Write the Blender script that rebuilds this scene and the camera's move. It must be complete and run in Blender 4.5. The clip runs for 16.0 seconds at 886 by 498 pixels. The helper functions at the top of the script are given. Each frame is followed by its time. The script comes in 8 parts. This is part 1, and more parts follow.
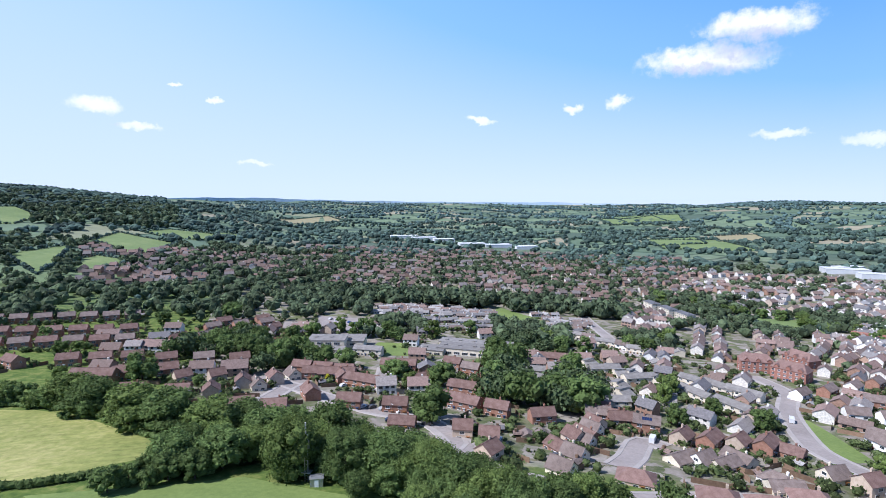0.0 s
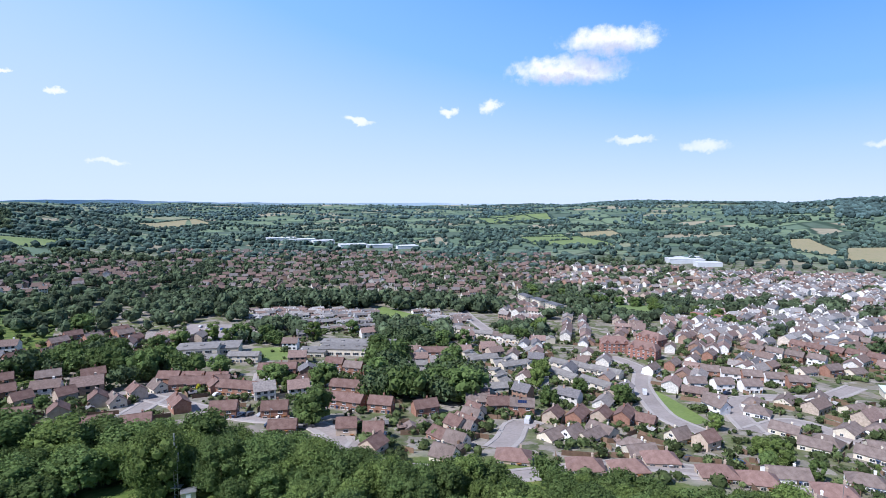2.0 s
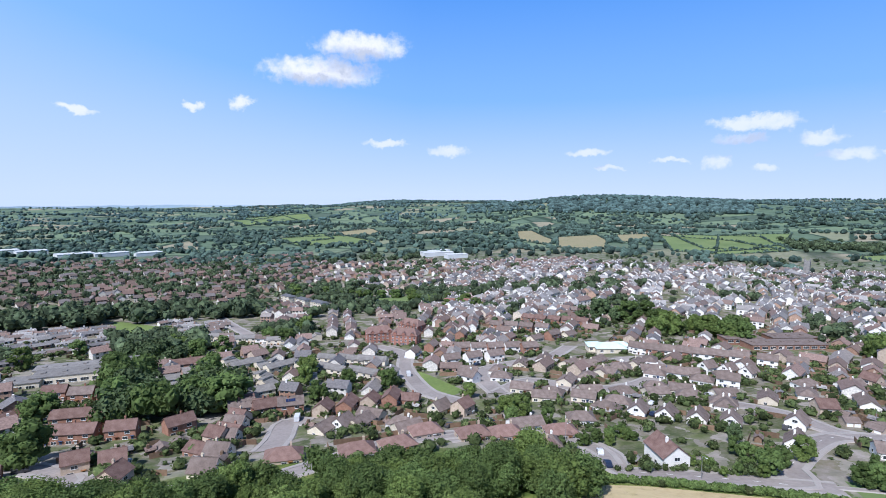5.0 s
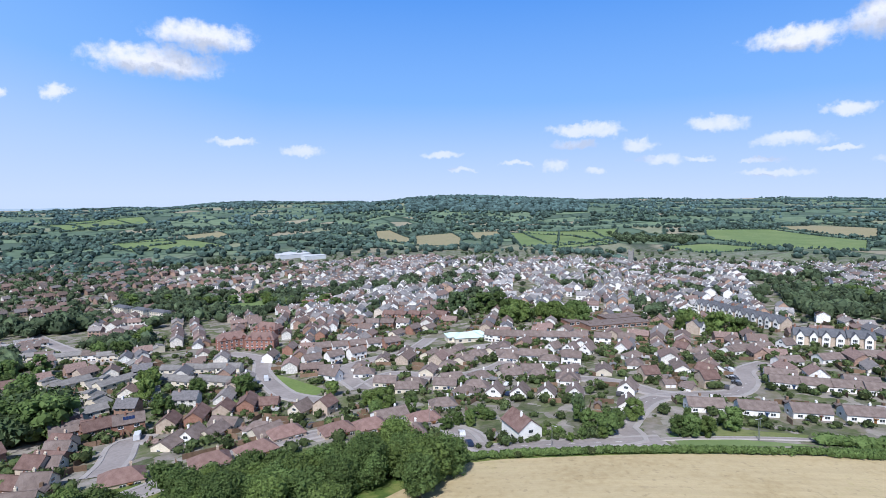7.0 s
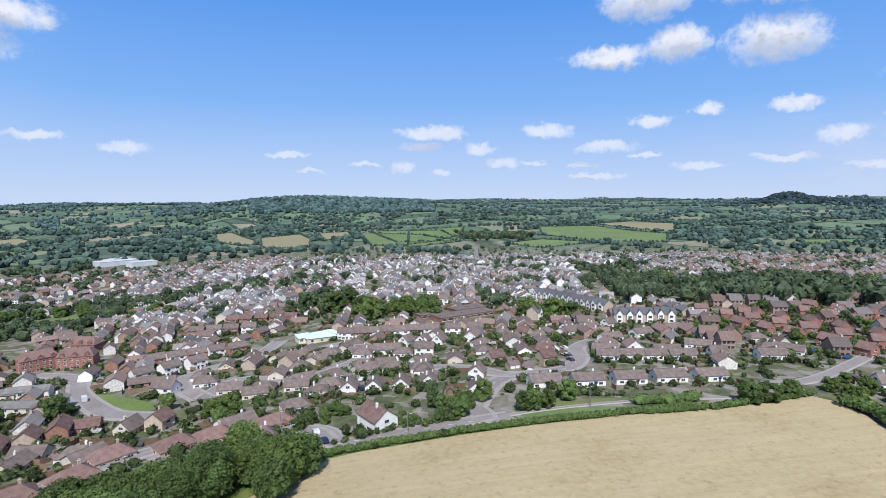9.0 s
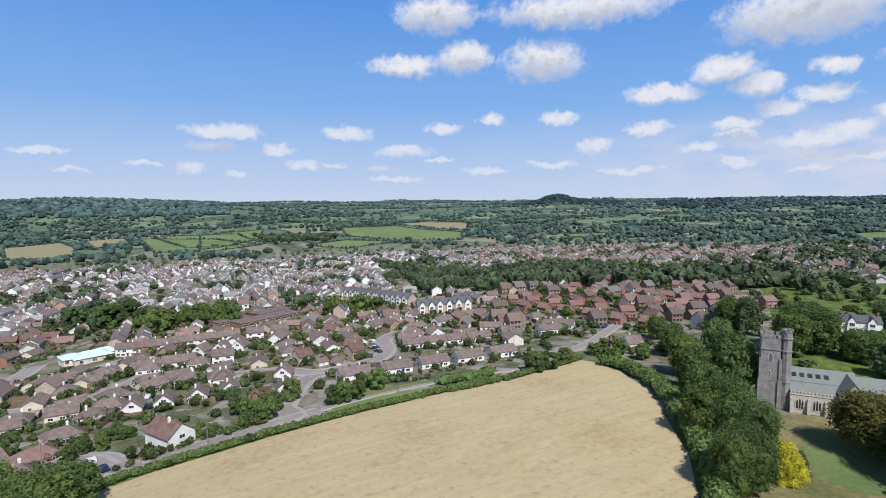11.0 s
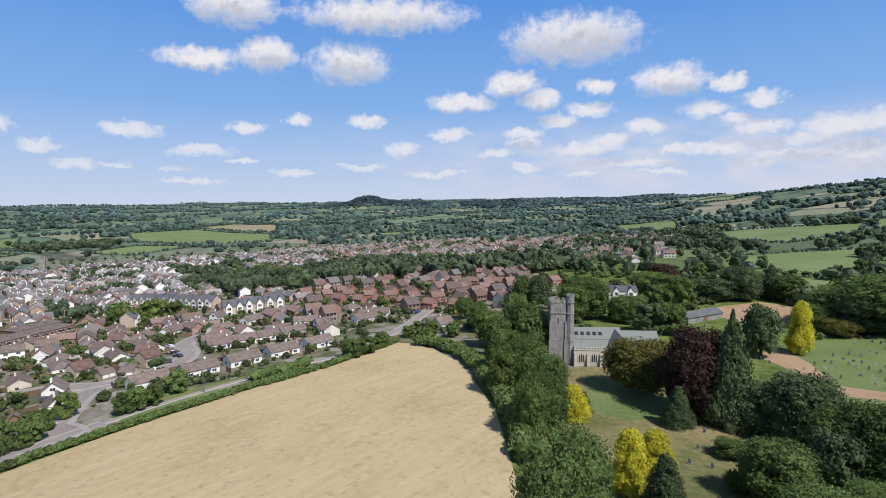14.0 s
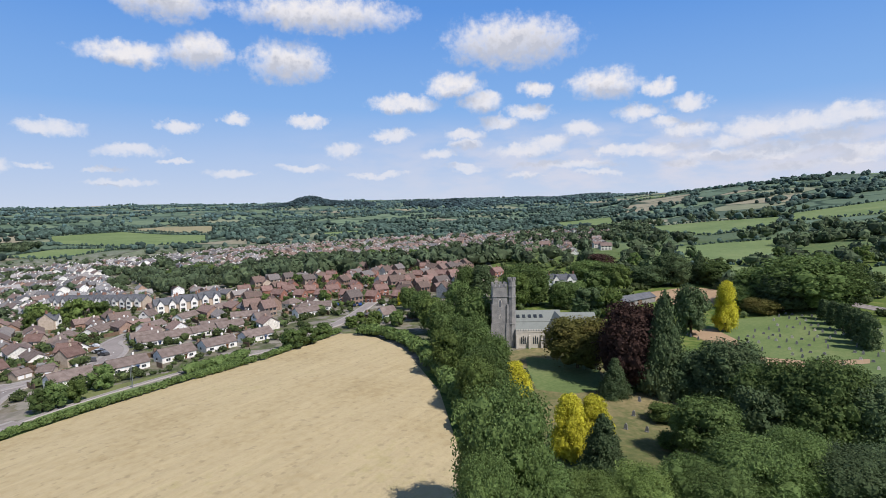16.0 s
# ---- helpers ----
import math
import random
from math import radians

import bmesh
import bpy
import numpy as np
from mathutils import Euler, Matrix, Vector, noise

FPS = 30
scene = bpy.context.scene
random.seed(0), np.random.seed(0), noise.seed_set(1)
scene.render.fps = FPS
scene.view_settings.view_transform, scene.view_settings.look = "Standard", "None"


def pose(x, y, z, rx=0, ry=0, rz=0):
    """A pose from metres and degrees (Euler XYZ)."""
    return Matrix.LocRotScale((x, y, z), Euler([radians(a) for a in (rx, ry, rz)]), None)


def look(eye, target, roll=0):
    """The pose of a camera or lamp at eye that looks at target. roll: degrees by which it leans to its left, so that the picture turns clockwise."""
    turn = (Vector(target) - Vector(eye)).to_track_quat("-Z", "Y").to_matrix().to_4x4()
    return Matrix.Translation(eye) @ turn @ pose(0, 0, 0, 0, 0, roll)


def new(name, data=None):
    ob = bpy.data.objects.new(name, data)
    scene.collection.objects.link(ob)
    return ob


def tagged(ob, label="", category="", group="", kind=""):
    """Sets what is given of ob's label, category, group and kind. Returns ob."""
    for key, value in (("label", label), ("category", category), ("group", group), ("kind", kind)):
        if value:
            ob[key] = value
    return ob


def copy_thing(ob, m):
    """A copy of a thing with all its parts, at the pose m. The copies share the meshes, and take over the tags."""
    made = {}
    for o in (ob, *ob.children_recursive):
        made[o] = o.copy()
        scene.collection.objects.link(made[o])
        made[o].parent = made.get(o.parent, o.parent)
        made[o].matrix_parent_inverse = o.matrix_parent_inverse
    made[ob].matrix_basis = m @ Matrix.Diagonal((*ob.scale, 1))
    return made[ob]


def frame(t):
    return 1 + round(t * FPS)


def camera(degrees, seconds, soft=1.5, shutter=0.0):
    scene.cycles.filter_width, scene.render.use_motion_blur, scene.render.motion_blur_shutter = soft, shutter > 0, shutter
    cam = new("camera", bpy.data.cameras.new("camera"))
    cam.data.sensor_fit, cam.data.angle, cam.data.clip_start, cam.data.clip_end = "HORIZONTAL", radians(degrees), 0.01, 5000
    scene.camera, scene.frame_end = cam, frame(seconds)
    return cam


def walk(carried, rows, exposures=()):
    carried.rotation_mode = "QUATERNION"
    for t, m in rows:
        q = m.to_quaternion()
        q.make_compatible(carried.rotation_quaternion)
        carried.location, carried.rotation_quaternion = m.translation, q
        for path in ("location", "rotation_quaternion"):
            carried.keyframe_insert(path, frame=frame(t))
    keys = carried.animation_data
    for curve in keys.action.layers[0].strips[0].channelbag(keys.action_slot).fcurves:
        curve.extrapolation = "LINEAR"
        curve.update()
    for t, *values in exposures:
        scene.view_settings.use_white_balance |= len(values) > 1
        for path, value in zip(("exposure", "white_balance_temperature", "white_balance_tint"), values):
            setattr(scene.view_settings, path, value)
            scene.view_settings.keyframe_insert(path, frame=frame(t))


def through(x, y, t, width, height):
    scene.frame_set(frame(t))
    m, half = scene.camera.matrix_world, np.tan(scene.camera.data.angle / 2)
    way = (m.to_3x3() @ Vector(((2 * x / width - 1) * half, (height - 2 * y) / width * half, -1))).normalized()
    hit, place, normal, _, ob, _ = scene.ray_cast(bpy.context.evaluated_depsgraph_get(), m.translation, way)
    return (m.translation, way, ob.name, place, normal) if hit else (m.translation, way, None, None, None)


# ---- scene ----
# seconds, stops, white balance
EXPOSURES = [(0, 0.44, 5850, 15), (2, 0.37, 5850, 15), (4, 0.27, 5850, 13), (7, 0.18, 5900, 12), (9, 0.08, 6050, 11), (11, 0.0, 6350, 11), (16, 0.01, 6550, 12)]
cam = camera(78.38, 16.0, 0.5)
# seconds, eye, heading, pitch, roll
PATH = [
    (0, (-1.11, -0.04, 78.90), -9.90, -6.13, 0.39),
    (0.5, (-0.86, -0.53, 78.44), -7.92, -6.09, 0.32),
    (1, (-0.68, -0.83, 78.05), -5.05, -6.07, 0.32),
    (1.5, (-0.55, -0.89, 77.50), -1.67, -6.02, 0.33),
    (2, (-0.49, -1.13, 77.04), 2.64, -5.95, 0.29),
    (2.5, (-0.54, -1.30, 76.53), 7.32, -5.91, 0.25),
    (3, (-0.49, -1.16, 75.87), 11.91, -5.86, 0.21),
    (3.5, (-0.42, -0.90, 75.14), 16.06, -5.83, 0.15),
    (4, (-0.36, -0.46, 74.50), 19.94, -5.81, 0.17),
    (6.5, (-0.44, -0.09, 70.99), 38.57, -5.63, 0.02),
    (7, (-0.52, -0.04, 70.24), 42.32, -5.61, -0.01),
    (7.5, (-0.32, -0.04, 69.48), 46.06, -5.60, -0.00),
    (8, (0.09, 0.18, 68.69), 49.86, -5.57, -0.08),
    (8.5, (0.20, 0.35, 67.82), 53.82, -5.53, -0.10),
    (8.7, (0.22, 0.47, 67.47), 55.43, -5.51, -0.09),
    (10.8, (-0.31, 0.76, 63.83), 76.32, -5.26, 0.01),
    (11, (-0.30, 0.75, 63.59), 78.53, -5.24, -0.13),
    (11.5, (-0.09, 0.70, 62.81), 83.96, -5.20, -0.31),
    (12, (0.13, 0.80, 61.96), 87.73, -5.17, -0.33),
    (12.5, (0.08, 0.91, 60.93), 90.63, -5.13, -0.35),
    (13, (-0.03, 0.92, 59.65), 93.68, -5.07, -0.36),
    (13.5, (-0.20, 0.91, 58.44), 96.35, -5.08, -0.44),
    (14, (-0.15, 0.81, 57.23), 98.12, -5.07, -0.46),
    (14.5, (-0.10, 0.71, 55.91), 99.41, -5.07, -0.47),
    (15, (-0.17, 0.41, 54.68), 101.44, -5.04, -0.61),
    (15.5, (-0.13, 0.31, 53.47), 103.22, -5.06, -0.71),
    (16, (0.00, -0.00, 52.00), 104.00, -5.05, -0.81),
]


def aim(eye, heading, pitch, roll):
    h, p = radians(heading), radians(pitch)
    return look(eye, Vector(eye) + Vector((math.sin(h) * math.cos(p), math.cos(h) * math.cos(p), math.sin(p))), roll)


walk(cam, [(t, aim(eye, heading, pitch, roll)) for t, eye, heading, pitch, roll in PATH], EXPOSURES)

# ---- sky, clouds and sun ----
SUN_BEARING, SUN_HEIGHT = 238, 50
world = bpy.data.worlds.new("sky")
scene.world = world
world.use_nodes = True
wn, wl = world.node_tree.nodes, world.node_tree.links
wn.clear()
sky = wn.new("ShaderNodeTexSky")
sky.sky_type, sky.sun_disc = "NISHITA", False
sky.sun_elevation, sky.sun_rotation = radians(SUN_HEIGHT), radians(SUN_BEARING)
sky.altitude, sky.air_density, sky.dust_density, sky.ozone_density = 100, 1.0, 0.3, 4.0


def wmath(op, a, b=None, c=None):
    n = wn.new("ShaderNodeMath")
    n.operation = op
    for k, v in enumerate((a, b, c)):
        if v is None:
            continue
        if isinstance(v, (int, float)):
            n.inputs[k].default_value = v
        else:
            wl.new(v, n.inputs[k])
    return n.outputs[0]


coord = wn.new("ShaderNodeTexCoord").outputs["Generated"]
parts3 = wn.new("ShaderNodeSeparateXYZ")
wl.new(coord, parts3.inputs[0])
bearing = wmath("DEGREES", wmath("ARCTAN2", parts3.outputs[0], parts3.outputs[1]))
lift = wmath("DEGREES", wmath("ARCSINE", parts3.outputs[2]))
flat = wn.new("ShaderNodeCombineXYZ")
wl.new(bearing, flat.inputs[0])
wl.new(lift, flat.inputs[1])


def wnoise(scale, detail, source, rough=0.55):
    n = wn.new("ShaderNodeTexNoise")
    n.inputs["Scale"].default_value, n.inputs["Detail"].default_value, n.inputs["Roughness"].default_value = scale, detail, rough
    wl.new(source, n.inputs["Vector"])
    return n


def wvec(op, a, b):
    n = wn.new("ShaderNodeVectorMath")
    n.operation = op
    for k, v in enumerate((a, b)):
        if isinstance(v, tuple):
            n.inputs[k].default_value = v
        else:
            wl.new(v, n.inputs[k])
    return n


shake = wvec("SUBTRACT", wnoise(0.42, 5, flat.outputs[0]).outputs["Color"], (0.5, 0.5, 0.5)).outputs[0]
billow = wvec("SUBTRACT", wnoise(1.5, 6, flat.outputs[0], 0.6).outputs["Color"], (0.5, 0.5, 0.5)).outputs[0]
spot = wvec("ADD", wvec("ADD", flat.outputs[0], wvec("MULTIPLY", shake, (2.6, 1.7, 0)).outputs[0]).outputs[0], wvec("MULTIPLY", billow, (1.3, 0.9, 0)).outputs[0]).outputs[0]
spot_up = wvec("ADD", spot, (0, 1.5, 0)).outputs[0]
cover = {"here": None, "above": None}


def cloud(az, el, wide, high):
    """One cloud of the sky: bearing, height and half sizes in degrees."""
    for key, where in (("here", spot), ("above", spot_up)):
        off = wvec("MULTIPLY", wvec("SUBTRACT", where, (az, el - 0.1 * high, 0)).outputs[0], (1 / wide, 1 / high, 0)).outputs[0]
        far = wvec("DOT_PRODUCT", off, off).outputs["Value"]
        cover[key] = far if cover[key] is None else wmath("MINIMUM", cover[key], far)


cloud(19.1, 14.7, 5.45, 1.62)
cloud(15.1, 12.2, 6.61, 1.60)
cloud(-42.0, 7.4, 2.39, 0.92)
cloud(-39.0, 5.8, 2.05, 0.48)
cloud(7.3, 8.9, 1.59, 0.85)
cloud(3.2, 8.3, 1.30, 0.47)
cloud(-6.1, 7.3, 1.79, 0.41)
cloud(-28.9, 2.6, 1.91, 0.26)
cloud(-32.3, 8.4, 0.87, 0.32)
cloud(-35.6, 9.3, 0.90, 0.25)
cloud(21.6, 5.3, 2.67, 0.48)
cloud(28.0, 4.6, 2.46, 0.63)
cloud(42.2, 4.4, 2.20, 0.44)
cloud(58.4, 6.5, 2.57, 0.92)
cloud(55.9, 5.2, 2.73, 0.53)
cloud(61.6, 5.0, 1.90, 0.65)
cloud(54.0, 3.1, 1.47, 0.81)
cloud(57.9, 2.5, 1.29, 0.46)
cloud(77.8, 18.3, 4.91, 2.09)
cloud(91.9, 18.3, 10.23, 2.04)
cloud(74.6, 13.5, 4.45, 1.29)
cloud(80.8, 14.3, 3.29, 1.96)
cloud(88.7, 13.8, 4.40, 2.34)
cloud(74.5, 5.0, 3.49, 0.75)
cloud(78.6, 7.3, 2.32, 0.68)
cloud(90.4, 8.2, 2.35, 0.80)
cloud(68.5, 6.9, 2.95, 0.94)
cloud(61.8, 5.1, 1.76, 0.66)
cloud(56.6, 6.6, 4.04, 0.83)
cloud(63.9, 3.5, 2.27, 0.67)
cloud(82.7, 3.0, 2.66, 0.55)
cloud(89.7, 3.6, 2.95, 0.44)
cloud(73.6, 2.1, 3.65, 0.41)
cloud(83.6, 8.2, 1.99, 0.68)
cloud(111.3, 15.9, 7.85, 2.89)
cloud(105.5, 11.8, 3.47, 1.36)
cloud(100.2, 10.1, 4.30, 1.22)
cloud(108.1, 10.1, 2.65, 1.36)
cloud(120.4, 11.3, 4.15, 1.84)
cloud(113.8, 11.2, 1.96, 1.01)
cloud(125.4, 10.7, 1.87, 0.96)
cloud(113.2, 8.9, 2.95, 0.94)
cloud(123.6, 8.4, 2.68, 0.91)
cloud(128.1, 9.0, 2.14, 0.88)
cloud(99.2, 7.0, 2.65, 0.88)
cloud(106.4, 6.9, 2.49, 0.75)
cloud(94.0, 5.4, 1.97, 1.01)
cloud(112.7, 5.2, 3.96, 0.81)
cloud(118.3, 7.0, 2.27, 0.93)
cloud(134.2, 6.3, 3.76, 1.19)
cloud(139.2, 5.1, 3.24, 0.83)
cloud(140.7, 6.8, 3.41, 1.18)
cloud(128.2, 6.6, 2.45, 0.94)
cloud(124.7, 4.9, 5.66, 0.71)
cloud(133.4, 4.0, 7.61, 0.78)
cloud(103.9, 4.9, 2.33, 0.61)
cloud(90.0, 3.5, 2.92, 0.47)
cloud(116.7, 3.6, 6.53, 0.54)
cloud(67.4, 3.6, 1.58, 0.30)
cloud(72.6, 3.2, 2.00, 0.29)
cloud(78.1, 4.1, 1.66, 0.34)
cloud(83.5, 2.9, 2.52, 0.29)
cloud(96.2, 2.8, 2.65, 0.34)
cloud(106.8, 3.2, 2.33, 0.41)
cloud(120.0, 2.7, 2.90, 0.40)
cloud(127.8, 3.3, 2.47, 0.44)
cloud(136.5, 2.8, 3.10, 0.46)
cloud(140.5, 3.1, 2.38, 0.49)
cloud(44.2, 2.6, 1.65, 0.28)
cloud(49.8, 3.3, 1.77, 0.33)
cloud(98.2, 2.9, 2.53, 0.39)
cloud(106.5, 3.5, 2.67, 0.43)
cloud(112.6, 2.5, 2.48, 0.34)
cloud(138.0, 6.4, 4.12, 1.24)
cloud(136.0, 4.4, 3.97, 0.81)
cloud(131.6, 5.2, 3.28, 0.73)
cloud(141.6, 3.9, 3.11, 0.80)
cloud(126.2, 7.3, 1.86, 0.70)
cloud(121.3, 5.0, 2.24, 0.53)
cloud(109.9, 8.0, 2.56, 0.87)
cloud(114.8, 5.7, 3.17, 0.92)
cloud(106.4, 5.8, 2.37, 0.61)
cloud(98.1, 6.8, 1.90, 0.52)
grain = wnoise(0.9, 6, flat.outputs[0], 0.6).outputs["Fac"]


def thick(key):
    n = wn.new("ShaderNodeMapRange")
    n.interpolation_type = "SMOOTHSTEP"
    wl.new(wmath("SUBTRACT", wmath("ADD", 1.0, wmath("MULTIPLY", grain, 1.5)), wmath("ADD", cover[key], 0.75)), n.inputs["Value"])
    n.inputs["From Min"].default_value, n.inputs["From Max"].default_value = -0.05, 1.05
    return n.outputs[0]


# clear blue above, paling to white haze along the horizon; the haze stands higher towards the west
slope = wmath("SUBTRACT", 1.06, wmath("MULTIPLY", 0.78, wmath("MAXIMUM", wmath("COSINE", wmath("RADIANS", wmath("ADD", bearing, 65.0))), 0.0)))
low = wmath("DIVIDE", wmath("MULTIPLY", lift, slope), 40.0)
haze = wn.new("ShaderNodeValToRGB")
for k, (deg, c) in enumerate(((0, (6.3, 7.4, 9.2)), (4.5, (4.7, 6.4, 9.3)), (10, (2.6, 5.0, 9.2)), (20, (1.3, 3.5, 8.4)), (36, (0.8, 2.2, 5.2)))):
    e = haze.color_ramp.elements[k] if k < 2 else haze.color_ramp.elements.new(0.5)
    e.position, e.color = deg / 40, (*c, 1)
wl.new(low, haze.inputs[0])
fade = wn.new("ShaderNodeMapRange")
fade.interpolation_type = "SMOOTHSTEP"
fade.inputs["From Min"].default_value, fade.inputs["From Max"].default_value = 20.0, 38.0
wl.new(lift, fade.inputs["Value"])
hazy = wn.new("ShaderNodeMixRGB")
wl.new(fade.outputs[0], hazy.inputs[0])
wl.new(haze.outputs[0], hazy.inputs[1])
wl.new(sky.outputs[0], hazy.inputs[2])
body, over = thick("here"), thick("above")
shade = wn.new("ShaderNodeMixRGB")
shade.inputs[1].default_value, shade.inputs[2].default_value = (9.9, 9.75, 9.85, 1), (6.2, 6.5, 7.3, 1)
wl.new(wmath("MINIMUM", wmath("MULTIPLY", over, wmath("ADD", 0.3, wmath("MULTIPLY", grain, 1.5))), 1.0), shade.inputs[0])
def wrange(source, a, b, c=0.0, d=1.0):
    n = wn.new("ShaderNodeMapRange")
    n.interpolation_type = "SMOOTHSTEP"
    n.inputs["From Min"].default_value, n.inputs["From Max"].default_value = a, b
    n.inputs["To Min"].default_value, n.inputs["To Max"].default_value = c, d
    wl.new(source, n.inputs["Value"])
    return n.outputs[0]


# a thin pale layer of far cloud low in the east
streaks = wn.new("ShaderNodeMapping")
streaks.inputs["Scale"].default_value = (0.35, 1.0, 1.0)
wl.new(flat.outputs[0], streaks.inputs["Vector"])
patchy = wrange(wnoise(0.5, 5, streaks.outputs[0]).outputs["Fac"], 0.36, 0.62, 0.15, 1.0)
veil = wmath("MULTIPLY", wmath("MULTIPLY", wrange(bearing, 78, 125), patchy), wmath("MULTIPLY", wrange(lift, 9.0, 4.0), wrange(lift, -1.0, 2.5, 0.5, 1.0)))
veiled = wn.new("ShaderNodeMixRGB")
veiled.inputs[2].default_value = (7.6, 7.8, 8.9, 1)
wl.new(wmath("MULTIPLY", veil, 0.8), veiled.inputs[0])
wl.new(hazy.outputs[0], veiled.inputs[1])
cloudy = wn.new("ShaderNodeMixRGB")
thin = wn.new("ShaderNodeMapRange")
thin.inputs["From Min"].default_value, thin.inputs["From Max"].default_value = 1.0, 11.0
thin.inputs["To Min"].default_value, thin.inputs["To Max"].default_value = 0.45, 0.95
wl.new(lift, thin.inputs["Value"])
wl.new(wmath("MULTIPLY", body, thin.outputs[0]), cloudy.inputs[0])
wl.new(veiled.outputs[0], cloudy.inputs[1])
wl.new(shade.outputs[0], cloudy.inputs[2])
back = wn.new("ShaderNodeBackground")
back.inputs["Strength"].default_value = 0.088
wl.new(cloudy.outputs[0], back.inputs["Color"])
wl.new(back.outputs[0], wn.new("ShaderNodeOutputWorld").inputs["Surface"])

sun = new("sun", bpy.data.lights.new("sun", "SUN"))
sun.data.energy, sun.data.angle, sun.data.color = 5.0, radians(0.55), (1.0, 0.955, 0.905)
sb, sh = radians(SUN_BEARING), radians(SUN_HEIGHT)
sun.matrix_world = look((math.sin(sb) * math.cos(sh) * 500, math.cos(sb) * math.cos(sh) * 500, math.sin(sh) * 500 + 60), (0, 0, 60))

# ---- materials ----
def material(name, colours, scale=1.0, rough=0.85, bump=0.0, bump_scale=20.0, spread=0.0, islands=False, fine=8.0, sheen=0.0, metal=0.0, coat=0.0, space="Object"):
    """A surface whose colour wanders between the given ones at two scales; spread: how far whole objects (or islands) differ in brightness."""
    m = bpy.data.materials.new(name)
    m.use_nodes = True
    n, l = m.node_tree.nodes, m.node_tree.links
    bsdf = n["Principled BSDF"]
    where = n.new("ShaderNodeTexCoord").outputs[space] if space == "Object" else n.new("ShaderNodeNewGeometry").outputs["Position"]
    big, small = n.new("ShaderNodeTexNoise"), n.new("ShaderNodeTexNoise")
    for node, s, d in ((big, scale, 3), (small, scale * fine, 4)):
        node.inputs["Scale"].default_value, node.inputs["Detail"].default_value = s, d
        l.new(where, node.inputs["Vector"])
    mix = n.new("ShaderNodeMath")
    mix.operation = "MULTIPLY_ADD"
    mix.inputs[1].default_value = 0.45
    l.new(small.outputs["Fac"], mix.inputs[0])
    half = n.new("ShaderNodeMath")
    half.operation = "MULTIPLY"
    half.inputs[1].default_value = 0.55
    l.new(big.outputs["Fac"], half.inputs[0])
    l.new(half.outputs[0], mix.inputs[2])
    ramp = n.new("ShaderNodeValToRGB")
    while len(ramp.color_ramp.elements) < len(colours):
        ramp.color_ramp.elements.new(0.5)
    for k, c in enumerate(colours):
        ramp.color_ramp.elements[k].position = 0.34 + 0.32 * k / max(1, len(colours) - 1)
        ramp.color_ramp.elements[k].color = (*c, 1)
    l.new(mix.outputs[0], ramp.inputs[0])
    out = ramp.outputs[0]
    if spread:
        pick = n.new("ShaderNodeNewGeometry").outputs["Random Per Island"] if islands else n.new("ShaderNodeObjectInfo").outputs["Random"]
        hsv = n.new("ShaderNodeHueSaturation")
        rng = n.new("ShaderNodeMapRange")
        rng.inputs["To Min"].default_value, rng.inputs["To Max"].default_value = 1 - spread, 1 + spread
        l.new(pick, rng.inputs["Value"])
        l.new(rng.outputs[0], hsv.inputs["Value"])
        l.new(out, hsv.inputs["Color"])
        out = hsv.outputs[0]
    l.new(out, bsdf.inputs["Base Color"])
    bsdf.inputs["Roughness"].default_value, bsdf.inputs["Metallic"].default_value = rough, metal
    bsdf.inputs["Specular IOR Level"].default_value = 0.3 if rough > 0.5 else 0.5
    if bump:
        b, t = n.new("ShaderNodeBump"), n.new("ShaderNodeTexNoise")
        t.inputs["Scale"].default_value, t.inputs["Detail"].default_value = bump_scale, 4
        l.new(where, t.inputs["Vector"])
        b.inputs["Strength"].default_value, b.inputs["Distance"].default_value = bump, 0.3
        l.new(t.outputs["Fac"], b.inputs["Height"])
        l.new(b.outputs[0], bsdf.inputs["Normal"])
    return m


def island_colours(name, colours, rough=0.9, per_object=False):
    """A surface whose separate pieces take one of several colours each, with a fine grain."""
    m = bpy.data.materials.new(name)
    m.use_nodes = True
    n, l = m.node_tree.nodes, m.node_tree.links
    pick = n.new("ShaderNodeObjectInfo").outputs["Random"] if per_object else n.new("ShaderNodeNewGeometry").outputs["Random Per Island"]
    ramp = n.new("ShaderNodeValToRGB")
    ramp.color_ramp.interpolation = "CONSTANT"
    while len(ramp.color_ramp.elements) < len(colours):
        ramp.color_ramp.elements.new(0.5)
    for k, c in enumerate(colours):
        ramp.color_ramp.elements[k].position = k / len(colours)
        ramp.color_ramp.elements[k].color = (*c, 1)
    l.new(pick, ramp.inputs[0])
    grain = n.new("ShaderNodeTexNoise")
    grain.inputs["Scale"].default_value, grain.inputs["Detail"].default_value = 1.4, 5
    l.new(n.new("ShaderNodeTexCoord").outputs["Object"], grain.inputs["Vector"])
    rng = n.new("ShaderNodeMapRange")
    rng.inputs["From Min"].default_value, rng.inputs["From Max"].default_value = 0.3, 0.7
    rng.inputs["To Min"].default_value, rng.inputs["To Max"].default_value = 0.72, 1.22
    l.new(grain.outputs["Fac"], rng.inputs["Value"])
    hsv = n.new("ShaderNodeHueSaturation")
    l.new(ramp.outputs[0], hsv.inputs["Color"])
    l.new(rng.outputs[0], hsv.inputs["Value"])
    l.new(hsv.outputs[0], n["Principled BSDF"].inputs["Base Color"])
    n["Principled BSDF"].inputs["Roughness"].default_value = rough
    n["Principled BSDF"].inputs["Specular IOR Level"].default_value = 0.25
    return m


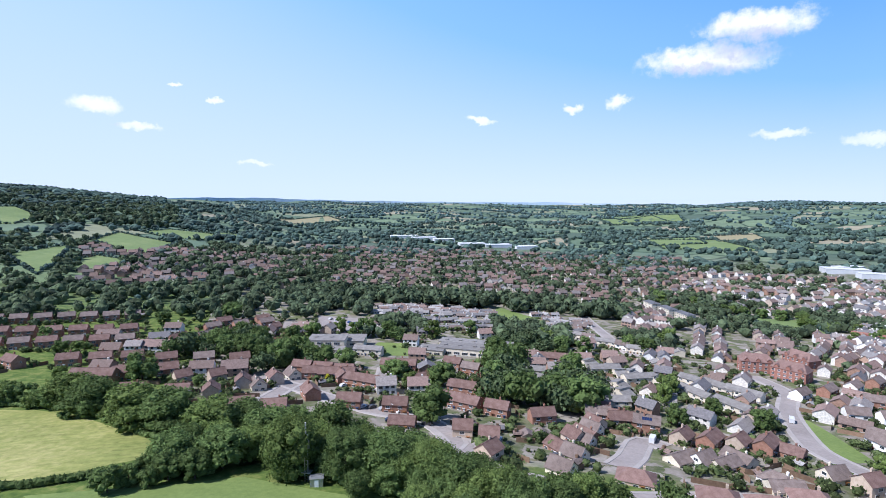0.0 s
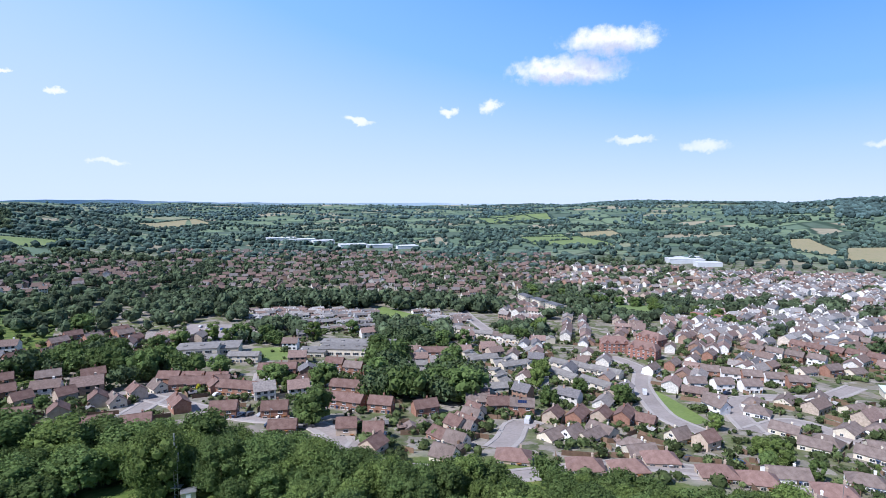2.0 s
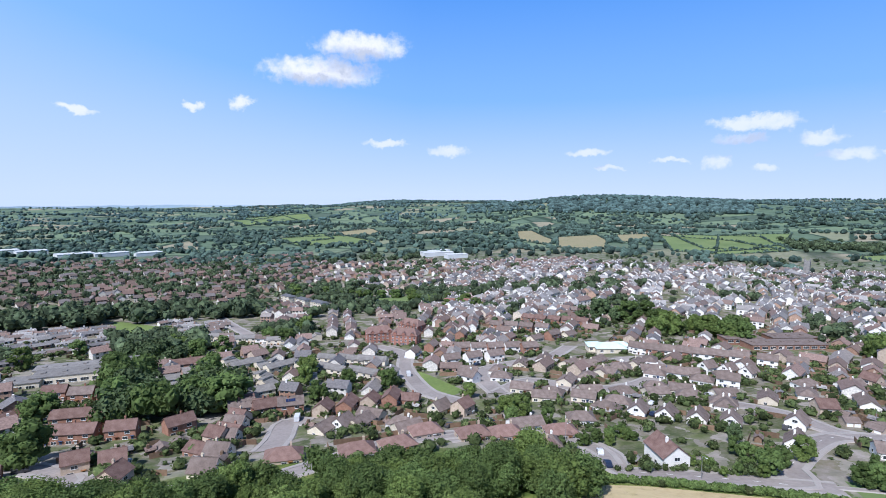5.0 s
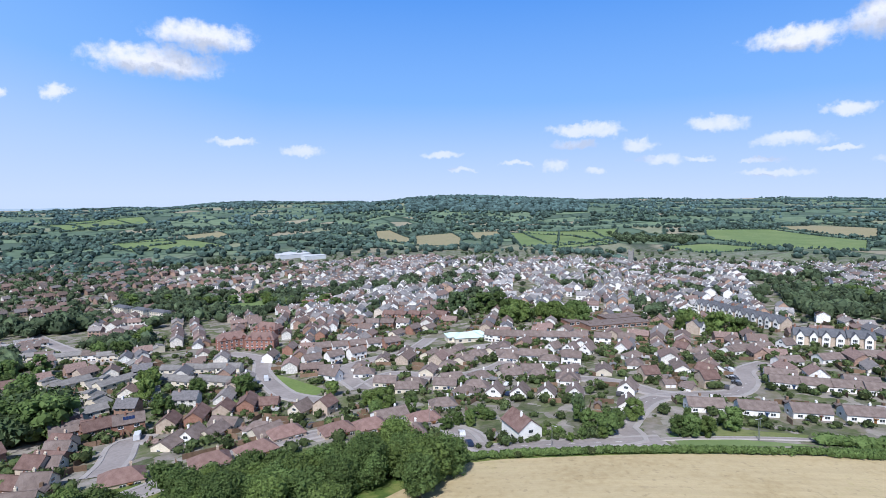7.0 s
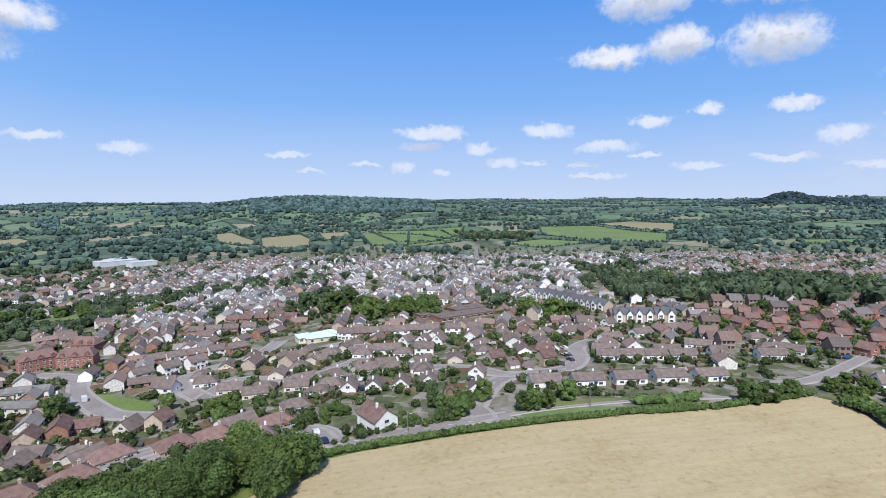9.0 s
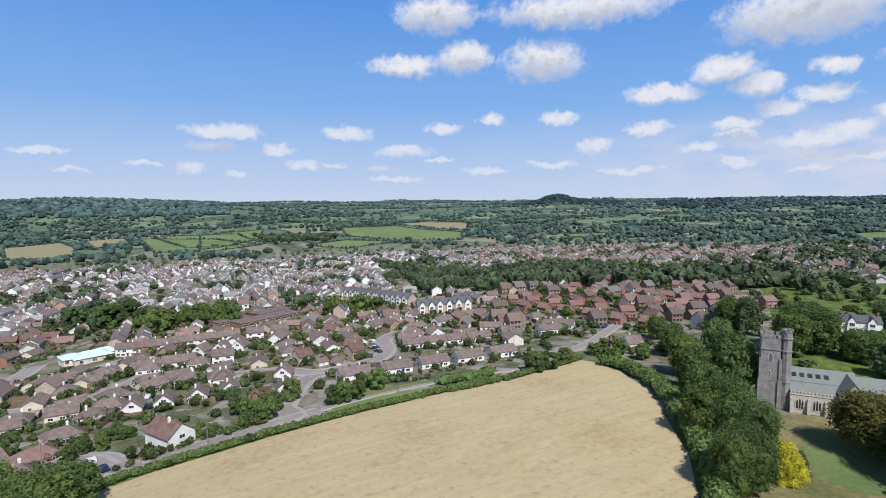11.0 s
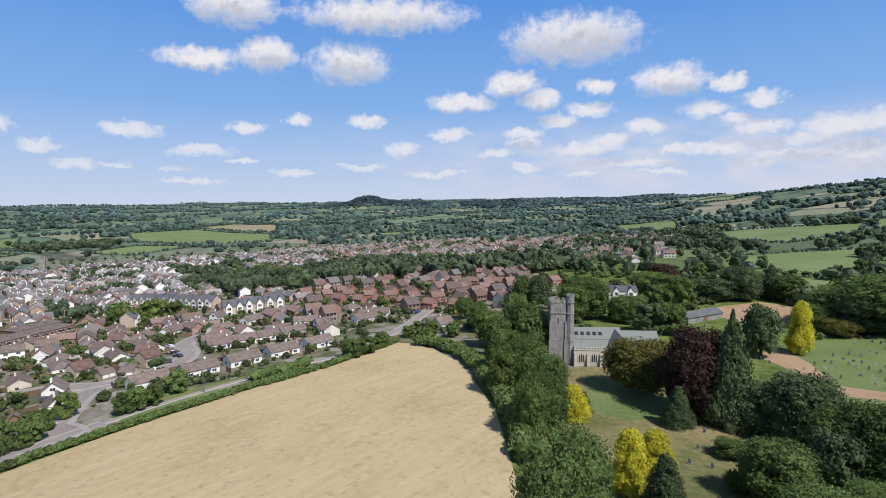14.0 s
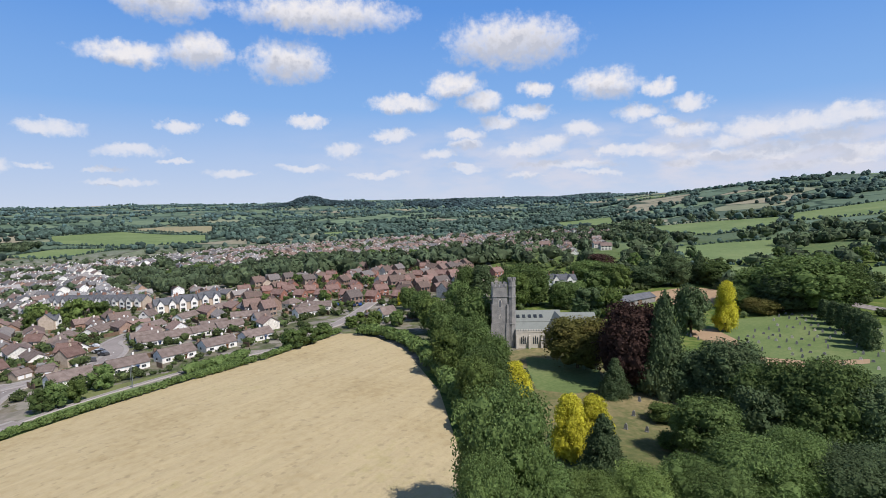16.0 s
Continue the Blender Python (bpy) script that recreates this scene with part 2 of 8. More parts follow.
def roof_tiles(name, colours, spread=0.12, islands=False):
    """Tile courses: fine lines across the slope over wandering colour and lichen."""
    m = material(name, colours, 0.5, 0.9, 0, spread=spread, islands=islands, fine=9)
    n, l = m.node_tree.nodes, m.node_tree.links
    wave = n.new("ShaderNodeTexWave")
    wave.wave_type, wave.bands_direction = "BANDS", "Z"
    wave.inputs["Scale"].default_value, wave.inputs["Distortion"].default_value = 2.2, 0.3
    l.new(n.new("ShaderNodeTexCoord").outputs["Object"], wave.inputs["Vector"])
    b = n.new("ShaderNodeBump")
    b.inputs["Strength"].default_value, b.inputs["Distance"].default_value = 0.6, 0.05
    l.new(wave.outputs["Fac"], b.inputs["Height"])
    l.new(b.outputs[0], n["Principled BSDF"].inputs["Normal"])
    return m


def leaf(name, colours, spread=0.2, islands=False, through=0.32):
    m = material(name, colours, 0.35, 0.8, 0, spread=spread, islands=islands, fine=7)
    n, l = m.node_tree.nodes, m.node_tree.links
    n["Principled BSDF"].inputs["Specular IOR Level"].default_value = 0.12
    tr, mix = n.new("ShaderNodeBsdfTranslucent"), n.new("ShaderNodeMixShader")
    bsdf = n["Principled BSDF"]
    src = bsdf.inputs["Base Color"].links[0].from_socket
    speck, rng = n.new("ShaderNodeHueSaturation"), n.new("ShaderNodeMapRange")
    rng.inputs["To Min"].default_value, rng.inputs["To Max"].default_value = 0.74, 1.3
    l.new(n.new("ShaderNodeNewGeometry").outputs["Random Per Island"], rng.inputs["Value"])
    l.new(rng.outputs[0], speck.inputs["Value"])
    l.new(src, speck.inputs["Color"])
    src = speck.outputs[0]
    l.new(src, bsdf.inputs["Base Color"])
    l.new(src, tr.inputs["Color"])
    mix.inputs[0].default_value = through
    l.new(bsdf.outputs[0], mix.inputs[1])
    l.new(tr.outputs[0], mix.inputs[2])
    l.new(mix.outputs[0], n["Material Output"].inputs["Surface"])
    return m


M = {
    "roof_brown": roof_tiles("brown roof tiles", ((0.116, 0.090, 0.079), (0.173, 0.136, 0.122), (0.232, 0.189, 0.169))),
    "roof_red": roof_tiles("red-brown roof tiles", ((0.108, 0.065, 0.054), (0.160, 0.101, 0.086), (0.211, 0.144, 0.126))),
    "roof_orange": roof_tiles("orange-red roof tiles", ((0.159, 0.099, 0.085), (0.209, 0.133, 0.115), (0.265, 0.178, 0.156))),
    "roof_grey": roof_tiles("grey concrete roof tiles", ((0.145, 0.137, 0.132), (0.20, 0.19, 0.182), (0.26, 0.25, 0.238))),
    "roof_slate": roof_tiles("dark slate roof", ((0.075, 0.08, 0.09), (0.11, 0.115, 0.13), (0.15, 0.155, 0.165))),
    "white": material("white painted render", ((0.68, 0.66, 0.62), (0.80, 0.78, 0.74), (0.84, 0.83, 0.80)), 0.4, 0.8, spread=0.06),
    "cream": material("cream render", ((0.52, 0.46, 0.36), (0.62, 0.56, 0.45), (0.70, 0.64, 0.53)), 0.4, 0.85, spread=0.1),
    "brick": material("red-brown brick wall", ((0.20, 0.10, 0.07), (0.28, 0.15, 0.105), (0.34, 0.20, 0.15)), 0.8, 0.9, spread=0.15, fine=11),
    "brick_red": material("red brick wall", ((0.24, 0.105, 0.078), (0.30, 0.14, 0.105), (0.36, 0.19, 0.145)), 0.8, 0.9, spread=0.1, fine=11),
    "brick_pale": material("pale buff brick wall", ((0.38, 0.30, 0.23), (0.47, 0.38, 0.30), (0.55, 0.46, 0.37)), 0.8, 0.9, spread=0.12, fine=11),
    "frame": material("white window frame", ((0.72, 0.72, 0.72), (0.8, 0.8, 0.8)), 2, 0.45),
    "glass": material("dark window glass", ((0.02, 0.025, 0.03), (0.05, 0.06, 0.07)), 0.3, 0.08),
    "solar": material("dark blue solar glass", ((0.012, 0.02, 0.06), (0.025, 0.04, 0.10)), 1.5, 0.2),
    "door": island_colours("painted doors", ((0.12, 0.05, 0.03), (0.5, 0.5, 0.5), (0.05, 0.08, 0.16), (0.25, 0.12, 0.05)), 0.5, True),
    "asphalt": material("worn grey asphalt", ((0.221, 0.194, 0.181), (0.275, 0.244, 0.229), (0.329, 0.294, 0.276)), 0.06, 0.92, fine=14, space="World"),
    "pavement": material("pale pavement", ((0.297, 0.270, 0.254), (0.382, 0.350, 0.329)), 0.2, 0.92, fine=12, space="World"),
    "kerb": material("concrete kerb", ((0.28, 0.27, 0.255), (0.36, 0.35, 0.33)), 0.5, 0.9, space="World"),
    "paint": material("worn white road paint", ((0.55, 0.55, 0.53), (0.75, 0.75, 0.73)), 1.5, 0.8, space="World"),
    "hay": material("dry mown hay stubble", ((0.380, 0.297, 0.160), (0.432, 0.348, 0.197), (0.461, 0.375, 0.221), (0.418, 0.348, 0.183)), 0.035, 0.95, 0.5, 1.2, fine=16, space="World"),
    "meadow": material("mown green meadow", ((0.15, 0.18, 0.045), (0.24, 0.255, 0.075), (0.36, 0.34, 0.135)), 0.03, 0.95, 0.4, 1.0, fine=14, space="World"),
    "lawn": material("green playing field grass", ((0.115, 0.165, 0.045), (0.145, 0.20, 0.055), (0.18, 0.235, 0.07)), 0.05, 0.95, 0.3, 1.5, fine=14, space="World"),
    "verge": material("patchy grass verge", ((0.11, 0.14, 0.042), (0.15, 0.175, 0.06), (0.195, 0.20, 0.085)), 0.06, 0.95, 0.3, 1.5, fine=12, space="World"),
    "pasture": material("green pasture grass", ((0.110, 0.165, 0.060), (0.145, 0.200, 0.074), (0.190, 0.236, 0.096)), 0.02, 0.95, 0.2, 1.0, fine=10, space="World"),
    "cemetery": material("mown cemetery grass", ((0.092, 0.135, 0.045), (0.125, 0.175, 0.058), (0.170, 0.205, 0.080)), 0.06, 0.95, 0.3, 1.5, fine=14, space="World"),
    "sward": material("rough churchyard grass", ((0.085, 0.105, 0.036), (0.13, 0.135, 0.052), (0.20, 0.172, 0.080), (0.27, 0.22, 0.115)), 0.05, 0.95, 0.5, 1.0, fine=14, space="World"),
    "dry": material("dry trodden grass", ((0.215, 0.200, 0.105), (0.285, 0.250, 0.150), (0.180, 0.190, 0.085)), 0.07, 0.95, 0.4, 1.0, fine=12, space="World"),
    "soil": material("bare reddish soil", ((0.30, 0.20, 0.12), (0.38, 0.27, 0.17)), 0.08, 0.95, 0.4, 1.0, fine=12, space="World"),
    "stone": material("grey church stone", ((0.160, 0.157, 0.155), (0.235, 0.227, 0.218), (0.315, 0.300, 0.280)), 0.5, 0.95, 0.35, 2.5, fine=9),
    "stone_pale": material("pale limestone dressing", ((0.42, 0.39, 0.34), (0.54, 0.50, 0.44)), 1.0, 0.9, 0.2, 6),
    "lead": material("weathered lead roof", ((0.15, 0.165, 0.155), (0.21, 0.225, 0.21), (0.17, 0.19, 0.175)), 0.4, 0.85),
    "teal": material("pale turquoise metal roof", ((0.50, 0.64, 0.62), (0.60, 0.73, 0.71)), 0.15, 0.5),
    "metal": material("galvanised steel", ((0.30, 0.31, 0.32), (0.42, 0.43, 0.44)), 1.0, 0.45, metal=0.7),
    "shed_white": material("pale sheet roof", ((0.50, 0.52, 0.54), (0.62, 0.63, 0.64)), 0.1, 0.6),
    "fence": material("weathered timber fence", ((0.14, 0.09, 0.06), (0.22, 0.15, 0.10)), 1.0, 0.9, spread=0.3, islands=True),
    "bark": material("grey-brown bark", ((0.07, 0.055, 0.04), (0.13, 0.105, 0.08)), 1.5, 0.95, 0.4, 6),
    "tyre": material("black tyre rubber", ((0.02, 0.02, 0.02), (0.035, 0.035, 0.035)), 2, 0.8),
    "car": island_colours("car paint", ((0.55, 0.56, 0.58), (0.02, 0.03, 0.06), (0.28, 0.29, 0.31), (0.7, 0.7, 0.7), (0.06, 0.06, 0.065), (0.03, 0.07, 0.2)), 0.3, True),
    "leaf_oak": leaf("oak foliage", ((0.072, 0.110, 0.034), (0.112, 0.166, 0.054), (0.162, 0.223, 0.079)), 0.3),
    "leaf_lime": leaf("lighter broadleaf foliage", ((0.084, 0.128, 0.034), (0.130, 0.181, 0.053), (0.181, 0.235, 0.079)), 0.25),
    "leaf_dark": leaf("dark evergreen foliage", ((0.048, 0.077, 0.035), (0.076, 0.111, 0.050), (0.113, 0.148, 0.071)), 0.2, through=0.1),
    "leaf_gold": leaf("golden cypress foliage", ((0.34, 0.33, 0.03), (0.52, 0.49, 0.05), (0.62, 0.58, 0.10)), 0.1),
    "leaf_copper": leaf("copper beech foliage", ((0.038, 0.022, 0.018), (0.056, 0.032, 0.026), (0.080, 0.050, 0.040)), 0.1, through=0.15),
    "leaf_rust": leaf("olive and bronze foliage", ((0.085, 0.100, 0.028), (0.130, 0.120, 0.036), (0.170, 0.130, 0.048)), 0.1),
    "leaf_stuff": leaf("garden shrub foliage", ((0.042, 0.064, 0.026), (0.076, 0.104, 0.040), (0.130, 0.156, 0.064)), 0.45, True),
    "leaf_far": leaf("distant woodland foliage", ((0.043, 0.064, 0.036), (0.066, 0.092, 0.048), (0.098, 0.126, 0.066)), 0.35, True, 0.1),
    "leaf_deep": leaf("deep green woodland foliage", ((0.036, 0.054, 0.031), (0.055, 0.078, 0.043), (0.080, 0.106, 0.059)), 0.35, True, 0.1),
    # the backdrop's pale blue is haze put into the base colour
    "distance": material("distant hills with haze in their blue", ((0.42, 0.54, 0.66), (0.47, 0.59, 0.71), (0.53, 0.64, 0.75)), 0.004, 1.0, space="World"),
    # haze over the far slopes is put into this blue-green foliage colour
    "leaf_hazed": leaf("haze-tinted green hedgerow foliage", ((0.038, 0.065, 0.056), (0.058, 0.092, 0.076), (0.085, 0.123, 0.101)), 0.35, True, 0.1),
    # cloud shadow and haze on the ridges, painted into the foliage colour
    "leaf_ridge_shade": leaf("ridge woodland with cloud shadow and haze in its colour", ((0.020, 0.036, 0.042), (0.030, 0.050, 0.056), (0.044, 0.066, 0.070)), 0.3, True, 0.05),
    # same haze tint, stronger, for the distant hills
    "leaf_hazed_far": leaf("haze-tinted green far woodland", ((0.049, 0.086, 0.086), (0.070, 0.114, 0.109), (0.099, 0.146, 0.135)), 0.3, True, 0.1),
    "far_roof": island_colours("roofs of the town", ((0.189, 0.139, 0.123), (0.218, 0.156, 0.136), (0.153, 0.147, 0.153), (0.242, 0.171, 0.149), (0.171, 0.127, 0.111), (0.248, 0.224, 0.212))),
    "far_roof_grey": island_colours("slate roofs of the old town", ((0.150, 0.146, 0.150), (0.200, 0.192, 0.190), (0.200, 0.146, 0.128), (0.250, 0.238, 0.232), (0.165, 0.132, 0.120), (0.31, 0.30, 0.295))),
    "far_roof_red": island_colours("red roofs of the estate", ((0.163, 0.114, 0.097), (0.138, 0.101, 0.087), (0.198, 0.138, 0.119), (0.128, 0.107, 0.099), (0.169, 0.153, 0.148))),
    "far_wall": island_colours("walls of the town", ((0.62, 0.60, 0.56), (0.30, 0.19, 0.14), (0.74, 0.73, 0.70), (0.45, 0.37, 0.30), (0.68, 0.64, 0.58), (0.34, 0.23, 0.18))),
    "far_wall_white": island_colours("white walls of the old town", ((0.76, 0.75, 0.72), (0.82, 0.81, 0.79), (0.60, 0.53, 0.45), (0.72, 0.70, 0.66), (0.80, 0.79, 0.76), (0.42, 0.29, 0.22))),
    "far_wall_brick": island_colours("brick walls of the estate", ((0.27, 0.185, 0.145), (0.33, 0.25, 0.20), (0.58, 0.55, 0.50), (0.25, 0.17, 0.13))),
}


def land_material():
    """Grass, gardens and paving in the town; a patchwork of fields with hedge lines beyond it, tinted for haze."""
    m = bpy.data.materials.new("open land")
    m.use_nodes = True
    n, l = m.node_tree.nodes, m.node_tree.links
    pos = n.new("ShaderNodeNewGeometry").outputs["Position"]

    def tex(kind, scale, **kw):
        t = n.new(kind)
        t.inputs["Scale"].default_value = scale
        for k, v in kw.items():
            t.inputs[k].default_value = v
        return t

    def ramp(stops, source, constant=False):
        r = n.new("ShaderNodeValToRGB")
        if constant:
            r.color_ramp.interpolation = "CONSTANT"
        while len(r.color_ramp.elements) < len(stops):
            r.color_ramp.elements.new(0.5)
        for e, (p, c) in zip(r.color_ramp.elements, stops):
            e.position, e.color = p, (*c, 1)
        l.new(source, r.inputs[0])
        return r.outputs[0]

    def mix(a, b, fac):
        x = n.new("ShaderNodeMixRGB")
        l.new(a, x.inputs[1]), l.new(b, x.inputs[2]), l.new(fac, x.inputs[0])
        return x.outputs[0]

    flatten = n.new("ShaderNodeVectorMath")
    flatten.operation = "MULTIPLY"
    flatten.inputs[1].default_value = (1, 1, 0)
    l.new(pos, flatten.inputs[0])
    p2 = flatten.outputs[0]
    far = n.new("ShaderNodeVectorMath")
    far.operation = "LENGTH"
    l.new(p2, far.inputs[0])
    # town: gardens and drives
    plots = tex("ShaderNodeTexNoise", 0.2, Detail=5, Roughness=0.7)
    l.new(p2, plots.inputs["Vector"])
    town = ramp(((0.36, (0.055, 0.072, 0.034)), (0.46, (0.115, 0.125, 0.062)), (0.54, (0.18, 0.165, 0.125)), (0.66, (0.28, 0.25, 0.23))), plots.outputs["Fac"])
    yards = tex("ShaderNodeTexVoronoi", 0.16)
    bent = n.new("ShaderNodeVectorMath")
    bent.operation = "MULTIPLY_ADD"
    bent.inputs[1].default_value = (7, 7, 0)
    l.new(plots.outputs["Color"], bent.inputs[0]), l.new(p2, bent.inputs[2])
    l.new(bent.outputs[0], yards.inputs["Vector"])
    yard = n.new("ShaderNodeSeparateColor")
    l.new(yards.outputs["Color"], yard.inputs[0])
    plot = ramp(((0.0, (0.095, 0.118, 0.050)), (0.18, (0.27, 0.24, 0.22)), (0.40, (0.075, 0.092, 0.044)), (0.54, (0.21, 0.185, 0.14)), (0.70, (0.125, 0.150, 0.060)), (0.82, (0.36, 0.325, 0.30))), yard.outputs[0], True)
    blend = n.new("ShaderNodeMixRGB")
    blend.inputs[0].default_value = 0.55
    l.new(town, blend.inputs[1]), l.new(plot, blend.inputs[2])
    town = blend.outputs[0]
    # fields, their greens and tans blued to stand in for haze
    warp = tex("ShaderNodeTexNoise", 0.004, Detail=3)
    l.new(p2, warp.inputs["Vector"])
    push = n.new("ShaderNodeVectorMath")
    push.operation = "MULTIPLY_ADD"
    push.inputs[1].default_value = (90, 90, 0)
    l.new(warp.outputs["Color"], push.inputs[0]), l.new(p2, push.inputs[2])
    cells = tex("ShaderNodeTexVoronoi", 0.0075)
    l.new(push.outputs[0], cells.inputs["Vector"])
    tone = n.new("ShaderNodeSeparateColor")
    l.new(cells.outputs["Color"], tone.inputs[0])
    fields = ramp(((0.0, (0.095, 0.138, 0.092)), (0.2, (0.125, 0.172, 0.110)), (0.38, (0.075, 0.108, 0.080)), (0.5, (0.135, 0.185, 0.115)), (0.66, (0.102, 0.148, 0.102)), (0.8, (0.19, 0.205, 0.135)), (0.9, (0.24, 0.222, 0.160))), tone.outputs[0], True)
    rim = tex("ShaderNodeTexVoronoi", 0.0075)
    rim.feature = "DISTANCE_TO_EDGE"
    l.new(push.outputs[0], rim.inputs["Vector"])
    hedge = ramp(((0.02, (1, 1, 1)), (0.045, (0, 0, 0))), rim.outputs["Distance"])
    dark = n.new("ShaderNodeRGB")
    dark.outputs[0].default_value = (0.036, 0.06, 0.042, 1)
    fields = mix(fields, dark.outputs[0], hedge)
    mott = tex("ShaderNodeTexNoise", 0.03, Detail=4)
    l.new(p2, mott.inputs["Vector"])
    grainy = n.new("ShaderNodeHueSaturation")
    spread = n.new("ShaderNodeMapRange")
    spread.inputs["To Min"].default_value, spread.inputs["To Max"].default_value = 0.75, 1.5
    l.new(mott.outputs["Fac"], spread.inputs["Value"]), l.new(spread.outputs[0], grainy.inputs["Value"]), l.new(fields, grainy.inputs["Color"])
    # the old lane side: plain rough grass close by
    rough = ramp(((0.38, (0.06, 0.10, 0.025)), (0.5, (0.10, 0.145, 0.035)), (0.62, (0.17, 0.19, 0.06))), plots.outputs["Fac"])
    edge = n.new("ShaderNodeMapRange")
    edge.inputs["From Min"].default_value, edge.inputs["From Max"].default_value = 900, 1250
    l.new(far.outputs["Value"], edge.inputs["Value"])
    close = n.new("ShaderNodeMapRange")
    close.inputs["From Min"].default_value, close.inputs["From Max"].default_value = 152, 164
    l.new(far.outputs["Value"], close.inputs["Value"])
    xyz = n.new("ShaderNodeSeparateXYZ")
    l.new(p2, xyz.inputs[0])

    def calc(op, a, b):
        c = n.new("ShaderNodeMath")
        c.operation = op
        for k, v in enumerate((a, b)):
            if isinstance(v, (int, float)):
                c.inputs[k].default_value = v
            else:
                l.new(v, c.inputs[k])
        return c.outputs[0]

    # the built-up land ends at the church lane and at the western fields
    east = calc("GREATER_THAN", calc("SUBTRACT", calc("MULTIPLY", xyz.outputs[0], -0.30), xyz.outputs[1]), 20.0)
    west = calc("GREATER_THAN", calc("SUBTRACT", calc("MULTIPLY", xyz.outputs[0], -1.75), xyz.outputs[1]), 60.0)
    outer = calc("MAXIMUM", edge.outputs[0], calc("MAXIMUM", east, west))
    # open land passes from rough grass to the haze-tinted fields with distance
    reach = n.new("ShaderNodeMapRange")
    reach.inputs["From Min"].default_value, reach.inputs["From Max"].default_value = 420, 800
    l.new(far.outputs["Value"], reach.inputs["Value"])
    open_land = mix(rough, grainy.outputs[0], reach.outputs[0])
    out = mix(mix(town, open_land, outer), rough, calc("SUBTRACT", 1.0, close.outputs[0]))
    bsdf = n["Principled BSDF"]
    l.new(out, bsdf.inputs["Base Color"])
    bsdf.inputs["Roughness"].default_value, bsdf.inputs["Specular IOR Level"].default_value = 0.95, 0.1
    return m


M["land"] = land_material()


def mown_streaks(m, turn, low=0.84, high=1.12):
    """Long faint swathes laid over a field by the mower."""
    n, l = m.node_tree.nodes, m.node_tree.links
    bsdf = n["Principled BSDF"]
    src = bsdf.inputs["Base Color"].links[0].from_socket
    turned_in, place = n.new("ShaderNodeMapping"), n.new("ShaderNodeMapping")
    tex, rng, hsv = n.new("ShaderNodeTexNoise"), n.new("ShaderNodeMapRange"), n.new("ShaderNodeHueSaturation")
    turned_in.inputs["Rotation"].default_value = (0, 0, radians(turn))
    place.inputs["Scale"].default_value = (0.035, 0.5, 1)
    tex.inputs["Scale"].default_value, tex.inputs["Detail"].default_value, tex.inputs["Roughness"].default_value = 1.0, 6, 0.7
    l.new(n.new("ShaderNodeNewGeometry").outputs["Position"], turned_in.inputs["Vector"])
    l.new(turned_in.outputs[0], place.inputs["Vector"])
    l.new(place.outputs[0], tex.inputs["Vector"])
    rng.inputs["From Min"].default_value, rng.inputs["From Max"].default_value = 0.3, 0.7
    rng.inputs["To Min"].default_value, rng.inputs["To Max"].default_value = low, high
    l.new(tex.outputs["Fac"], rng.inputs["Value"])
    l.new(rng.outputs[0], hsv.inputs["Value"])
    l.new(src, hsv.inputs["Color"])
    clods, few, dull = n.new("ShaderNodeTexNoise"), n.new("ShaderNodeMapRange"), n.new("ShaderNodeHueSaturation")
    clods.inputs["Scale"].default_value, clods.inputs["Detail"].default_value = 0.55, 3
    l.new(turned_in.outputs[0], clods.inputs["Vector"])
    few.inputs["From Min"].default_value, few.inputs["From Max"].default_value = 0.60, 0.70
    few.inputs["To Min"].default_value, few.inputs["To Max"].default_value = 1.0, 0.80
    l.new(clods.outputs["Fac"], few.inputs["Value"])
    l.new(few.outputs[0], dull.inputs["Value"])
    l.new(hsv.outputs[0], dull.inputs["Color"])
    l.new(dull.outputs[0], bsdf.inputs["Base Color"])


mown_streaks(M["hay"], 43, 0.90, 1.08)
mown_streaks(M["meadow"], -25, 0.8, 1.15)


# ---- the land: height by bearing and distance ----
BEARINGS = (-60, -40, -25, 0, 20, 45, 65, 90, 115, 135, 150, 180, 240, 300)
RANGES = (0, 100, 200, 350, 600, 1000, 1800, 3000, 4900)
LAND = {
    -60: (14, 14, 4, -5, -5, 20, 100, 110, 60),
    -40: (12, 12, 0, -12, -14, 0, 60, 44, -10),
    -25: (12, 11, -6, -18, -30, -36, -46, -34, -26),
    0: (12, 8, -12, -24, -42, -50, -52, -44, -44),
    20: (12, 6, -11, -28, -50, -48, -46, -8, -18),
    45: (12, 5, -9, -20, -30, -36, -25, 16, 18),
    65: (12, 6, -2, -16, -28, -34, -16, 20, 42),
    90: (12, 6, 0, -6, -14, -22, -18, 8, 58),
    115: (12, 6, 1, 2, -2, -8, -5, 16, 80),
    135: (12, 6, 0, 3, 6, 22, 98, 105, 85),
    150: (12, 7, 3, 8, 20, 55, 120, 115, 90),
    180: (12, 12, 14, 22, 40, 70, 110, 110, 90),
    240: (12, 14, 22, 35, 50, 70, 90, 90, 80),
    300: (14, 14, 4, -5, -5, 20, 100, 110, 60),
}
# rounded hills: bearing, distance, half-width, height
HILLS = ((90.2, 3400, 85, 36), (91, 3400, 330, 22), (41, 2600, 260, 32), (47, 2640, 300, 22), (54, 2650, 380, 20), (21, 3500, 260, 16), (28, 3550, 450, 20), (120, 3600, 420, 14))


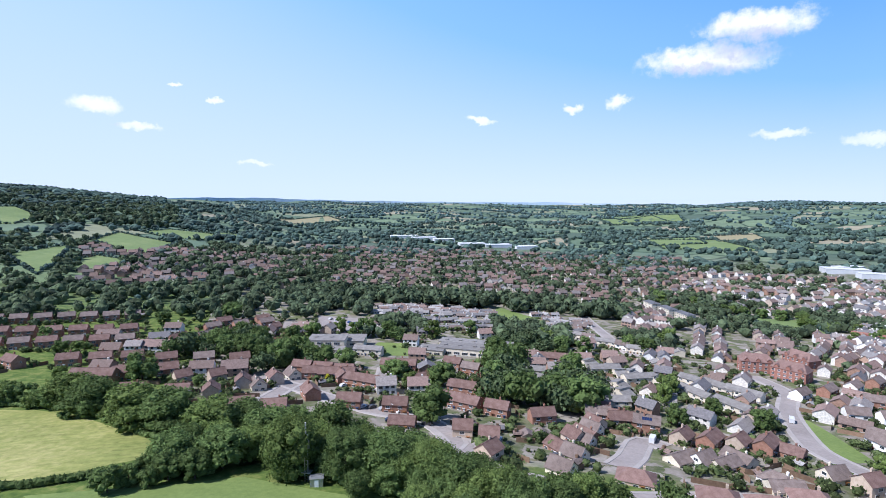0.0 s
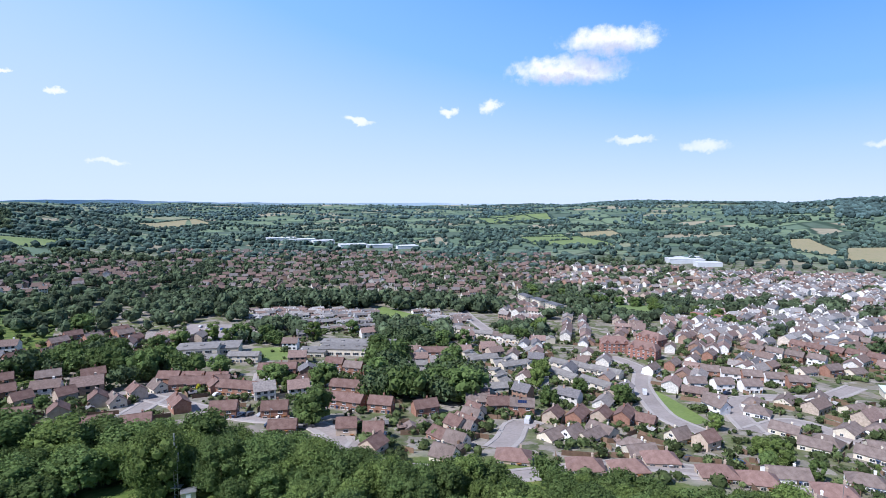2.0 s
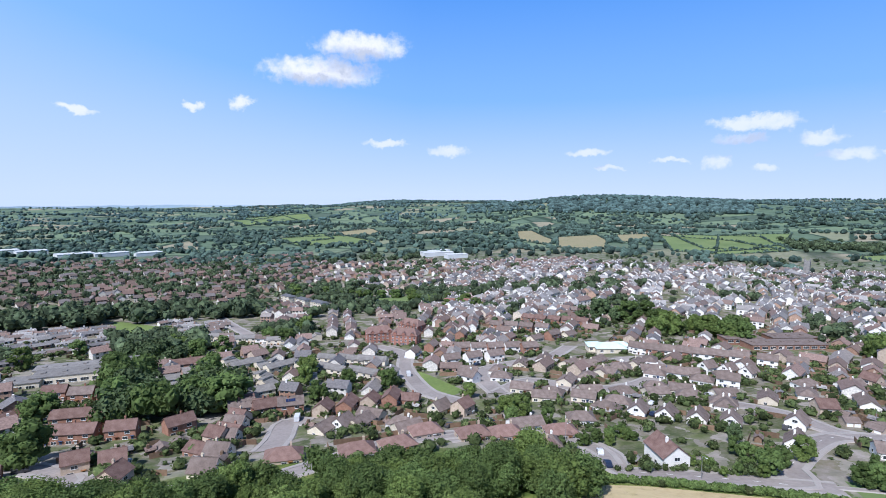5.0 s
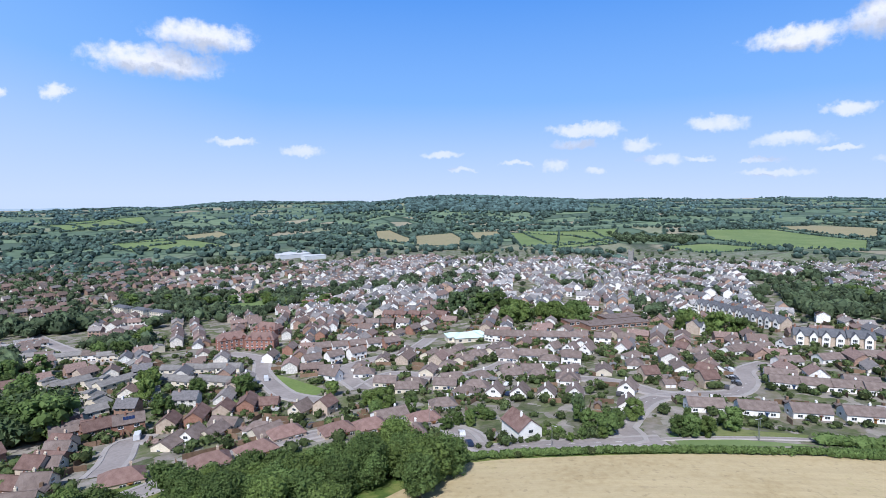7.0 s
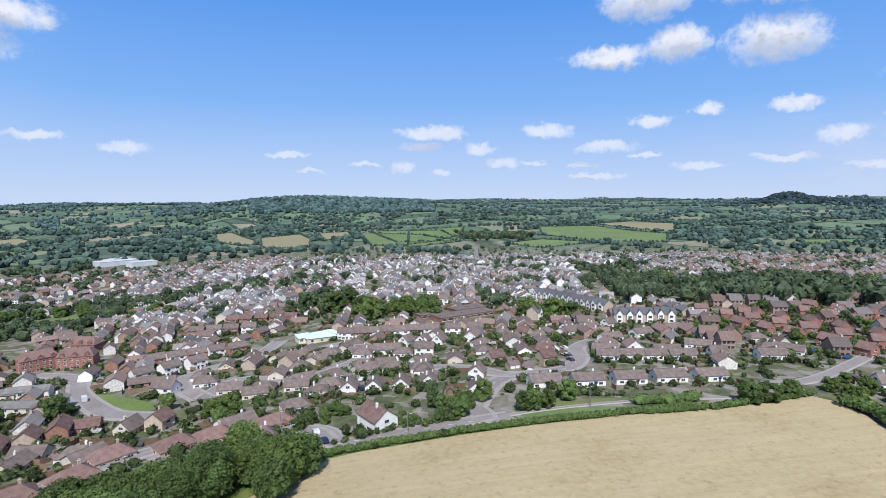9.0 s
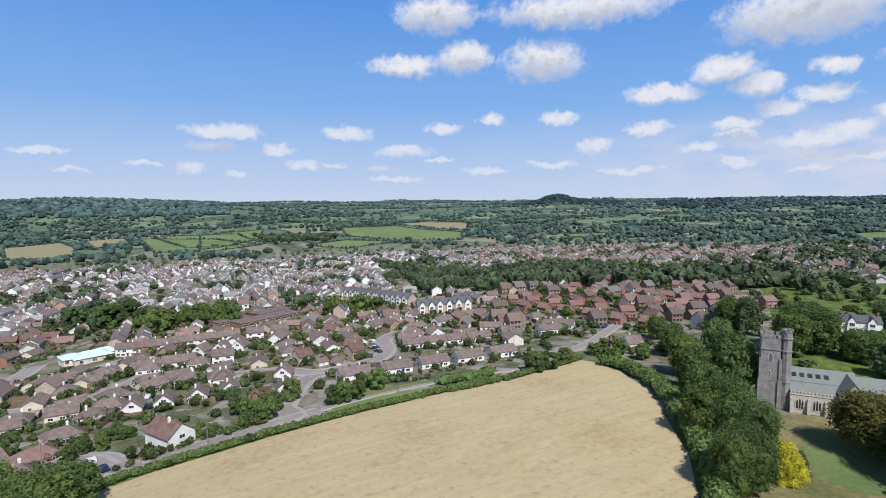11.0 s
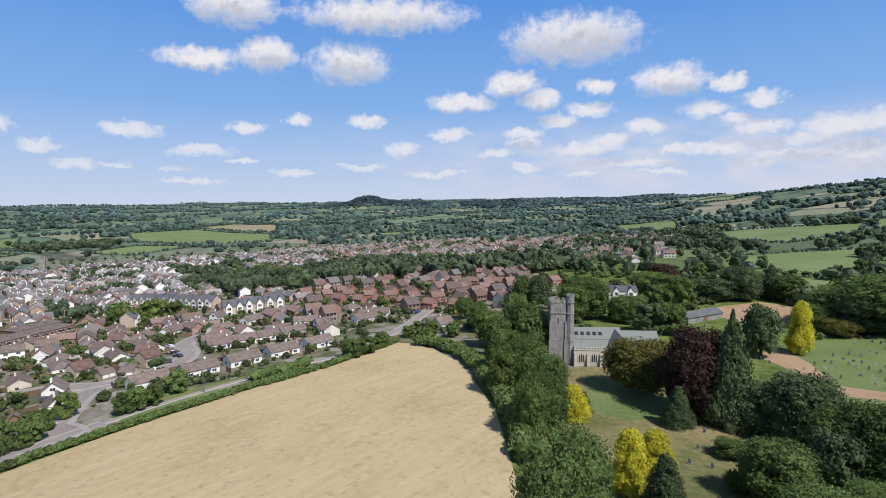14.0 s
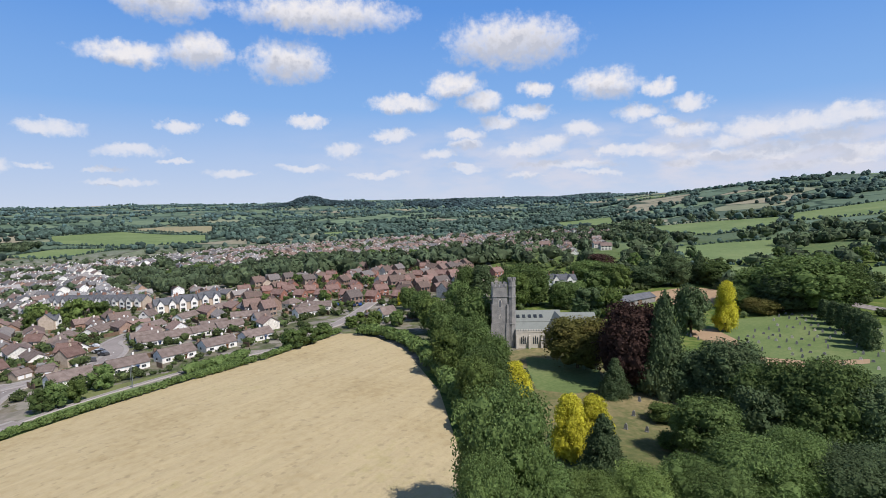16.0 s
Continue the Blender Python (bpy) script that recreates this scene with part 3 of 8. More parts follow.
def _land_table():
    us = np.linspace(0, 70, 141)
    rows = np.array([np.interp(us**2, RANGES, LAND[b]) for b in BEARINGS])
    az = np.arange(-60, 301, 2.5)
    table = np.stack([np.interp(az, BEARINGS, rows[:, k]) for k in range(len(us))], 1)
    for _ in range(5):
        table = (np.roll(table, 1, 0) + 2 * table + np.roll(table, -1, 0)) / 4
        pad = np.pad(table, ((0, 0), (1, 1)), "edge")
        table = (pad[:, :-2] + 2 * pad[:, 1:-1] + pad[:, 2:]) / 4
    return table


LAND_TABLE = _land_table()


def height(x, y):
    """Ground height at a place, or at arrays of places."""
    x, y = np.asarray(x, float), np.asarray(y, float)
    d = np.hypot(x, y)
    az = (np.degrees(np.arctan2(x, y)) + 60) % 360 / 2.5
    u = np.clip(np.sqrt(d) * 2, 0, 139.999)
    a0, u0 = np.floor(az).astype(int) % 144, np.floor(u).astype(int)
    fa, fu, a1 = az - np.floor(az), u - u0, (a0 + 1) % 144
    z = (LAND_TABLE[a0, u0] * (1 - fa) + LAND_TABLE[a1, u0] * fa) * (1 - fu) + (LAND_TABLE[a0, u0 + 1] * (1 - fa) + LAND_TABLE[a1, u0 + 1] * fa) * fu
    for b, r, s, h in HILLS:
        z = z + h * np.exp(-((x - r * np.sin(np.radians(b))) ** 2 + (y - r * np.cos(np.radians(b))) ** 2) / (2 * s * s))
    roll = np.clip((d - 700) / 1500, 0, 1)
    return z + roll * (6 * np.sin(x / 210 + 1.3) * np.sin(y / 260) + 4 * np.sin(x / 97 + y / 131))

# ---- builders ----
from mathutils import geometry


def mesh_object(name, verts, faces, mats, indices=None, parent=None, smooth=False):
    me = bpy.data.meshes.new(name)
    me.from_pydata([tuple(map(float, v)) for v in verts] if not isinstance(verts, np.ndarray) else verts.tolist(), [], faces if not isinstance(faces, np.ndarray) else faces.tolist())
    for m in mats:
        me.materials.append(m)
    if indices is not None:
        me.polygons.foreach_set("material_index", np.asarray(indices, dtype=np.int32))
    if smooth:
        me.polygons.foreach_set("use_smooth", np.ones(len(me.polygons), dtype=bool))
    me.update()
    ob = new(name, me)
    ob.parent = parent
    return ob


def part(name, bm, mat, parent, label=""):
    """Links a bmesh as one mesh under a thing or a part."""
    me = bpy.data.meshes.new(name)
    bm.to_mesh(me)
    bm.free()
    me.materials.append(mat)
    ob = new(name, me)
    ob.parent = parent
    return tagged(ob, label)


def solid(bm, x0, y0, z0, x1, y1, z1, bevel=0.0):
    vs = [bm.verts.new(p) for p in ((x0, y0, z0), (x1, y0, z0), (x1, y1, z0), (x0, y1, z0), (x0, y0, z1), (x1, y0, z1), (x1, y1, z1), (x0, y1, z1))]
    fs = [bm.faces.new([vs[k] for k in f]) for f in ((3, 2, 1, 0), (4, 5, 6, 7), (0, 1, 5, 4), (1, 2, 6, 5), (2, 3, 7, 6), (3, 0, 4, 7))]
    if bevel:
        bmesh.ops.bevel(bm, geom=list({e for f in fs for e in f.edges}), offset=bevel, segments=1, affect="EDGES")
    return bm


def prism(bm, profile, axis, a, b):
    """A closed profile (pairs) swept along the x or y axis from a to b."""
    place = (lambda p, s: (s, p[0], p[1])) if axis == "x" else (lambda p, s: (p[0], s, p[1]))
    r0, r1 = [bm.verts.new(place(p, a)) for p in profile], [bm.verts.new(place(p, b)) for p in profile]
    k = len(profile)
    bm.faces.new(r0[::-1]), bm.faces.new(r1)
    for i in range(k):
        bm.faces.new((r0[i], r0[(i + 1) % k], r1[(i + 1) % k], r1[i]))
    bmesh.ops.recalc_face_normals(bm, faces=bm.faces[:])
    return bm


def ground_z(x, y):
    return float(height(x, y))


# ---- the land as one sheet ----
rings = np.concatenate([[0], np.geomspace(12, 4880, 210)])
turns = np.radians(np.arange(0, 360, 1.0))
gx, gy = rings[1:, None] * np.sin(turns), rings[1:, None] * np.cos(turns)
gz = height(gx, gy)
gv = np.concatenate([[[0, 0, ground_z(0, 0)]], np.stack([gx, gy, gz], -1).reshape(-1, 3)])
nt = len(turns)
quad = np.array([(1 + r * nt + k, 1 + r * nt + (k + 1) % nt, 1 + (r + 1) * nt + (k + 1) % nt, 1 + (r + 1) * nt + k) for r in range(len(rings) - 2) for k in range(nt)])
faces = [tuple(f[::-1]) for f in quad.tolist()] + [(0, 1 + k, 1 + (k + 1) % nt)[::-1] for k in range(nt)]
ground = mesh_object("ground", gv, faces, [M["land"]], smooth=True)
for p in ground.data.polygons[:1]:
    if p.normal.z < 0:
        ground.data.flip_normals()
tagged(ground, "rolling green land with gardens, fields and hedge lines", "ground", kind="structure")


def far_hills():
    """A low backdrop line of hills where the land meets the sky, haze painted in as blue."""
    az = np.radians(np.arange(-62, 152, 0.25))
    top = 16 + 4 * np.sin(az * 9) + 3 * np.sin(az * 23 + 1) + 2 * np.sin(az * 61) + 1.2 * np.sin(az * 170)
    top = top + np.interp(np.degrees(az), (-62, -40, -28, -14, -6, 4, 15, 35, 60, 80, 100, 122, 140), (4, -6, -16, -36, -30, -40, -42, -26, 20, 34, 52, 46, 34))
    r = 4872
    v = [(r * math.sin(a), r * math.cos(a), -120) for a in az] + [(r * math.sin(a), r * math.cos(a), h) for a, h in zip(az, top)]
    n = len(az)
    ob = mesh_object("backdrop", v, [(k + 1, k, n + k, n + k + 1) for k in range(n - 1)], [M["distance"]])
    return tagged(ob, "line of hills on the horizon, coloured blue for haze", "hills", kind="structure")


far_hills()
SHEETS = []


def sheet(name, label, category, mat, outline, lift=0.06, cell=5.0):
    """A convex patch of ground laid over the land."""
    xs, ys = [p[0] for p in outline], [p[1] for p in outline]
    SHEETS.append((np.array(outline), np.min(outline, 0), np.max(outline, 0)))
    rim = []
    for (x0, y0), (x1, y1) in zip(outline, outline[1:] + outline[:1]):
        n = max(1, int(math.hypot(x1 - x0, y1 - y0) / cell))
        rim += [(x0 + (x1 - x0) * k / n, y0 + (y1 - y0) * k / n) for k in range(n)]
    inner = [(x, y) for x in np.arange(min(xs), max(xs), cell) for y in np.arange(min(ys), max(ys), cell)]
    flat_v, _, flat_f, *_ = geometry.delaunay_2d_cdt([Vector(p) for p in rim + inner], [(k, (k + 1) % len(rim)) for k in range(len(rim))], [], 1, 0.01)
    bm = bmesh.new()
    bv = [bm.verts.new((p.x, p.y, 0)) for p in flat_v]
    for q in flat_f:
        bm.faces.new([bv[k] for k in q])
    bmesh.ops.delete(bm, geom=[p for p in bm.verts if not p.link_faces], context="VERTS")
    bm.normal_update()
    co = np.array([w.co for w in bm.verts])
    z = height(co[:, 0], co[:, 1]) + lift
    for w, h in zip(bm.verts, z):
        w.co.z = h
    for fc in bm.faces:
        fc.smooth = True
        if fc.normal.z < 0:
            fc.normal_flip()
    bm.normal_update()
    for fc in bm.faces:
        if fc.normal.z < 0:
            fc.normal_flip()
    ob = part(name, bm, mat, None)
    return tagged(ob, label, category, kind="structure")


def smooth_line(pts, step=4.0):
    """A rounded line through the points, with one point about every step."""
    p = np.array([pts[0], *pts, pts[-1]], float)
    out = []
    for k in range(1, len(p) - 2):
        n = max(2, int(np.linalg.norm(p[k + 1] - p[k]) / step))
        for s in np.arange(n) / n:
            a, b, c, d = p[k - 1], p[k], p[k + 1], p[k + 2]
            out.append(0.5 * (2 * b + (c - a) * s + (2 * a - 5 * b + 4 * c - d) * s * s + (3 * b - a - 3 * c + d) * s**3))
    return np.array(out + [p[-1]])


ROADS = []


def road(label, width, pts, walks=1.6, name="road"):
    """A carriageway with raised kerbs and pavements on both sides."""
    line = smooth_line(pts)
    ROADS.append((line, width / 2 + walks, line.min(0) - width - 8, line.max(0) + width + 8))
    way = np.gradient(line, axis=0)
    way /= np.linalg.norm(way, axis=1)[:, None] + 1e-9
    side = np.stack([way[:, 1], -way[:, 0]], -1)
    h = width / 2
    prof = [(-h - walks - 0.25, 0.0), (-h - walks, 0.26), (-h - 0.15, 0.26), (-h, 0.26), (-h, 0.14), (-h / 2, 0.16), (h / 2, 0.16), (h, 0.14), (h, 0.26), (h + 0.15, 0.26), (h + walks, 0.26), (h + walks + 0.25, 0.0)]
    kinds = [1, 1, 2, 2, 0, 0, 0, 2, 2, 1, 1]
    v = []
    for o, lift in prof:
        q = line + side * o
        v.append(np.column_stack([q, height(q[:, 0], q[:, 1]) + lift]))
    v = np.array(v)
    n = len(line)
    f, ix = [], []
    for r in range(len(prof) - 1):
        for k in range(n - 1):
            f.append((r * n + k, r * n + k + 1, (r + 1) * n + k + 1, (r + 1) * n + k))
            ix.append(kinds[r])
    ob = mesh_object(name, v.reshape(-1, 3), f, [M["asphalt"], M["pavement"], M["kerb"]], ix)
    if ob.data.polygons[(len(prof) // 2) * (n - 1)].normal.z < 0:
        ob.data.flip_normals()
    return tagged(ob, label, "road", kind="structure")


def in_sheet(x, y):
    """Whether a place lies on one of the laid patches of field or grass."""
    for p, (x0, y0), (x1, y1) in SHEETS:
        if not (x0 < x < x1 and y0 < y < y1):
            continue
        a, b = p, np.roll(p, -1, 0)
        up = (a[:, 1] > y) != (b[:, 1] > y)
        cut = a[:, 0] + (y - a[:, 1]) * (b[:, 0] - a[:, 0]) / np.where(a[:, 1] == b[:, 1], 1e-9, b[:, 1] - a[:, 1])
        if (up & (x < cut)).sum() % 2:
            return True
    return False


def near_road(x, y, gap=1.0):
    return any(lo[0] < x < hi[0] and lo[1] < y < hi[1] and (np.hypot(line[:, 0] - x, line[:, 1] - y) < w + gap).any() for line, w, lo, hi in ROADS)

# ---- houses ----
HOMES = []
BLOCKS = [(178, -75, 40), (225, -150, 20), (-90, 292, 20)]  # kept free of infill: x, y, radius
STOCK = {}
SPLIT = [True]  # whether a window's pane is a piece of its own


def window(parent, x, y, z, w, h, nx, ny, bars=1):
    """A window on a wall at (x, y), facing (nx, ny): frame and pane."""
    bm = bmesh.new()
    t, e = 0.09, 0.08
    solid(bm, -w / 2, -0.06, 0, w / 2, 0.03, h)
    solid(bm, -w / 2 - 0.08, -0.16, -0.1, w / 2 + 0.08, 0.03, -0.004)
    lights = [(-w / 2 + e + (w - e) * k / (bars + 1), -w / 2 + (w - e) * (k + 1) / (bars + 1)) for k in range(bars + 1)]
    m = Matrix.Translation((x, y, z)) @ Matrix.Rotation(math.atan2(ny, nx) + math.pi / 2, 4, "Z")
    if not SPLIT[0]:
        for a, b in lights:
            solid(bm, a, -t, e, b, -0.05, h - e)
    bmesh.ops.transform(bm, matrix=m, verts=bm.verts)
    fr = part("window", bm, M["frame"], parent)
    if not SPLIT[0]:
        fr.data.materials.append(M["glass"])
        for p in fr.data.polygons[12:]:
            p.material_index = 1
        return fr
    for a, b in lights:
        bm = solid(bmesh.new(), a, -t, e, b, -0.05, h - e)
        bmesh.ops.transform(bm, matrix=m, verts=bm.verts)
        part("pane", bm, M["glass"], fr)
    return fr


def shell(root, w, d, eaves, rise, wall, roof, hip=0.0, over=0.45, wall_label="", roof_label=""):
    """Gabled or hipped walls and roof, ridge along x, round the origin."""
    bm = bmesh.new()
    if hip:
        solid(bm, -w / 2, -d / 2, -1.5, w / 2, d / 2, eaves)
    else:
        prism(bm, [(-d / 2, -1.5), (d / 2, -1.5), (d / 2, eaves), (0, eaves + rise * (1 - 0.12 / d)), (-d / 2, eaves)], "x", -w / 2, w / 2)
    part("wall", bm, wall, root, wall_label)
    bm = bmesh.new()
    t, o = 0.22, over
    k = rise / (d / 2)
    if hip:
        lo = [bm.verts.new(p) for p in ((-w / 2 - o, -d / 2 - o, eaves - o * k + 0.05), (w / 2 + o, -d / 2 - o, eaves - o * k + 0.05), (w / 2 + o, d / 2 + o, eaves - o * k + 0.05), (-w / 2 - o, d / 2 + o, eaves - o * k + 0.05))]
        hi = [bm.verts.new((-w / 2 + hip, 0, eaves + rise + 0.1)), bm.verts.new((w / 2 - hip, 0, eaves + rise + 0.1))]
        for f in ((lo[0], lo[1], hi[1], hi[0]), (lo[1], lo[2], hi[1]), (lo[2], lo[3], hi[0], hi[1]), (lo[3], lo[0], hi[0]), (lo[3], lo[2], lo[1], lo[0])):
            bm.faces.new(f)
    else:
        prism(bm, [(-d / 2 - o, eaves - o * k + 0.02), (0, eaves + rise + 0.02), (d / 2 + o, eaves - o * k + 0.02), (d / 2 + o, eaves - o * k + t), (0, eaves + rise + t + 0.06), (-d / 2 - o, eaves - o * k + t)], "x", -w / 2 - 0.3, w / 2 + 0.3)
        solid(bm, -w / 2 - 0.3, -0.13, eaves + rise + t, w / 2 + 0.3, 0.13, eaves + rise + t + 0.12)
    part("roof", bm, roof, root, roof_label)


def chimney(root, x, y, z0, z1, mat, size=0.7):
    bm = solid(bmesh.new(), x - size / 2, y - size / 2, z0, x + size / 2, y + size / 2, z1)
    solid(bm, x - size / 2 - 0.08, y - size / 2 - 0.08, z1, x + size / 2 + 0.08, y + size / 2 + 0.08, z1 + 0.15)
    for s in (-0.17, 0.17):
        bmesh.ops.create_cone(bm, segments=8, radius1=0.13, radius2=0.1, depth=0.45, cap_ends=True, matrix=Matrix.Translation((x + s, y, z1 + 0.35)))
    part("chimney", bm, mat, root)


def porch_door(root, x, y, face, tall=2.05):
    bm = solid(bmesh.new(), x - 0.46, min(y, y + face * 0.07), 0.02, x + 0.46, max(y, y + face * 0.07), tall)
    solid(bm, x - 0.8, min(y, y + face * 0.7), tall + 0.15, x + 0.8, max(y, y + face * 0.7), tall + 0.28)
    part("door", bm, M["door"], root)


def semi(wall, roof, label, w=11.6, d=7.6, eaves=5.1, rise=2.7, units=2, stack=True, name="semi_detached_house"):
    root = new(name)
    shell(root, w, d, eaves, rise, wall, roof)
    u = w / units
    for k in range(units):
        x = -w / 2 + u * (k + 0.5)
        for f in (-1, 1):
            window(root, x + 0.2 * f, f * d / 2, 3.2, min(2.0, u * 0.36), 1.2, 0, f)
        window(root, x - u * 0.18, -d / 2, 0.9, min(2.0, u * 0.36), 1.25, 0, -1)
        porch_door(root, x + u * 0.28, -d / 2, -1)
    window(root, w / 2, 1.0, 3.3, 0.9, 1.1, 1, 0, 0)
    if stack:
        chimney(root, w * 0.1, 0.5, eaves + rise - 0.8, eaves + rise + 1.1, wall)
    return tagged(root, label, "house")


def bungalow(wall, roof, label, w=12.5, d=7.8, eaves=3.0, rise=2.3, hip=0.0, stack=True, name="bungalow"):
    root = new(name)
    shell(root, w, d, eaves, rise, wall, roof, hip, 0.38)
    for f in (-1, 1):
        for x in (-w * 0.33, w * 0.02, w * 0.34):
            window(root, x, f * d / 2, 0.95, 1.8, 1.2, 0, f)
    window(root, -w / 2, 0.8, 0.95, 1.4, 1.2, -1, 0)
    window(root, w / 2, -0.8, 0.95, 1.4, 1.2, 1, 0)
    porch_door(root, w * 0.18, -d / 2, -1)
    if stack:
        chimney(root, w * 0.2, 0.9, eaves + rise * 0.6, eaves + rise + 0.8, wall)
    return tagged(root, label, "bungalow")


def gable_house(wall, roof, label, w=8.8, d=7.4, eaves=3.6, rise=3.1, name="detached_house"):
    """A house that shows its wide gable, ridge along x."""
    root = new(name)
    shell(root, w, d, eaves, rise, wall, roof, 0, 0.5)
    for f in (-1, 1):
        window(root, f * w / 2, -1.6, 0.9, 1.9, 1.25, f, 0)
        window(root, f * w / 2, 1.6, 0.9, 1.6, 1.25, f, 0)
        window(root, f * w / 2, 0, 3.7, 1.9, 1.2, f, 0)
        window(root, -1.5, f * d / 2, 0.9, 1.6, 1.2, 0, f)
    porch_door(root, 1.6, -d / 2, -1)
    chimney(root, -1.2, 0.8, eaves + rise - 1.2, eaves + rise + 0.9, wall)
    return tagged(root, label, "house")


def stepped_house(wall, roof, label, w=7.6, d=9.5, name="terraced_house"):
    """A low-pitched house of two staggered single-slope roofs."""
    root = new(name)
    bm = prism(bmesh.new(), [(-d / 2, -1.5), (d / 2, -1.5), (d / 2, 5.0), (0.3, 6.0), (0.3, 4.9), (-d / 2, 3.0)], "x", -w / 2, w / 2)
    part("wall", bm, wall, root)
    for a, b, za, zb in ((0.0, d / 2 + 0.4, 6.2, 5.1), (-d / 2 - 0.4, 0.28, 3.0, 5.15)):
        bm = prism(bmesh.new(), [(a, za), (b, zb), (b, zb + 0.2), (a, za + 0.2)], "x", -w / 2 - 0.15, w / 2 + 0.15)
        part("roof", bm, roof, root)
    for x in (-w * 0.25, w * 0.25):
        window(root, x, -d / 2, 0.9, 1.7, 1.25, 0, -1)
        window(root, x, d / 2, 0.9, 1.7, 1.25, 0, 1)
        window(root, x, d / 2, 3.2, 1.7, 1.2, 0, 1)
    porch_door(root, 0.1, -d / 2, -1)
    return tagged(root, label, "house")


def villa(wall, roof, label, w=13.0, d=9.0, eaves=6.2, rise=3.4, bays=2, name="victorian_villa"):
    """A tall villa with front gables over bays."""
    root = new(name)
    shell(root, w, d, eaves, rise, wall, roof, 0, 0.4)
    for k in range(bays):
        x = -w / 2 + w * (k + 0.5) / bays
        for f in (-1, 1):
            bm = prism(bmesh.new(), [(x - 1.9, -1.0), (x + 1.9, -1.0), (x + 1.9, eaves), (x, eaves + 2.6), (x - 1.9, eaves)], "y", f * (d / 2 - 0.2), f * (d / 2 + 1.2))
            part("gable_bay", bm, M["white"], root, "white gabled bay")
            bm = prism(bmesh.new(), [(x - 2.3, eaves - 0.55), (x, eaves + 2.65), (x + 2.3, eaves - 0.55), (x + 2.3, eaves - 0.3), (x, eaves + 2.9), (x - 2.3, eaves - 0.3)], "y", f * 0.5, f * (d / 2 + 1.5))
            part("gable_roof", bm, roof, root)
            window(root, x, f * (d / 2 + 1.2), 0.9, 2.4, 1.7, 0, f, 2)
            window(root, x, f * (d / 2 + 1.2), 3.8, 2.2, 1.6, 0, f, 2)
    for x in (-w * 0.5 + 0.9, w * 0.5 - 0.9):
        chimney(root, x, 0, eaves + rise - 1.0, eaves + rise + 1.6, M["brick"], 0.9)
    return tagged(root, label, "house")


def flats(wall, roof, label, w=22.0, d=11.0, eaves=8.2, rise=2.6, floors=3, bays=6, hip=3.0, name="apartment_block", dormers=0):
    root = new(name)
    shell(root, w, d, eaves, rise, wall, roof, hip, 0.5)
    for k in range(bays):
        x = -w / 2 + w * (k + 0.5) / bays
        for z in range(floors):
            for f in (-1, 1):
                window(root, x, f * d / 2, 0.9 + z * 2.65, 1.5, 1.4, 0, f)
    for z in range(floors):
        for f in (-1, 1):
            window(root, f * w / 2, 0, 0.9 + z * 2.65, 1.5, 1.4, f, 0)
    for k in range(dormers):
        x = -w / 2 + w * (k + 0.5) / dormers
        for f in (-1, 1):
            bm = prism(bmesh.new(), [(x - 1.3, eaves - 0.6), (x + 1.3, eaves - 0.6), (x + 1.3, eaves + 1.0), (x, eaves + 2.2), (x - 1.3, eaves + 1.0)], "y", f * 1.0, f * (d / 2 + 0.25))
            part("dormer", bm, wall, root)
            bm = prism(bmesh.new(), [(x - 1.6, eaves + 0.75), (x, eaves + 2.25), (x + 1.6, eaves + 0.75), (x + 1.6, eaves + 0.95), (x, eaves + 2.45), (x - 1.6, eaves + 0.95)], "y", f * 0.6, f * (d / 2 + 0.55))
            part("dormer_roof", bm, roof, root)
    porch_door(root, 0, -d / 2, -1)
    return tagged(root, label, "apartment block")


def garage(wall, roof, label, w=5.6, d=5.6, name="garage"):
    root = new(name)
    shell(root, w, d, 2.3, 1.3, wall, roof, 0, 0.25)
    for x in (-1.35, 1.35):
        part("garage_door", solid(bmesh.new(), x - 1.1, -d / 2 - 0.05, 0, x + 1.1, -d / 2 + 0.02, 2.0), M["frame"], root)
    return tagged(root, label, "garage")


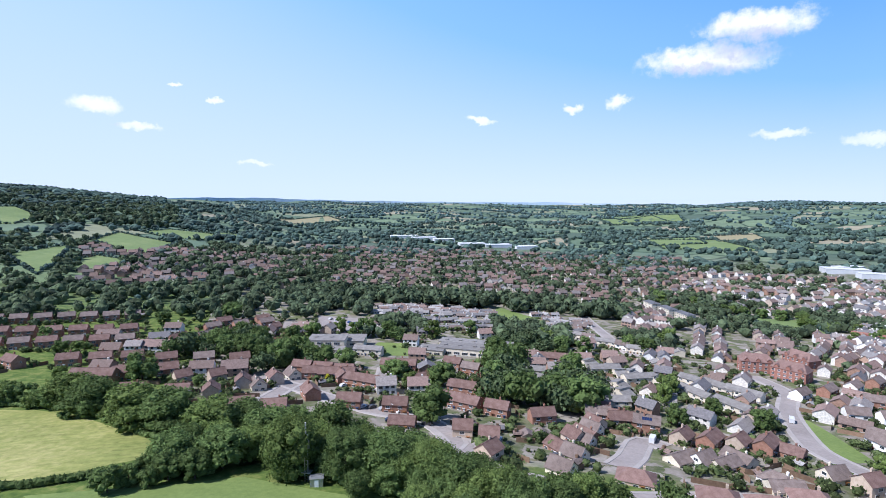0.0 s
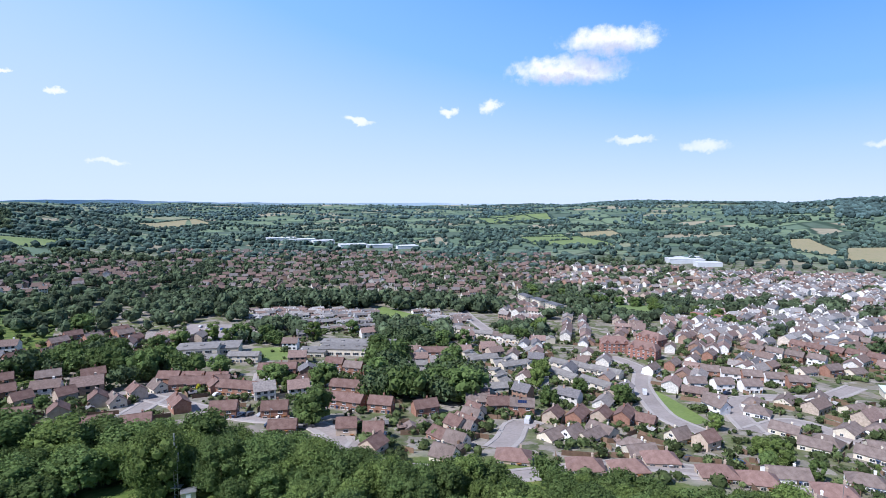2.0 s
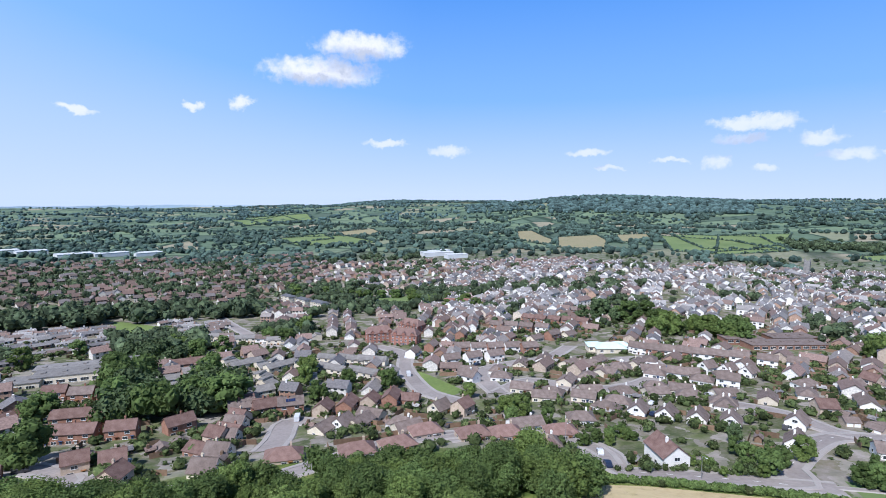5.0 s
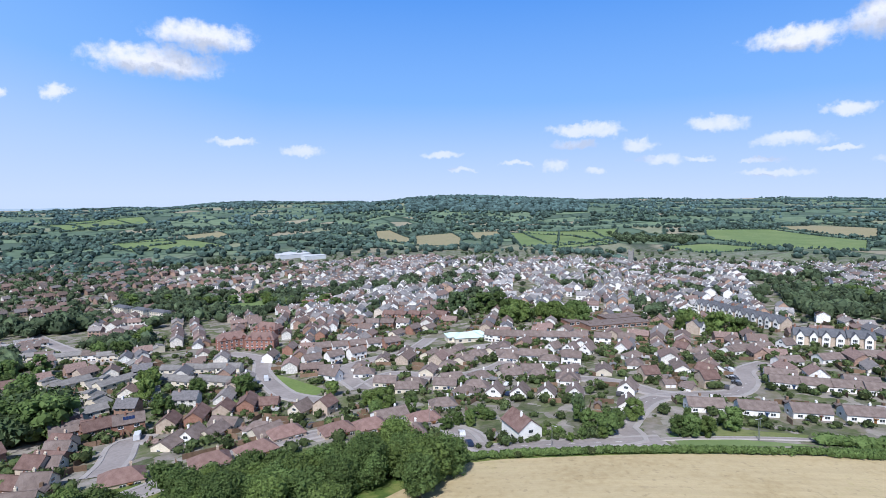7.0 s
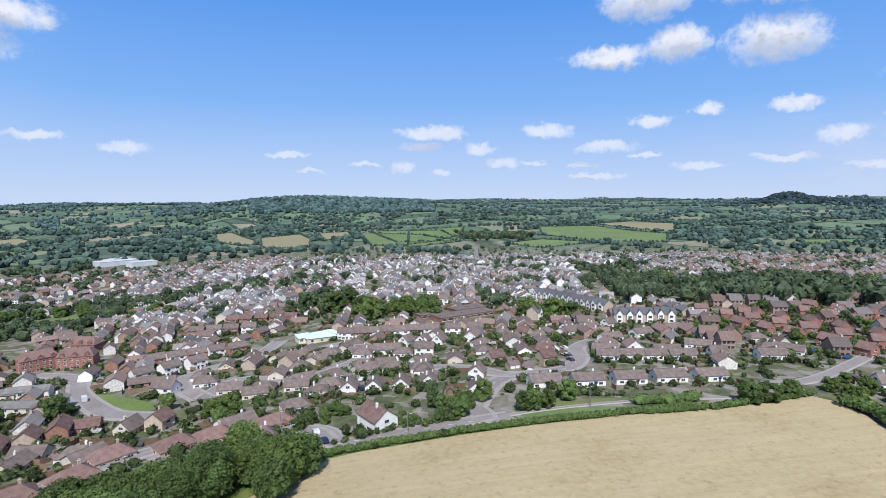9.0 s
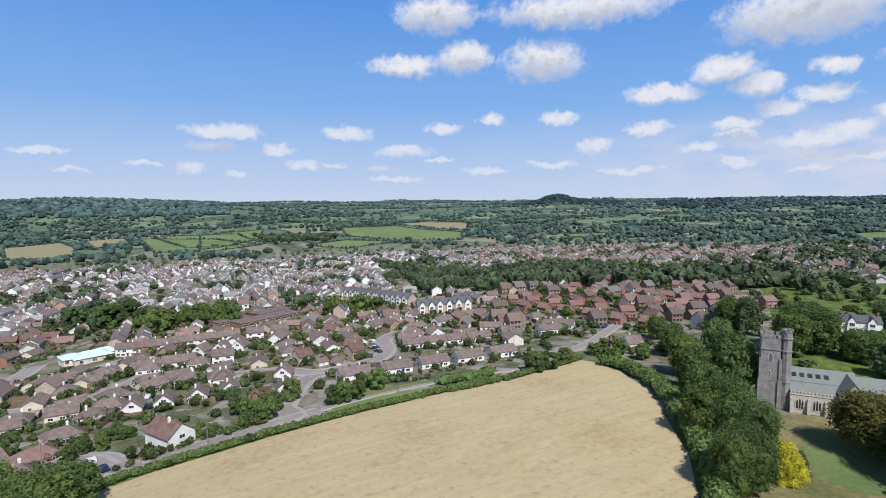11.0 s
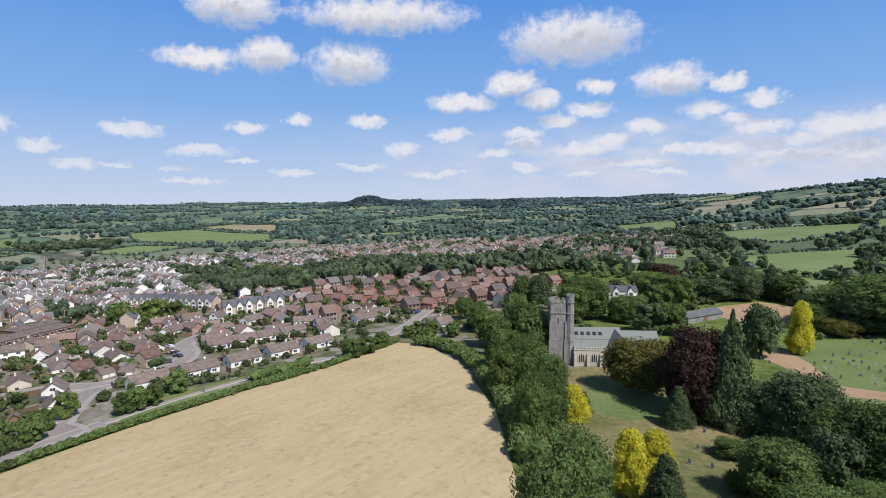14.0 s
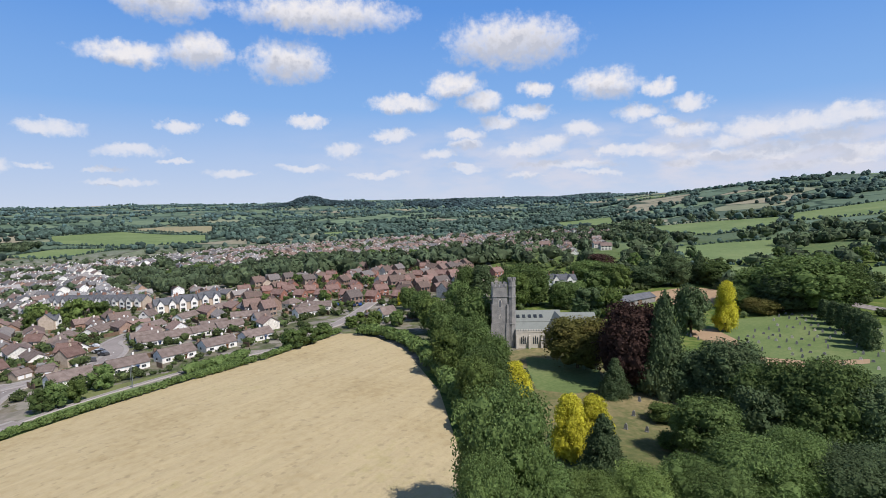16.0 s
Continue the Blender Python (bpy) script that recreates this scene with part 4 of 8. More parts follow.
PLANS = {
    "semi": lambda: semi(M["brick"], M["roof_red"], "red-brown brick semi-detached house with a tiled roof"),
    "semi_b": lambda: semi(M["brick"], M["roof_brown"], "brown brick semi-detached house with a brown tiled roof"),
    "semi_w": lambda: semi(M["white"], M["roof_brown"], "white rendered semi-detached house with a brown tiled roof", 11.0),
    "semi_p": lambda: semi(M["brick_pale"], M["roof_red"], "buff brick house with a red-brown tiled roof", 8.2, 7.6, 5.2, 2.8, 1, name="detached_house"),
    "terrace": lambda: semi(M["brick"], M["roof_red"], "long brick terrace under one red-brown tiled roof", 22.0, 7.8, 5.0, 2.7, 4, name="terrace"),
    "terrace_w": lambda: semi(M["white"], M["roof_brown"], "white rendered terrace under one brown tiled roof", 21.0, 7.8, 5.0, 2.6, 4, name="terrace"),
    "bung": lambda: bungalow(M["white"], M["roof_brown"], "long white bungalow with a brown tiled roof", 14.0, 8.0),
    "bung_b": lambda: bungalow(M["cream"], M["roof_brown"], "cream rendered bungalow with a brown tiled roof", 11.5, 8.2),
    "bung_h": lambda: bungalow(M["white"], M["roof_brown"], "white bungalow with a hipped brown tiled roof", 11.5, 8.6, 2.9, 2.5, 3.6),
    "bung_hr": lambda: bungalow(M["brick_pale"], M["roof_orange"], "buff brick bungalow with a hipped red-brown tiled roof", 12.5, 9.0, 2.9, 2.7, 3.8),
    "bung_r": lambda: bungalow(M["brick"], M["roof_red"], "brick bungalow with a red-brown tiled roof", 11.5, 8.2),
    "gable": lambda: gable_house(M["white"], M["roof_brown"], "white gabled house with a brown tiled roof"),
    "gable_c": lambda: gable_house(M["cream"], M["roof_brown"], "cream gabled house with a brown tiled roof"),
    "white_house": lambda: gable_house(M["white"], M["roof_red"], "large white gabled house with a red-brown tiled roof", 12.5, 9.0, 4.9, 3.4),
    "step": lambda: stepped_house(M["cream"], M["roof_grey"], "pale house with staggered grey single-slope roofs"),
    "grey": lambda: semi(M["cream"], M["roof_grey"], "pale terrace with a low grey tiled roof", 20.0, 8.0, 5.0, 1.8, 4, False, "terrace"),
    "red": lambda: semi(M["brick_red"], M["roof_orange"], "red brick house with an orange-red tiled roof", 10.5, 7.8, 5.2, 3.2, 2),
    "red_g": lambda: gable_house(M["brick_red"], M["roof_orange"], "red brick gabled house with an orange-red tiled roof", 8.5, 7.6, 4.8, 3.2),
    "villa": lambda: villa(M["brick_pale"], M["roof_slate"], "pale villa with white gabled bays and a slate roof"),
    "villa_w": lambda: villa(M["white"], M["roof_slate"], "large white country house with a slate roof", 17.0, 11.0, 5.8, 2.6),
    "flats": lambda: flats(M["cream"], M["roof_slate"], "cream three-storey apartment block with a shallow dark roof", 20.0, 11.0, 8.4, 1.8),
    "red_flats": lambda: flats(M["brick_red"], M["roof_orange"], "red brick apartment block with gabled dormers", 21.0, 12.0, 8.8, 4.2, 3, 6, 3.5, dormers=3),
    "garage": lambda: garage(M["brick_pale"], M["roof_brown"], "double garage with pale doors and a tiled roof"),
}


SIZES = {"red": 0.78, "red_g": 0.78, "red_flats": 0.86, "flats": 0.9, "villa": 0.95, "villa_w": 0.9, "white_house": 0.86}


def house(kind, x, y, turn, sink=0.0):
    """One house of a kind at a place, turned by degrees."""
    c, s = math.cos(radians(turn)), math.sin(radians(turn))
    z = min(ground_z(x + a * c - b * s, y + a * s + b * c) for a in (-5, 5) for b in (-4, 4)) + 0.25 - sink
    m = pose(x, y, z, 0, 0, turn)
    size = SIZES.get(kind, 0.84)
    HOMES.append((x, y, turn))
    if "flats" in kind or "villa" in kind:
        BLOCKS.append((x, y, 18))
    if kind not in STOCK:
        SPLIT[0] = kind in ("white_house", "gable", "villa_w", "semi_p")
        STOCK[kind] = PLANS[kind]()
        SPLIT[0] = True
        STOCK[kind].matrix_basis = m @ Matrix.Diagonal((size, size, size, 1))
        tagged(STOCK[kind], group="houses of the town")
        return STOCK[kind]
    return copy_thing(STOCK[kind], m)


def row(kinds, x0, y0, x1, y1, n, turn=0, wobble=4.0):
    """Houses in a row between two places; kinds are taken in turn."""
    kinds = kinds.split("/")
    along = math.degrees(math.atan2(y1 - y0, x1 - x0))
    for k in range(n):
        s = k / max(1, n - 1)
        j = random.uniform(-0.8, 0.8)
        house(kinds[k % len(kinds)], x0 + (x1 - x0) * s - j * math.sin(radians(along)), y0 + (y1 - y0) * s + j * math.cos(radians(along)), along + turn + random.uniform(-wobble, wobble))


def far_houses(name, label, spots, roof, wall):
    """Many small houses as one mesh: spots of x, y, turn, width, depth, eaves, rise."""
    sp = np.array(spots, float)
    n = len(sp)
    x, y, a, w, d, e, r = sp.T
    c, s = np.cos(a), np.sin(a)
    z = height(x, y) - 0.2
    V, F, I = [], [], []
    base = 0

    def put(local, faces, index):
        nonlocal base
        L = np.stack([np.stack(np.broadcast_arrays(*p), -1) for p in local], 1)
        W = np.stack([x[:, None] + L[..., 0] * c[:, None] - L[..., 1] * s[:, None], y[:, None] + L[..., 0] * s[:, None] + L[..., 1] * c[:, None], z[:, None] + L[..., 2]], -1)
        k = L.shape[1]
        V.append(W.reshape(-1, 3))
        for i in range(n):
            for f in faces:
                F.append(tuple(base + i * k + q for q in f))
                I.append(index)
        base += n * k

    W2, D2, zero = w / 2, d / 2, 0 * w
    put([(-W2, -D2, zero - 2), (W2, -D2, zero - 2), (W2, D2, zero - 2), (-W2, D2, zero - 2), (-W2, -D2, e), (W2, -D2, e), (W2, D2, e), (-W2, D2, e), (-W2, zero, e + r * 0.98), (W2, zero, e + r * 0.98)],
        [(0, 1, 5, 4), (2, 3, 7, 6), (1, 2, 6, 9, 5), (3, 0, 4, 8, 7)], 0)
    o, k = 0.4, r / D2
    put([(-W2 - o, -D2 - o, e - o * k + 0.15), (W2 + o, -D2 - o, e - o * k + 0.15), (W2 + o, zero, e + r + 0.2), (-W2 - o, zero, e + r + 0.2), (W2 + o, D2 + o, e - o * k + 0.15), (-W2 - o, D2 + o, e - o * k + 0.15),
         (-W2 - o, -D2 - o, e - o * k - 0.05), (W2 + o, -D2 - o, e - o * k - 0.05), (W2 + o, D2 + o, e - o * k - 0.05), (-W2 - o, D2 + o, e - o * k - 0.05)],
        [(0, 1, 2, 3), (3, 2, 4, 5), (6, 7, 1, 0), (8, 9, 5, 4), (1, 7, 2), (2, 8, 4), (0, 3, 6), (3, 5, 9)], 1)
    for f in (-1, 1):
        for wx in (-0.3, 0.02, 0.32):
            for wz in (0.9, 3.3):
                u, yy, zz = W2 * 2 * wx, f * (D2 + 0.05), np.where(e > 4, wz, 0.9)
                put([(u - 0.75, yy, zz), (u + 0.75, yy, zz), (u + 0.75, yy, zz + 1.2), (u - 0.75, yy, zz + 1.2)], [(0, 1, 2, 3) if f < 0 else (3, 2, 1, 0)], 2)
    h = np.where(np.arange(n) % 3 > 0, 1.0, -1.5)
    q = 0.4
    put([(W2 * 0.5 + i * q, j * q + 0.3, e + r - 1.0 + t * (2.0 + h * 0.0)) for t in (0, 1) for i, j in ((-1, -1), (1, -1), (1, 1), (-1, 1))], [(0, 1, 5, 4), (1, 2, 6, 5), (2, 3, 7, 6), (3, 0, 4, 7), (4, 5, 6, 7)], 0)
    ob = mesh_object(name, np.concatenate(V), F, [wall, roof, M["glass"]], I)
    return tagged(ob, label, "houses", kind="stuff")


def estate(b0, b1, d0, d1, street, spacing, tilt, seed, size=(9, 7.2, 5, 2.6), skip=0.12, keep=None):
    """Places of houses along parallel bent streets in a sector of the plan."""
    rnd = random.Random(seed)
    out = []
    mid, dist = radians((b0 + b1) / 2), (d0 + d1) / 2
    cx, cy = dist * math.sin(mid), dist * math.cos(mid)
    reach = max(d1 - d0, radians(b1 - b0) * d1) * 0.75
    t = radians(tilt)
    v = -reach
    k = 0
    while v < reach:
        u = -reach + rnd.uniform(0, spacing)
        bend = rnd.uniform(40, 90)
        while u < reach:
            vv = v + 14 * math.sin(u / bend + k // 2)
            x, y = cx + u * math.cos(t) - vv * math.sin(t), cy + u * math.sin(t) + vv * math.cos(t)
            d, b = math.hypot(x, y), math.degrees(math.atan2(x, y))
            if b0 < b < b1 and d0 < d < d1 and rnd.random() > skip and (keep is None or keep(x, y)):
                sl = 14 / bend * math.cos(u / bend + k // 2)
                w = size[0] * rnd.uniform(0.75, 1.3)
                out.append((x, y, t + math.atan(sl) + rnd.gauss(0, 0.06) + (math.pi / 2 if rnd.random() < 0.18 else 0), w, size[1] * rnd.uniform(0.9, 1.15), size[2] * rnd.choice((1, 1, 1, 0.55)), size[3] * rnd.uniform(0.85, 1.2)))
            u += spacing * rnd.uniform(0.85, 1.3)
        v += street * (0.42 if k % 2 == 0 else 0.58)
        k += 1
    return out

# ---- trees and hedges ----
def blob_points(rnd, n):
    v = rnd.normal(size=(n, 3))
    return v / np.linalg.norm(v, axis=1)[:, None]


def leaf_sprays(rnd, centres, normals, size):
    """One three-cornered leaf spray for every centre, turned about its outward way."""
    n = len(centres)
    tilt = normals + rnd.normal(scale=0.55, size=(n, 3))
    tilt /= np.linalg.norm(tilt, axis=1)[:, None]
    a = np.cross(tilt, rnd.normal(size=(n, 3)))
    a /= np.linalg.norm(a, axis=1)[:, None] + 1e-9
    b = np.cross(tilt, a)
    s = (size * rnd.uniform(0.6, 1.3, n))[:, None]
    v = np.stack([centres - a * s - b * s * 0.6, centres + a * s - b * s * 0.6, centres + b * s + tilt * s * 0.3], 1).reshape(-1, 3)
    return v, np.arange(3 * n).reshape(-1, 3)


def ico(level=1):
    bm = bmesh.new()
    bmesh.ops.create_icosphere(bm, subdivisions=level, radius=1)
    v, f = np.array([w.co for w in bm.verts]), np.array([[w.index for w in q.verts] for q in bm.faces])
    bm.free()
    return v, f


def crown_mesh(name, seed, shape, clumps, leaves, leaf_size, mat):
    """A crown of lobes inside a unit shape (height 0 to 1, half-width 0.5), thickly set with leaf sprays."""
    rnd = np.random.default_rng(seed)
    V, F, base = [], [], 0
    iv, jf = ico(1)
    inner = 0.84 if leaves < 2000 else 0.62
    cs, rs = [], []
    for k in range(clumps):
        if shape == "round":
            z = rnd.uniform(0.16, 0.92)
            lim = 0.46 * math.sqrt(max(0.02, 1 - ((z - 0.5) / 0.52) ** 2))
            r = rnd.uniform(0.11, 0.2)
        elif shape == "egg":
            z = rnd.uniform(0.06, 0.94)
            lim, r = 0.46 * (1 - z) ** 0.45 * min(1, 0.7 + z), rnd.uniform(0.1, 0.15)
        elif shape == "cone":
            z = rnd.uniform(0.04, 0.95)
            lim, r = 0.40 * (1 - z) ** 0.75, 0.05 + 0.14 * (1 - z)
        else:
            z = rnd.uniform(0.05, 0.93)
            lim, r = 0.33 * (1 - 0.55 * z**2), rnd.uniform(0.1, 0.17)
        a, q = rnd.uniform(0, 2 * math.pi), math.sqrt(rnd.uniform(0.25, 1))
        lim = max(0.0, lim - r * 0.6)
        cs.append((lim * q * math.cos(a), lim * q * math.sin(a), min(z, 0.99 - r * 0.8)))
        rs.append(r)
    cs, rs = np.array(cs), np.array(rs)
    for c, r in zip(cs, rs):
        V.append(c + iv * r * inner * rnd.uniform(0.75, 1.12, (len(iv), 1)))
        F += (jf + base).tolist()
        base += len(iv)
    pick = rnd.choice(clumps, leaves, p=rs**2 / (rs**2).sum())
    way = blob_points(rnd, leaves)
    way[:, 2] = np.where(way[:, 2] < -0.5, -way[:, 2], way[:, 2])
    at = cs[pick] + way * rs[pick][:, None] * rnd.uniform(0.74, 1.12, (leaves, 1))
    lv, lf = leaf_sprays(rnd, at, way, leaf_size)
    V.append(lv)
    F += (lf + base).tolist()
    me = bpy.data.meshes.new(name)
    me.from_pydata(np.concatenate(V).tolist(), [], F)
    me.materials.append(mat)
    me.update()
    return me


def trunk_mesh(name, seed, low=0.0, top=0.55, thick=0.035):
    rnd = random.Random(seed)
    bm = bmesh.new()

    def limb(p, q, r0, r1):
        p, q = Vector(p), Vector(q)
        d = q - p
        m = Matrix.Translation((p + q) / 2) @ d.to_track_quat("Z", "Y").to_matrix().to_4x4()
        bmesh.ops.create_cone(bm, segments=7, radius1=r0, radius2=r1, depth=d.length, cap_ends=True, matrix=m)

    limb((0, 0, low - 0.06), (0.01, 0, top * 0.5), thick, thick * 0.7)
    limb((0.01, 0, top * 0.5), (0.0, 0.01, top), thick * 0.7, thick * 0.4)
    for k in range(6):
        a = k * 1.05 + rnd.uniform(-0.3, 0.3)
        z = top * rnd.uniform(0.35, 0.8)
        limb((0, 0, z), (0.24 * math.cos(a), 0.24 * math.sin(a), z + rnd.uniform(0.14, 0.3)), thick * 0.45, thick * 0.12)
    me = bpy.data.meshes.new(name)
    bm.to_mesh(me)
    bm.free()
    me.materials.append(M["bark"])
    return me


SPECIES = {
    "oak": ("round", "leaf_oak", "broad dark green deciduous tree in full leaf", "tree"),
    "lime": ("round", "leaf_lime", "rounded lighter green deciduous tree in full leaf", "tree"),
    "fir": ("cone", "leaf_dark", "dark green conical conifer tree", "conifer"),
    "yew": ("column", "leaf_dark", "dark green clipped columnar yew", "yew"),
    "gold": ("egg", "leaf_gold", "bright golden-yellow columnar cypress tree", "cypress"),
    "copper": ("round", "leaf_copper", "dark purple copper beech in full leaf", "beech"),
    "rust": ("round", "leaf_rust", "broad tree with olive and bronze leaves", "tree"),
    "pine": ("round", "leaf_dark", "dark green evergreen tree with a dense crown", "tree"),
}
CROWNS, TRUNKS = {}, {}
TREES = []
COUNT = {}


def tree(kind, x, y, tall, wide=None, fine=0, low=0.0, base=None):
    """A tree of a kind at a place: trunk and crown. fine: 0 middle distance, 1 close by, 2 and 3 nearest."""
    shape, mat, label, cat = SPECIES[kind]
    TREES.append((x, y))
    k = COUNT[kind] = COUNT.get(kind, -1) + 1
    fine = -1 if not fine and math.hypot(x, y) > 330 else fine
    key = (kind, fine, k % (4 if fine < 2 else 3))
    if key not in CROWNS:
        clumps, leaves, size = ((40, 1100, 0.033), (80, 4200, 0.024), (120, 13000, 0.0150), (150, 28000, 0.0108), (26, 420, 0.048))[fine]
        CROWNS[key] = crown_mesh("crown", 7 + hash_key(key), shape, clumps, leaves, size, M[mat])
        TRUNKS[key] = trunk_mesh("trunk", 3 + key[2])
    wide = wide or tall * (1.0 if shape == "round" else 0.6 if shape == "cone" else 0.45)
    root = new({"gold": "cypress_tree", "yew": "yew_tree", "copper": "beech_tree", "fir": "conifer_tree", "oak": "oak_tree", "lime": "lime_tree", "pine": "evergreen_tree"}.get(kind, "tree"))
    z = ground_z(x, y) if base is None else base
    crown, trunk = new("crown", CROWNS[key]), new("trunk", TRUNKS[key])
    crown.parent = trunk.parent = root
    trunk.scale = (min(1, wide / tall), min(1, wide / tall), 0.9)
    crown.location = (0, 0, low)
    crown.scale = (wide / tall, wide / tall, 1 - low)
    root.matrix_basis = pose(x, y, z - 0.1, 0, 0, random.uniform(0, 360)) @ Matrix.Diagonal((tall, tall, tall, 1))
    return tagged(root, label, cat, "trees of the valley")


def hash_key(key):
    return sum(ord(c) for c in key[0]) * 13 + key[1] * 5 + key[2]


CLEARINGS = [(-57, 122, 7), (-52, 112, 8), (-47, 103, 8)]  # round the mast


def belt(kinds, pts, count, spread, tall, seed=1, fine=0, wide=1.0):
    """Trees scattered along a line."""
    rnd = random.Random(seed)
    kinds = kinds.split("/")
    line = smooth_line(pts, 2.0)
    for k in range(count):
        p = line[min(len(line) - 1, int((k + rnd.uniform(0.1, 0.9)) / count * len(line)))]
        x, y = p[0] + rnd.gauss(0, spread), p[1] + rnd.gauss(0, spread)
        if any(math.hypot(x - a, y - b) < r for a, b, r in CLEARINGS):
            continue
        h = tall * rnd.uniform(0.72, 1.15)
        tree(rnd.choice(kinds), x, y, h, h * rnd.uniform(0.85, 1.2) * wide, fine)


def clump_stuff(name, label, spots, mat, cat="trees", leaves=0, leaf_size=0.22, seed=5, level=1, lobes=1):
    """Uncounted foliage as one mesh: spots of x, y, height, half-width."""
    rnd = np.random.default_rng(seed)
    sp = np.array(spots, float)
    n = len(sp)
    iv, jf = ico(level)
    m = len(iv)
    x, y, h, w = sp.T
    z = height(x, y)
    V, F, cores = [], [], []
    for lobe in range(lobes):
        wob = rnd.uniform(0.75, 1.2, (n, m)) * (1.0 if not leaves else 0.82 if leaves < 200 else 0.62)
        P = iv[None] * wob[..., None]
        k = 1.0 if lobe == 0 else 0.62
        ox, oy, oz = (rnd.normal(scale=0.42, size=n) * w * (lobe > 0), rnd.normal(scale=0.42, size=n) * w * (lobe > 0), rnd.uniform(-0.1, 0.28, n) * h * (lobe > 0))
        V.append(np.stack([(x + ox)[:, None] + P[..., 0] * (w * k)[:, None], (y + oy)[:, None] + P[..., 1] * (w * k)[:, None], (z + oz)[:, None] + h[:, None] * (0.46 + 0.54 * k * P[..., 2])], -1).reshape(-1, 3))
        F.append((jf[None] + (np.arange(n) * m)[:, None, None] + lobe * n * m).reshape(-1, 3))
        cores.append(np.stack([ox, oy, oz, np.full(n, k)], -1))
    V, F = np.concatenate(V), np.concatenate(F)
    faces = F.tolist()
    verts = V
    if leaves:
        way = blob_points(rnd, n * leaves)
        way[:, 2] = np.abs(way[:, 2]) * 1.0 - 0.25
        who = np.repeat(np.arange(n), leaves)
        way *= rnd.uniform(0.72, 1.12, (n * leaves, 1))
        share = np.r_[1.0, np.full(lobes - 1, 0.4)]
        ox, oy, oz, k = np.stack(cores)[rnd.choice(lobes, n * leaves, p=share / share.sum()), who].T
        at = np.stack([x[who] + ox + way[:, 0] * w[who] * k, y[who] + oy + way[:, 1] * w[who] * k, z[who] + oz + h[who] * (0.46 + 0.56 * k * way[:, 2])], -1)
        lv, lf = leaf_sprays(rnd, at, way, leaf_size * np.maximum(w[who], h[who] * 0.5))
        faces += (lf + len(verts)).tolist()
        verts = np.concatenate([verts, lv])
    ob = mesh_object(name, verts, faces, [mat])
    return tagged(ob, label, cat, kind="stuff")


def hedge(label, pts, wide, tall, step=1.1, leaves=26, mat="leaf_oak", name="hedge"):
    """A hedge along a line as one bushy mesh."""
    rnd = random.Random(len(label) + int(pts[0][0]))
    line = smooth_line(pts, step)
    spots = [(p[0] + rnd.gauss(0, wide * 0.12), p[1] + rnd.gauss(0, wide * 0.12), tall * rnd.uniform(0.92, 1.08), wide / 2 * rnd.uniform(0.95, 1.2)) for p in line]
    ob = clump_stuff(name, label, spots, M[mat], "hedge", leaves, 0.22, 3)
    ob["kind"] = ""
    del ob["kind"]
    return ob


HEDGEROWS = []


def hedgerow(pts, tall):
    """Remembers a line of uncounted hedgerow bushes and trees."""
    rnd = random.Random(int(abs(pts[0][0]) * 7))
    p = np.array(pts, float)
    for a, b in zip(p[:-1], p[1:]):
        d = np.linalg.norm(b - a)
        for k in range(max(1, int(d / (tall * 0.75)))):
            s = (k + rnd.random()) / max(1, int(d / (tall * 0.75)))
            q = a + (b - a) * s
            h = tall * rnd.choice((0.5, 0.6, 0.8, 1.0, 1.6))
            HEDGEROWS.append((q[0] + rnd.gauss(0, tall * 0.15), q[1] + rnd.gauss(0, tall * 0.15), h, max(h * 0.5, tall * 0.42) * rnd.uniform(0.8, 1.2)))

# ---- church, mast, vehicles and other single things ----
def turned(bm, m):
    bmesh.ops.transform(bm, matrix=m, verts=bm.verts)
    return bm


def pointed(bm, x, y0, y1, z, w, h):
    """A pointed arch slab facing -y."""
    prof = [(x - w / 2, z), (x + w / 2, z), (x + w / 2, z + h * 0.62)]
    prof += [(x + w / 2 * math.cos(a) * (1 - 0.12 * math.sin(a)), z + h * 0.62 + h * 0.38 * math.sin(a)) for a in (0.5, 0.95, 1.3)]
    prof += [(x, z + h)] + [(2 * x - p, q) for p, q in prof[:1:-1]]
    return prism(bm, prof, "y", y0, y1)


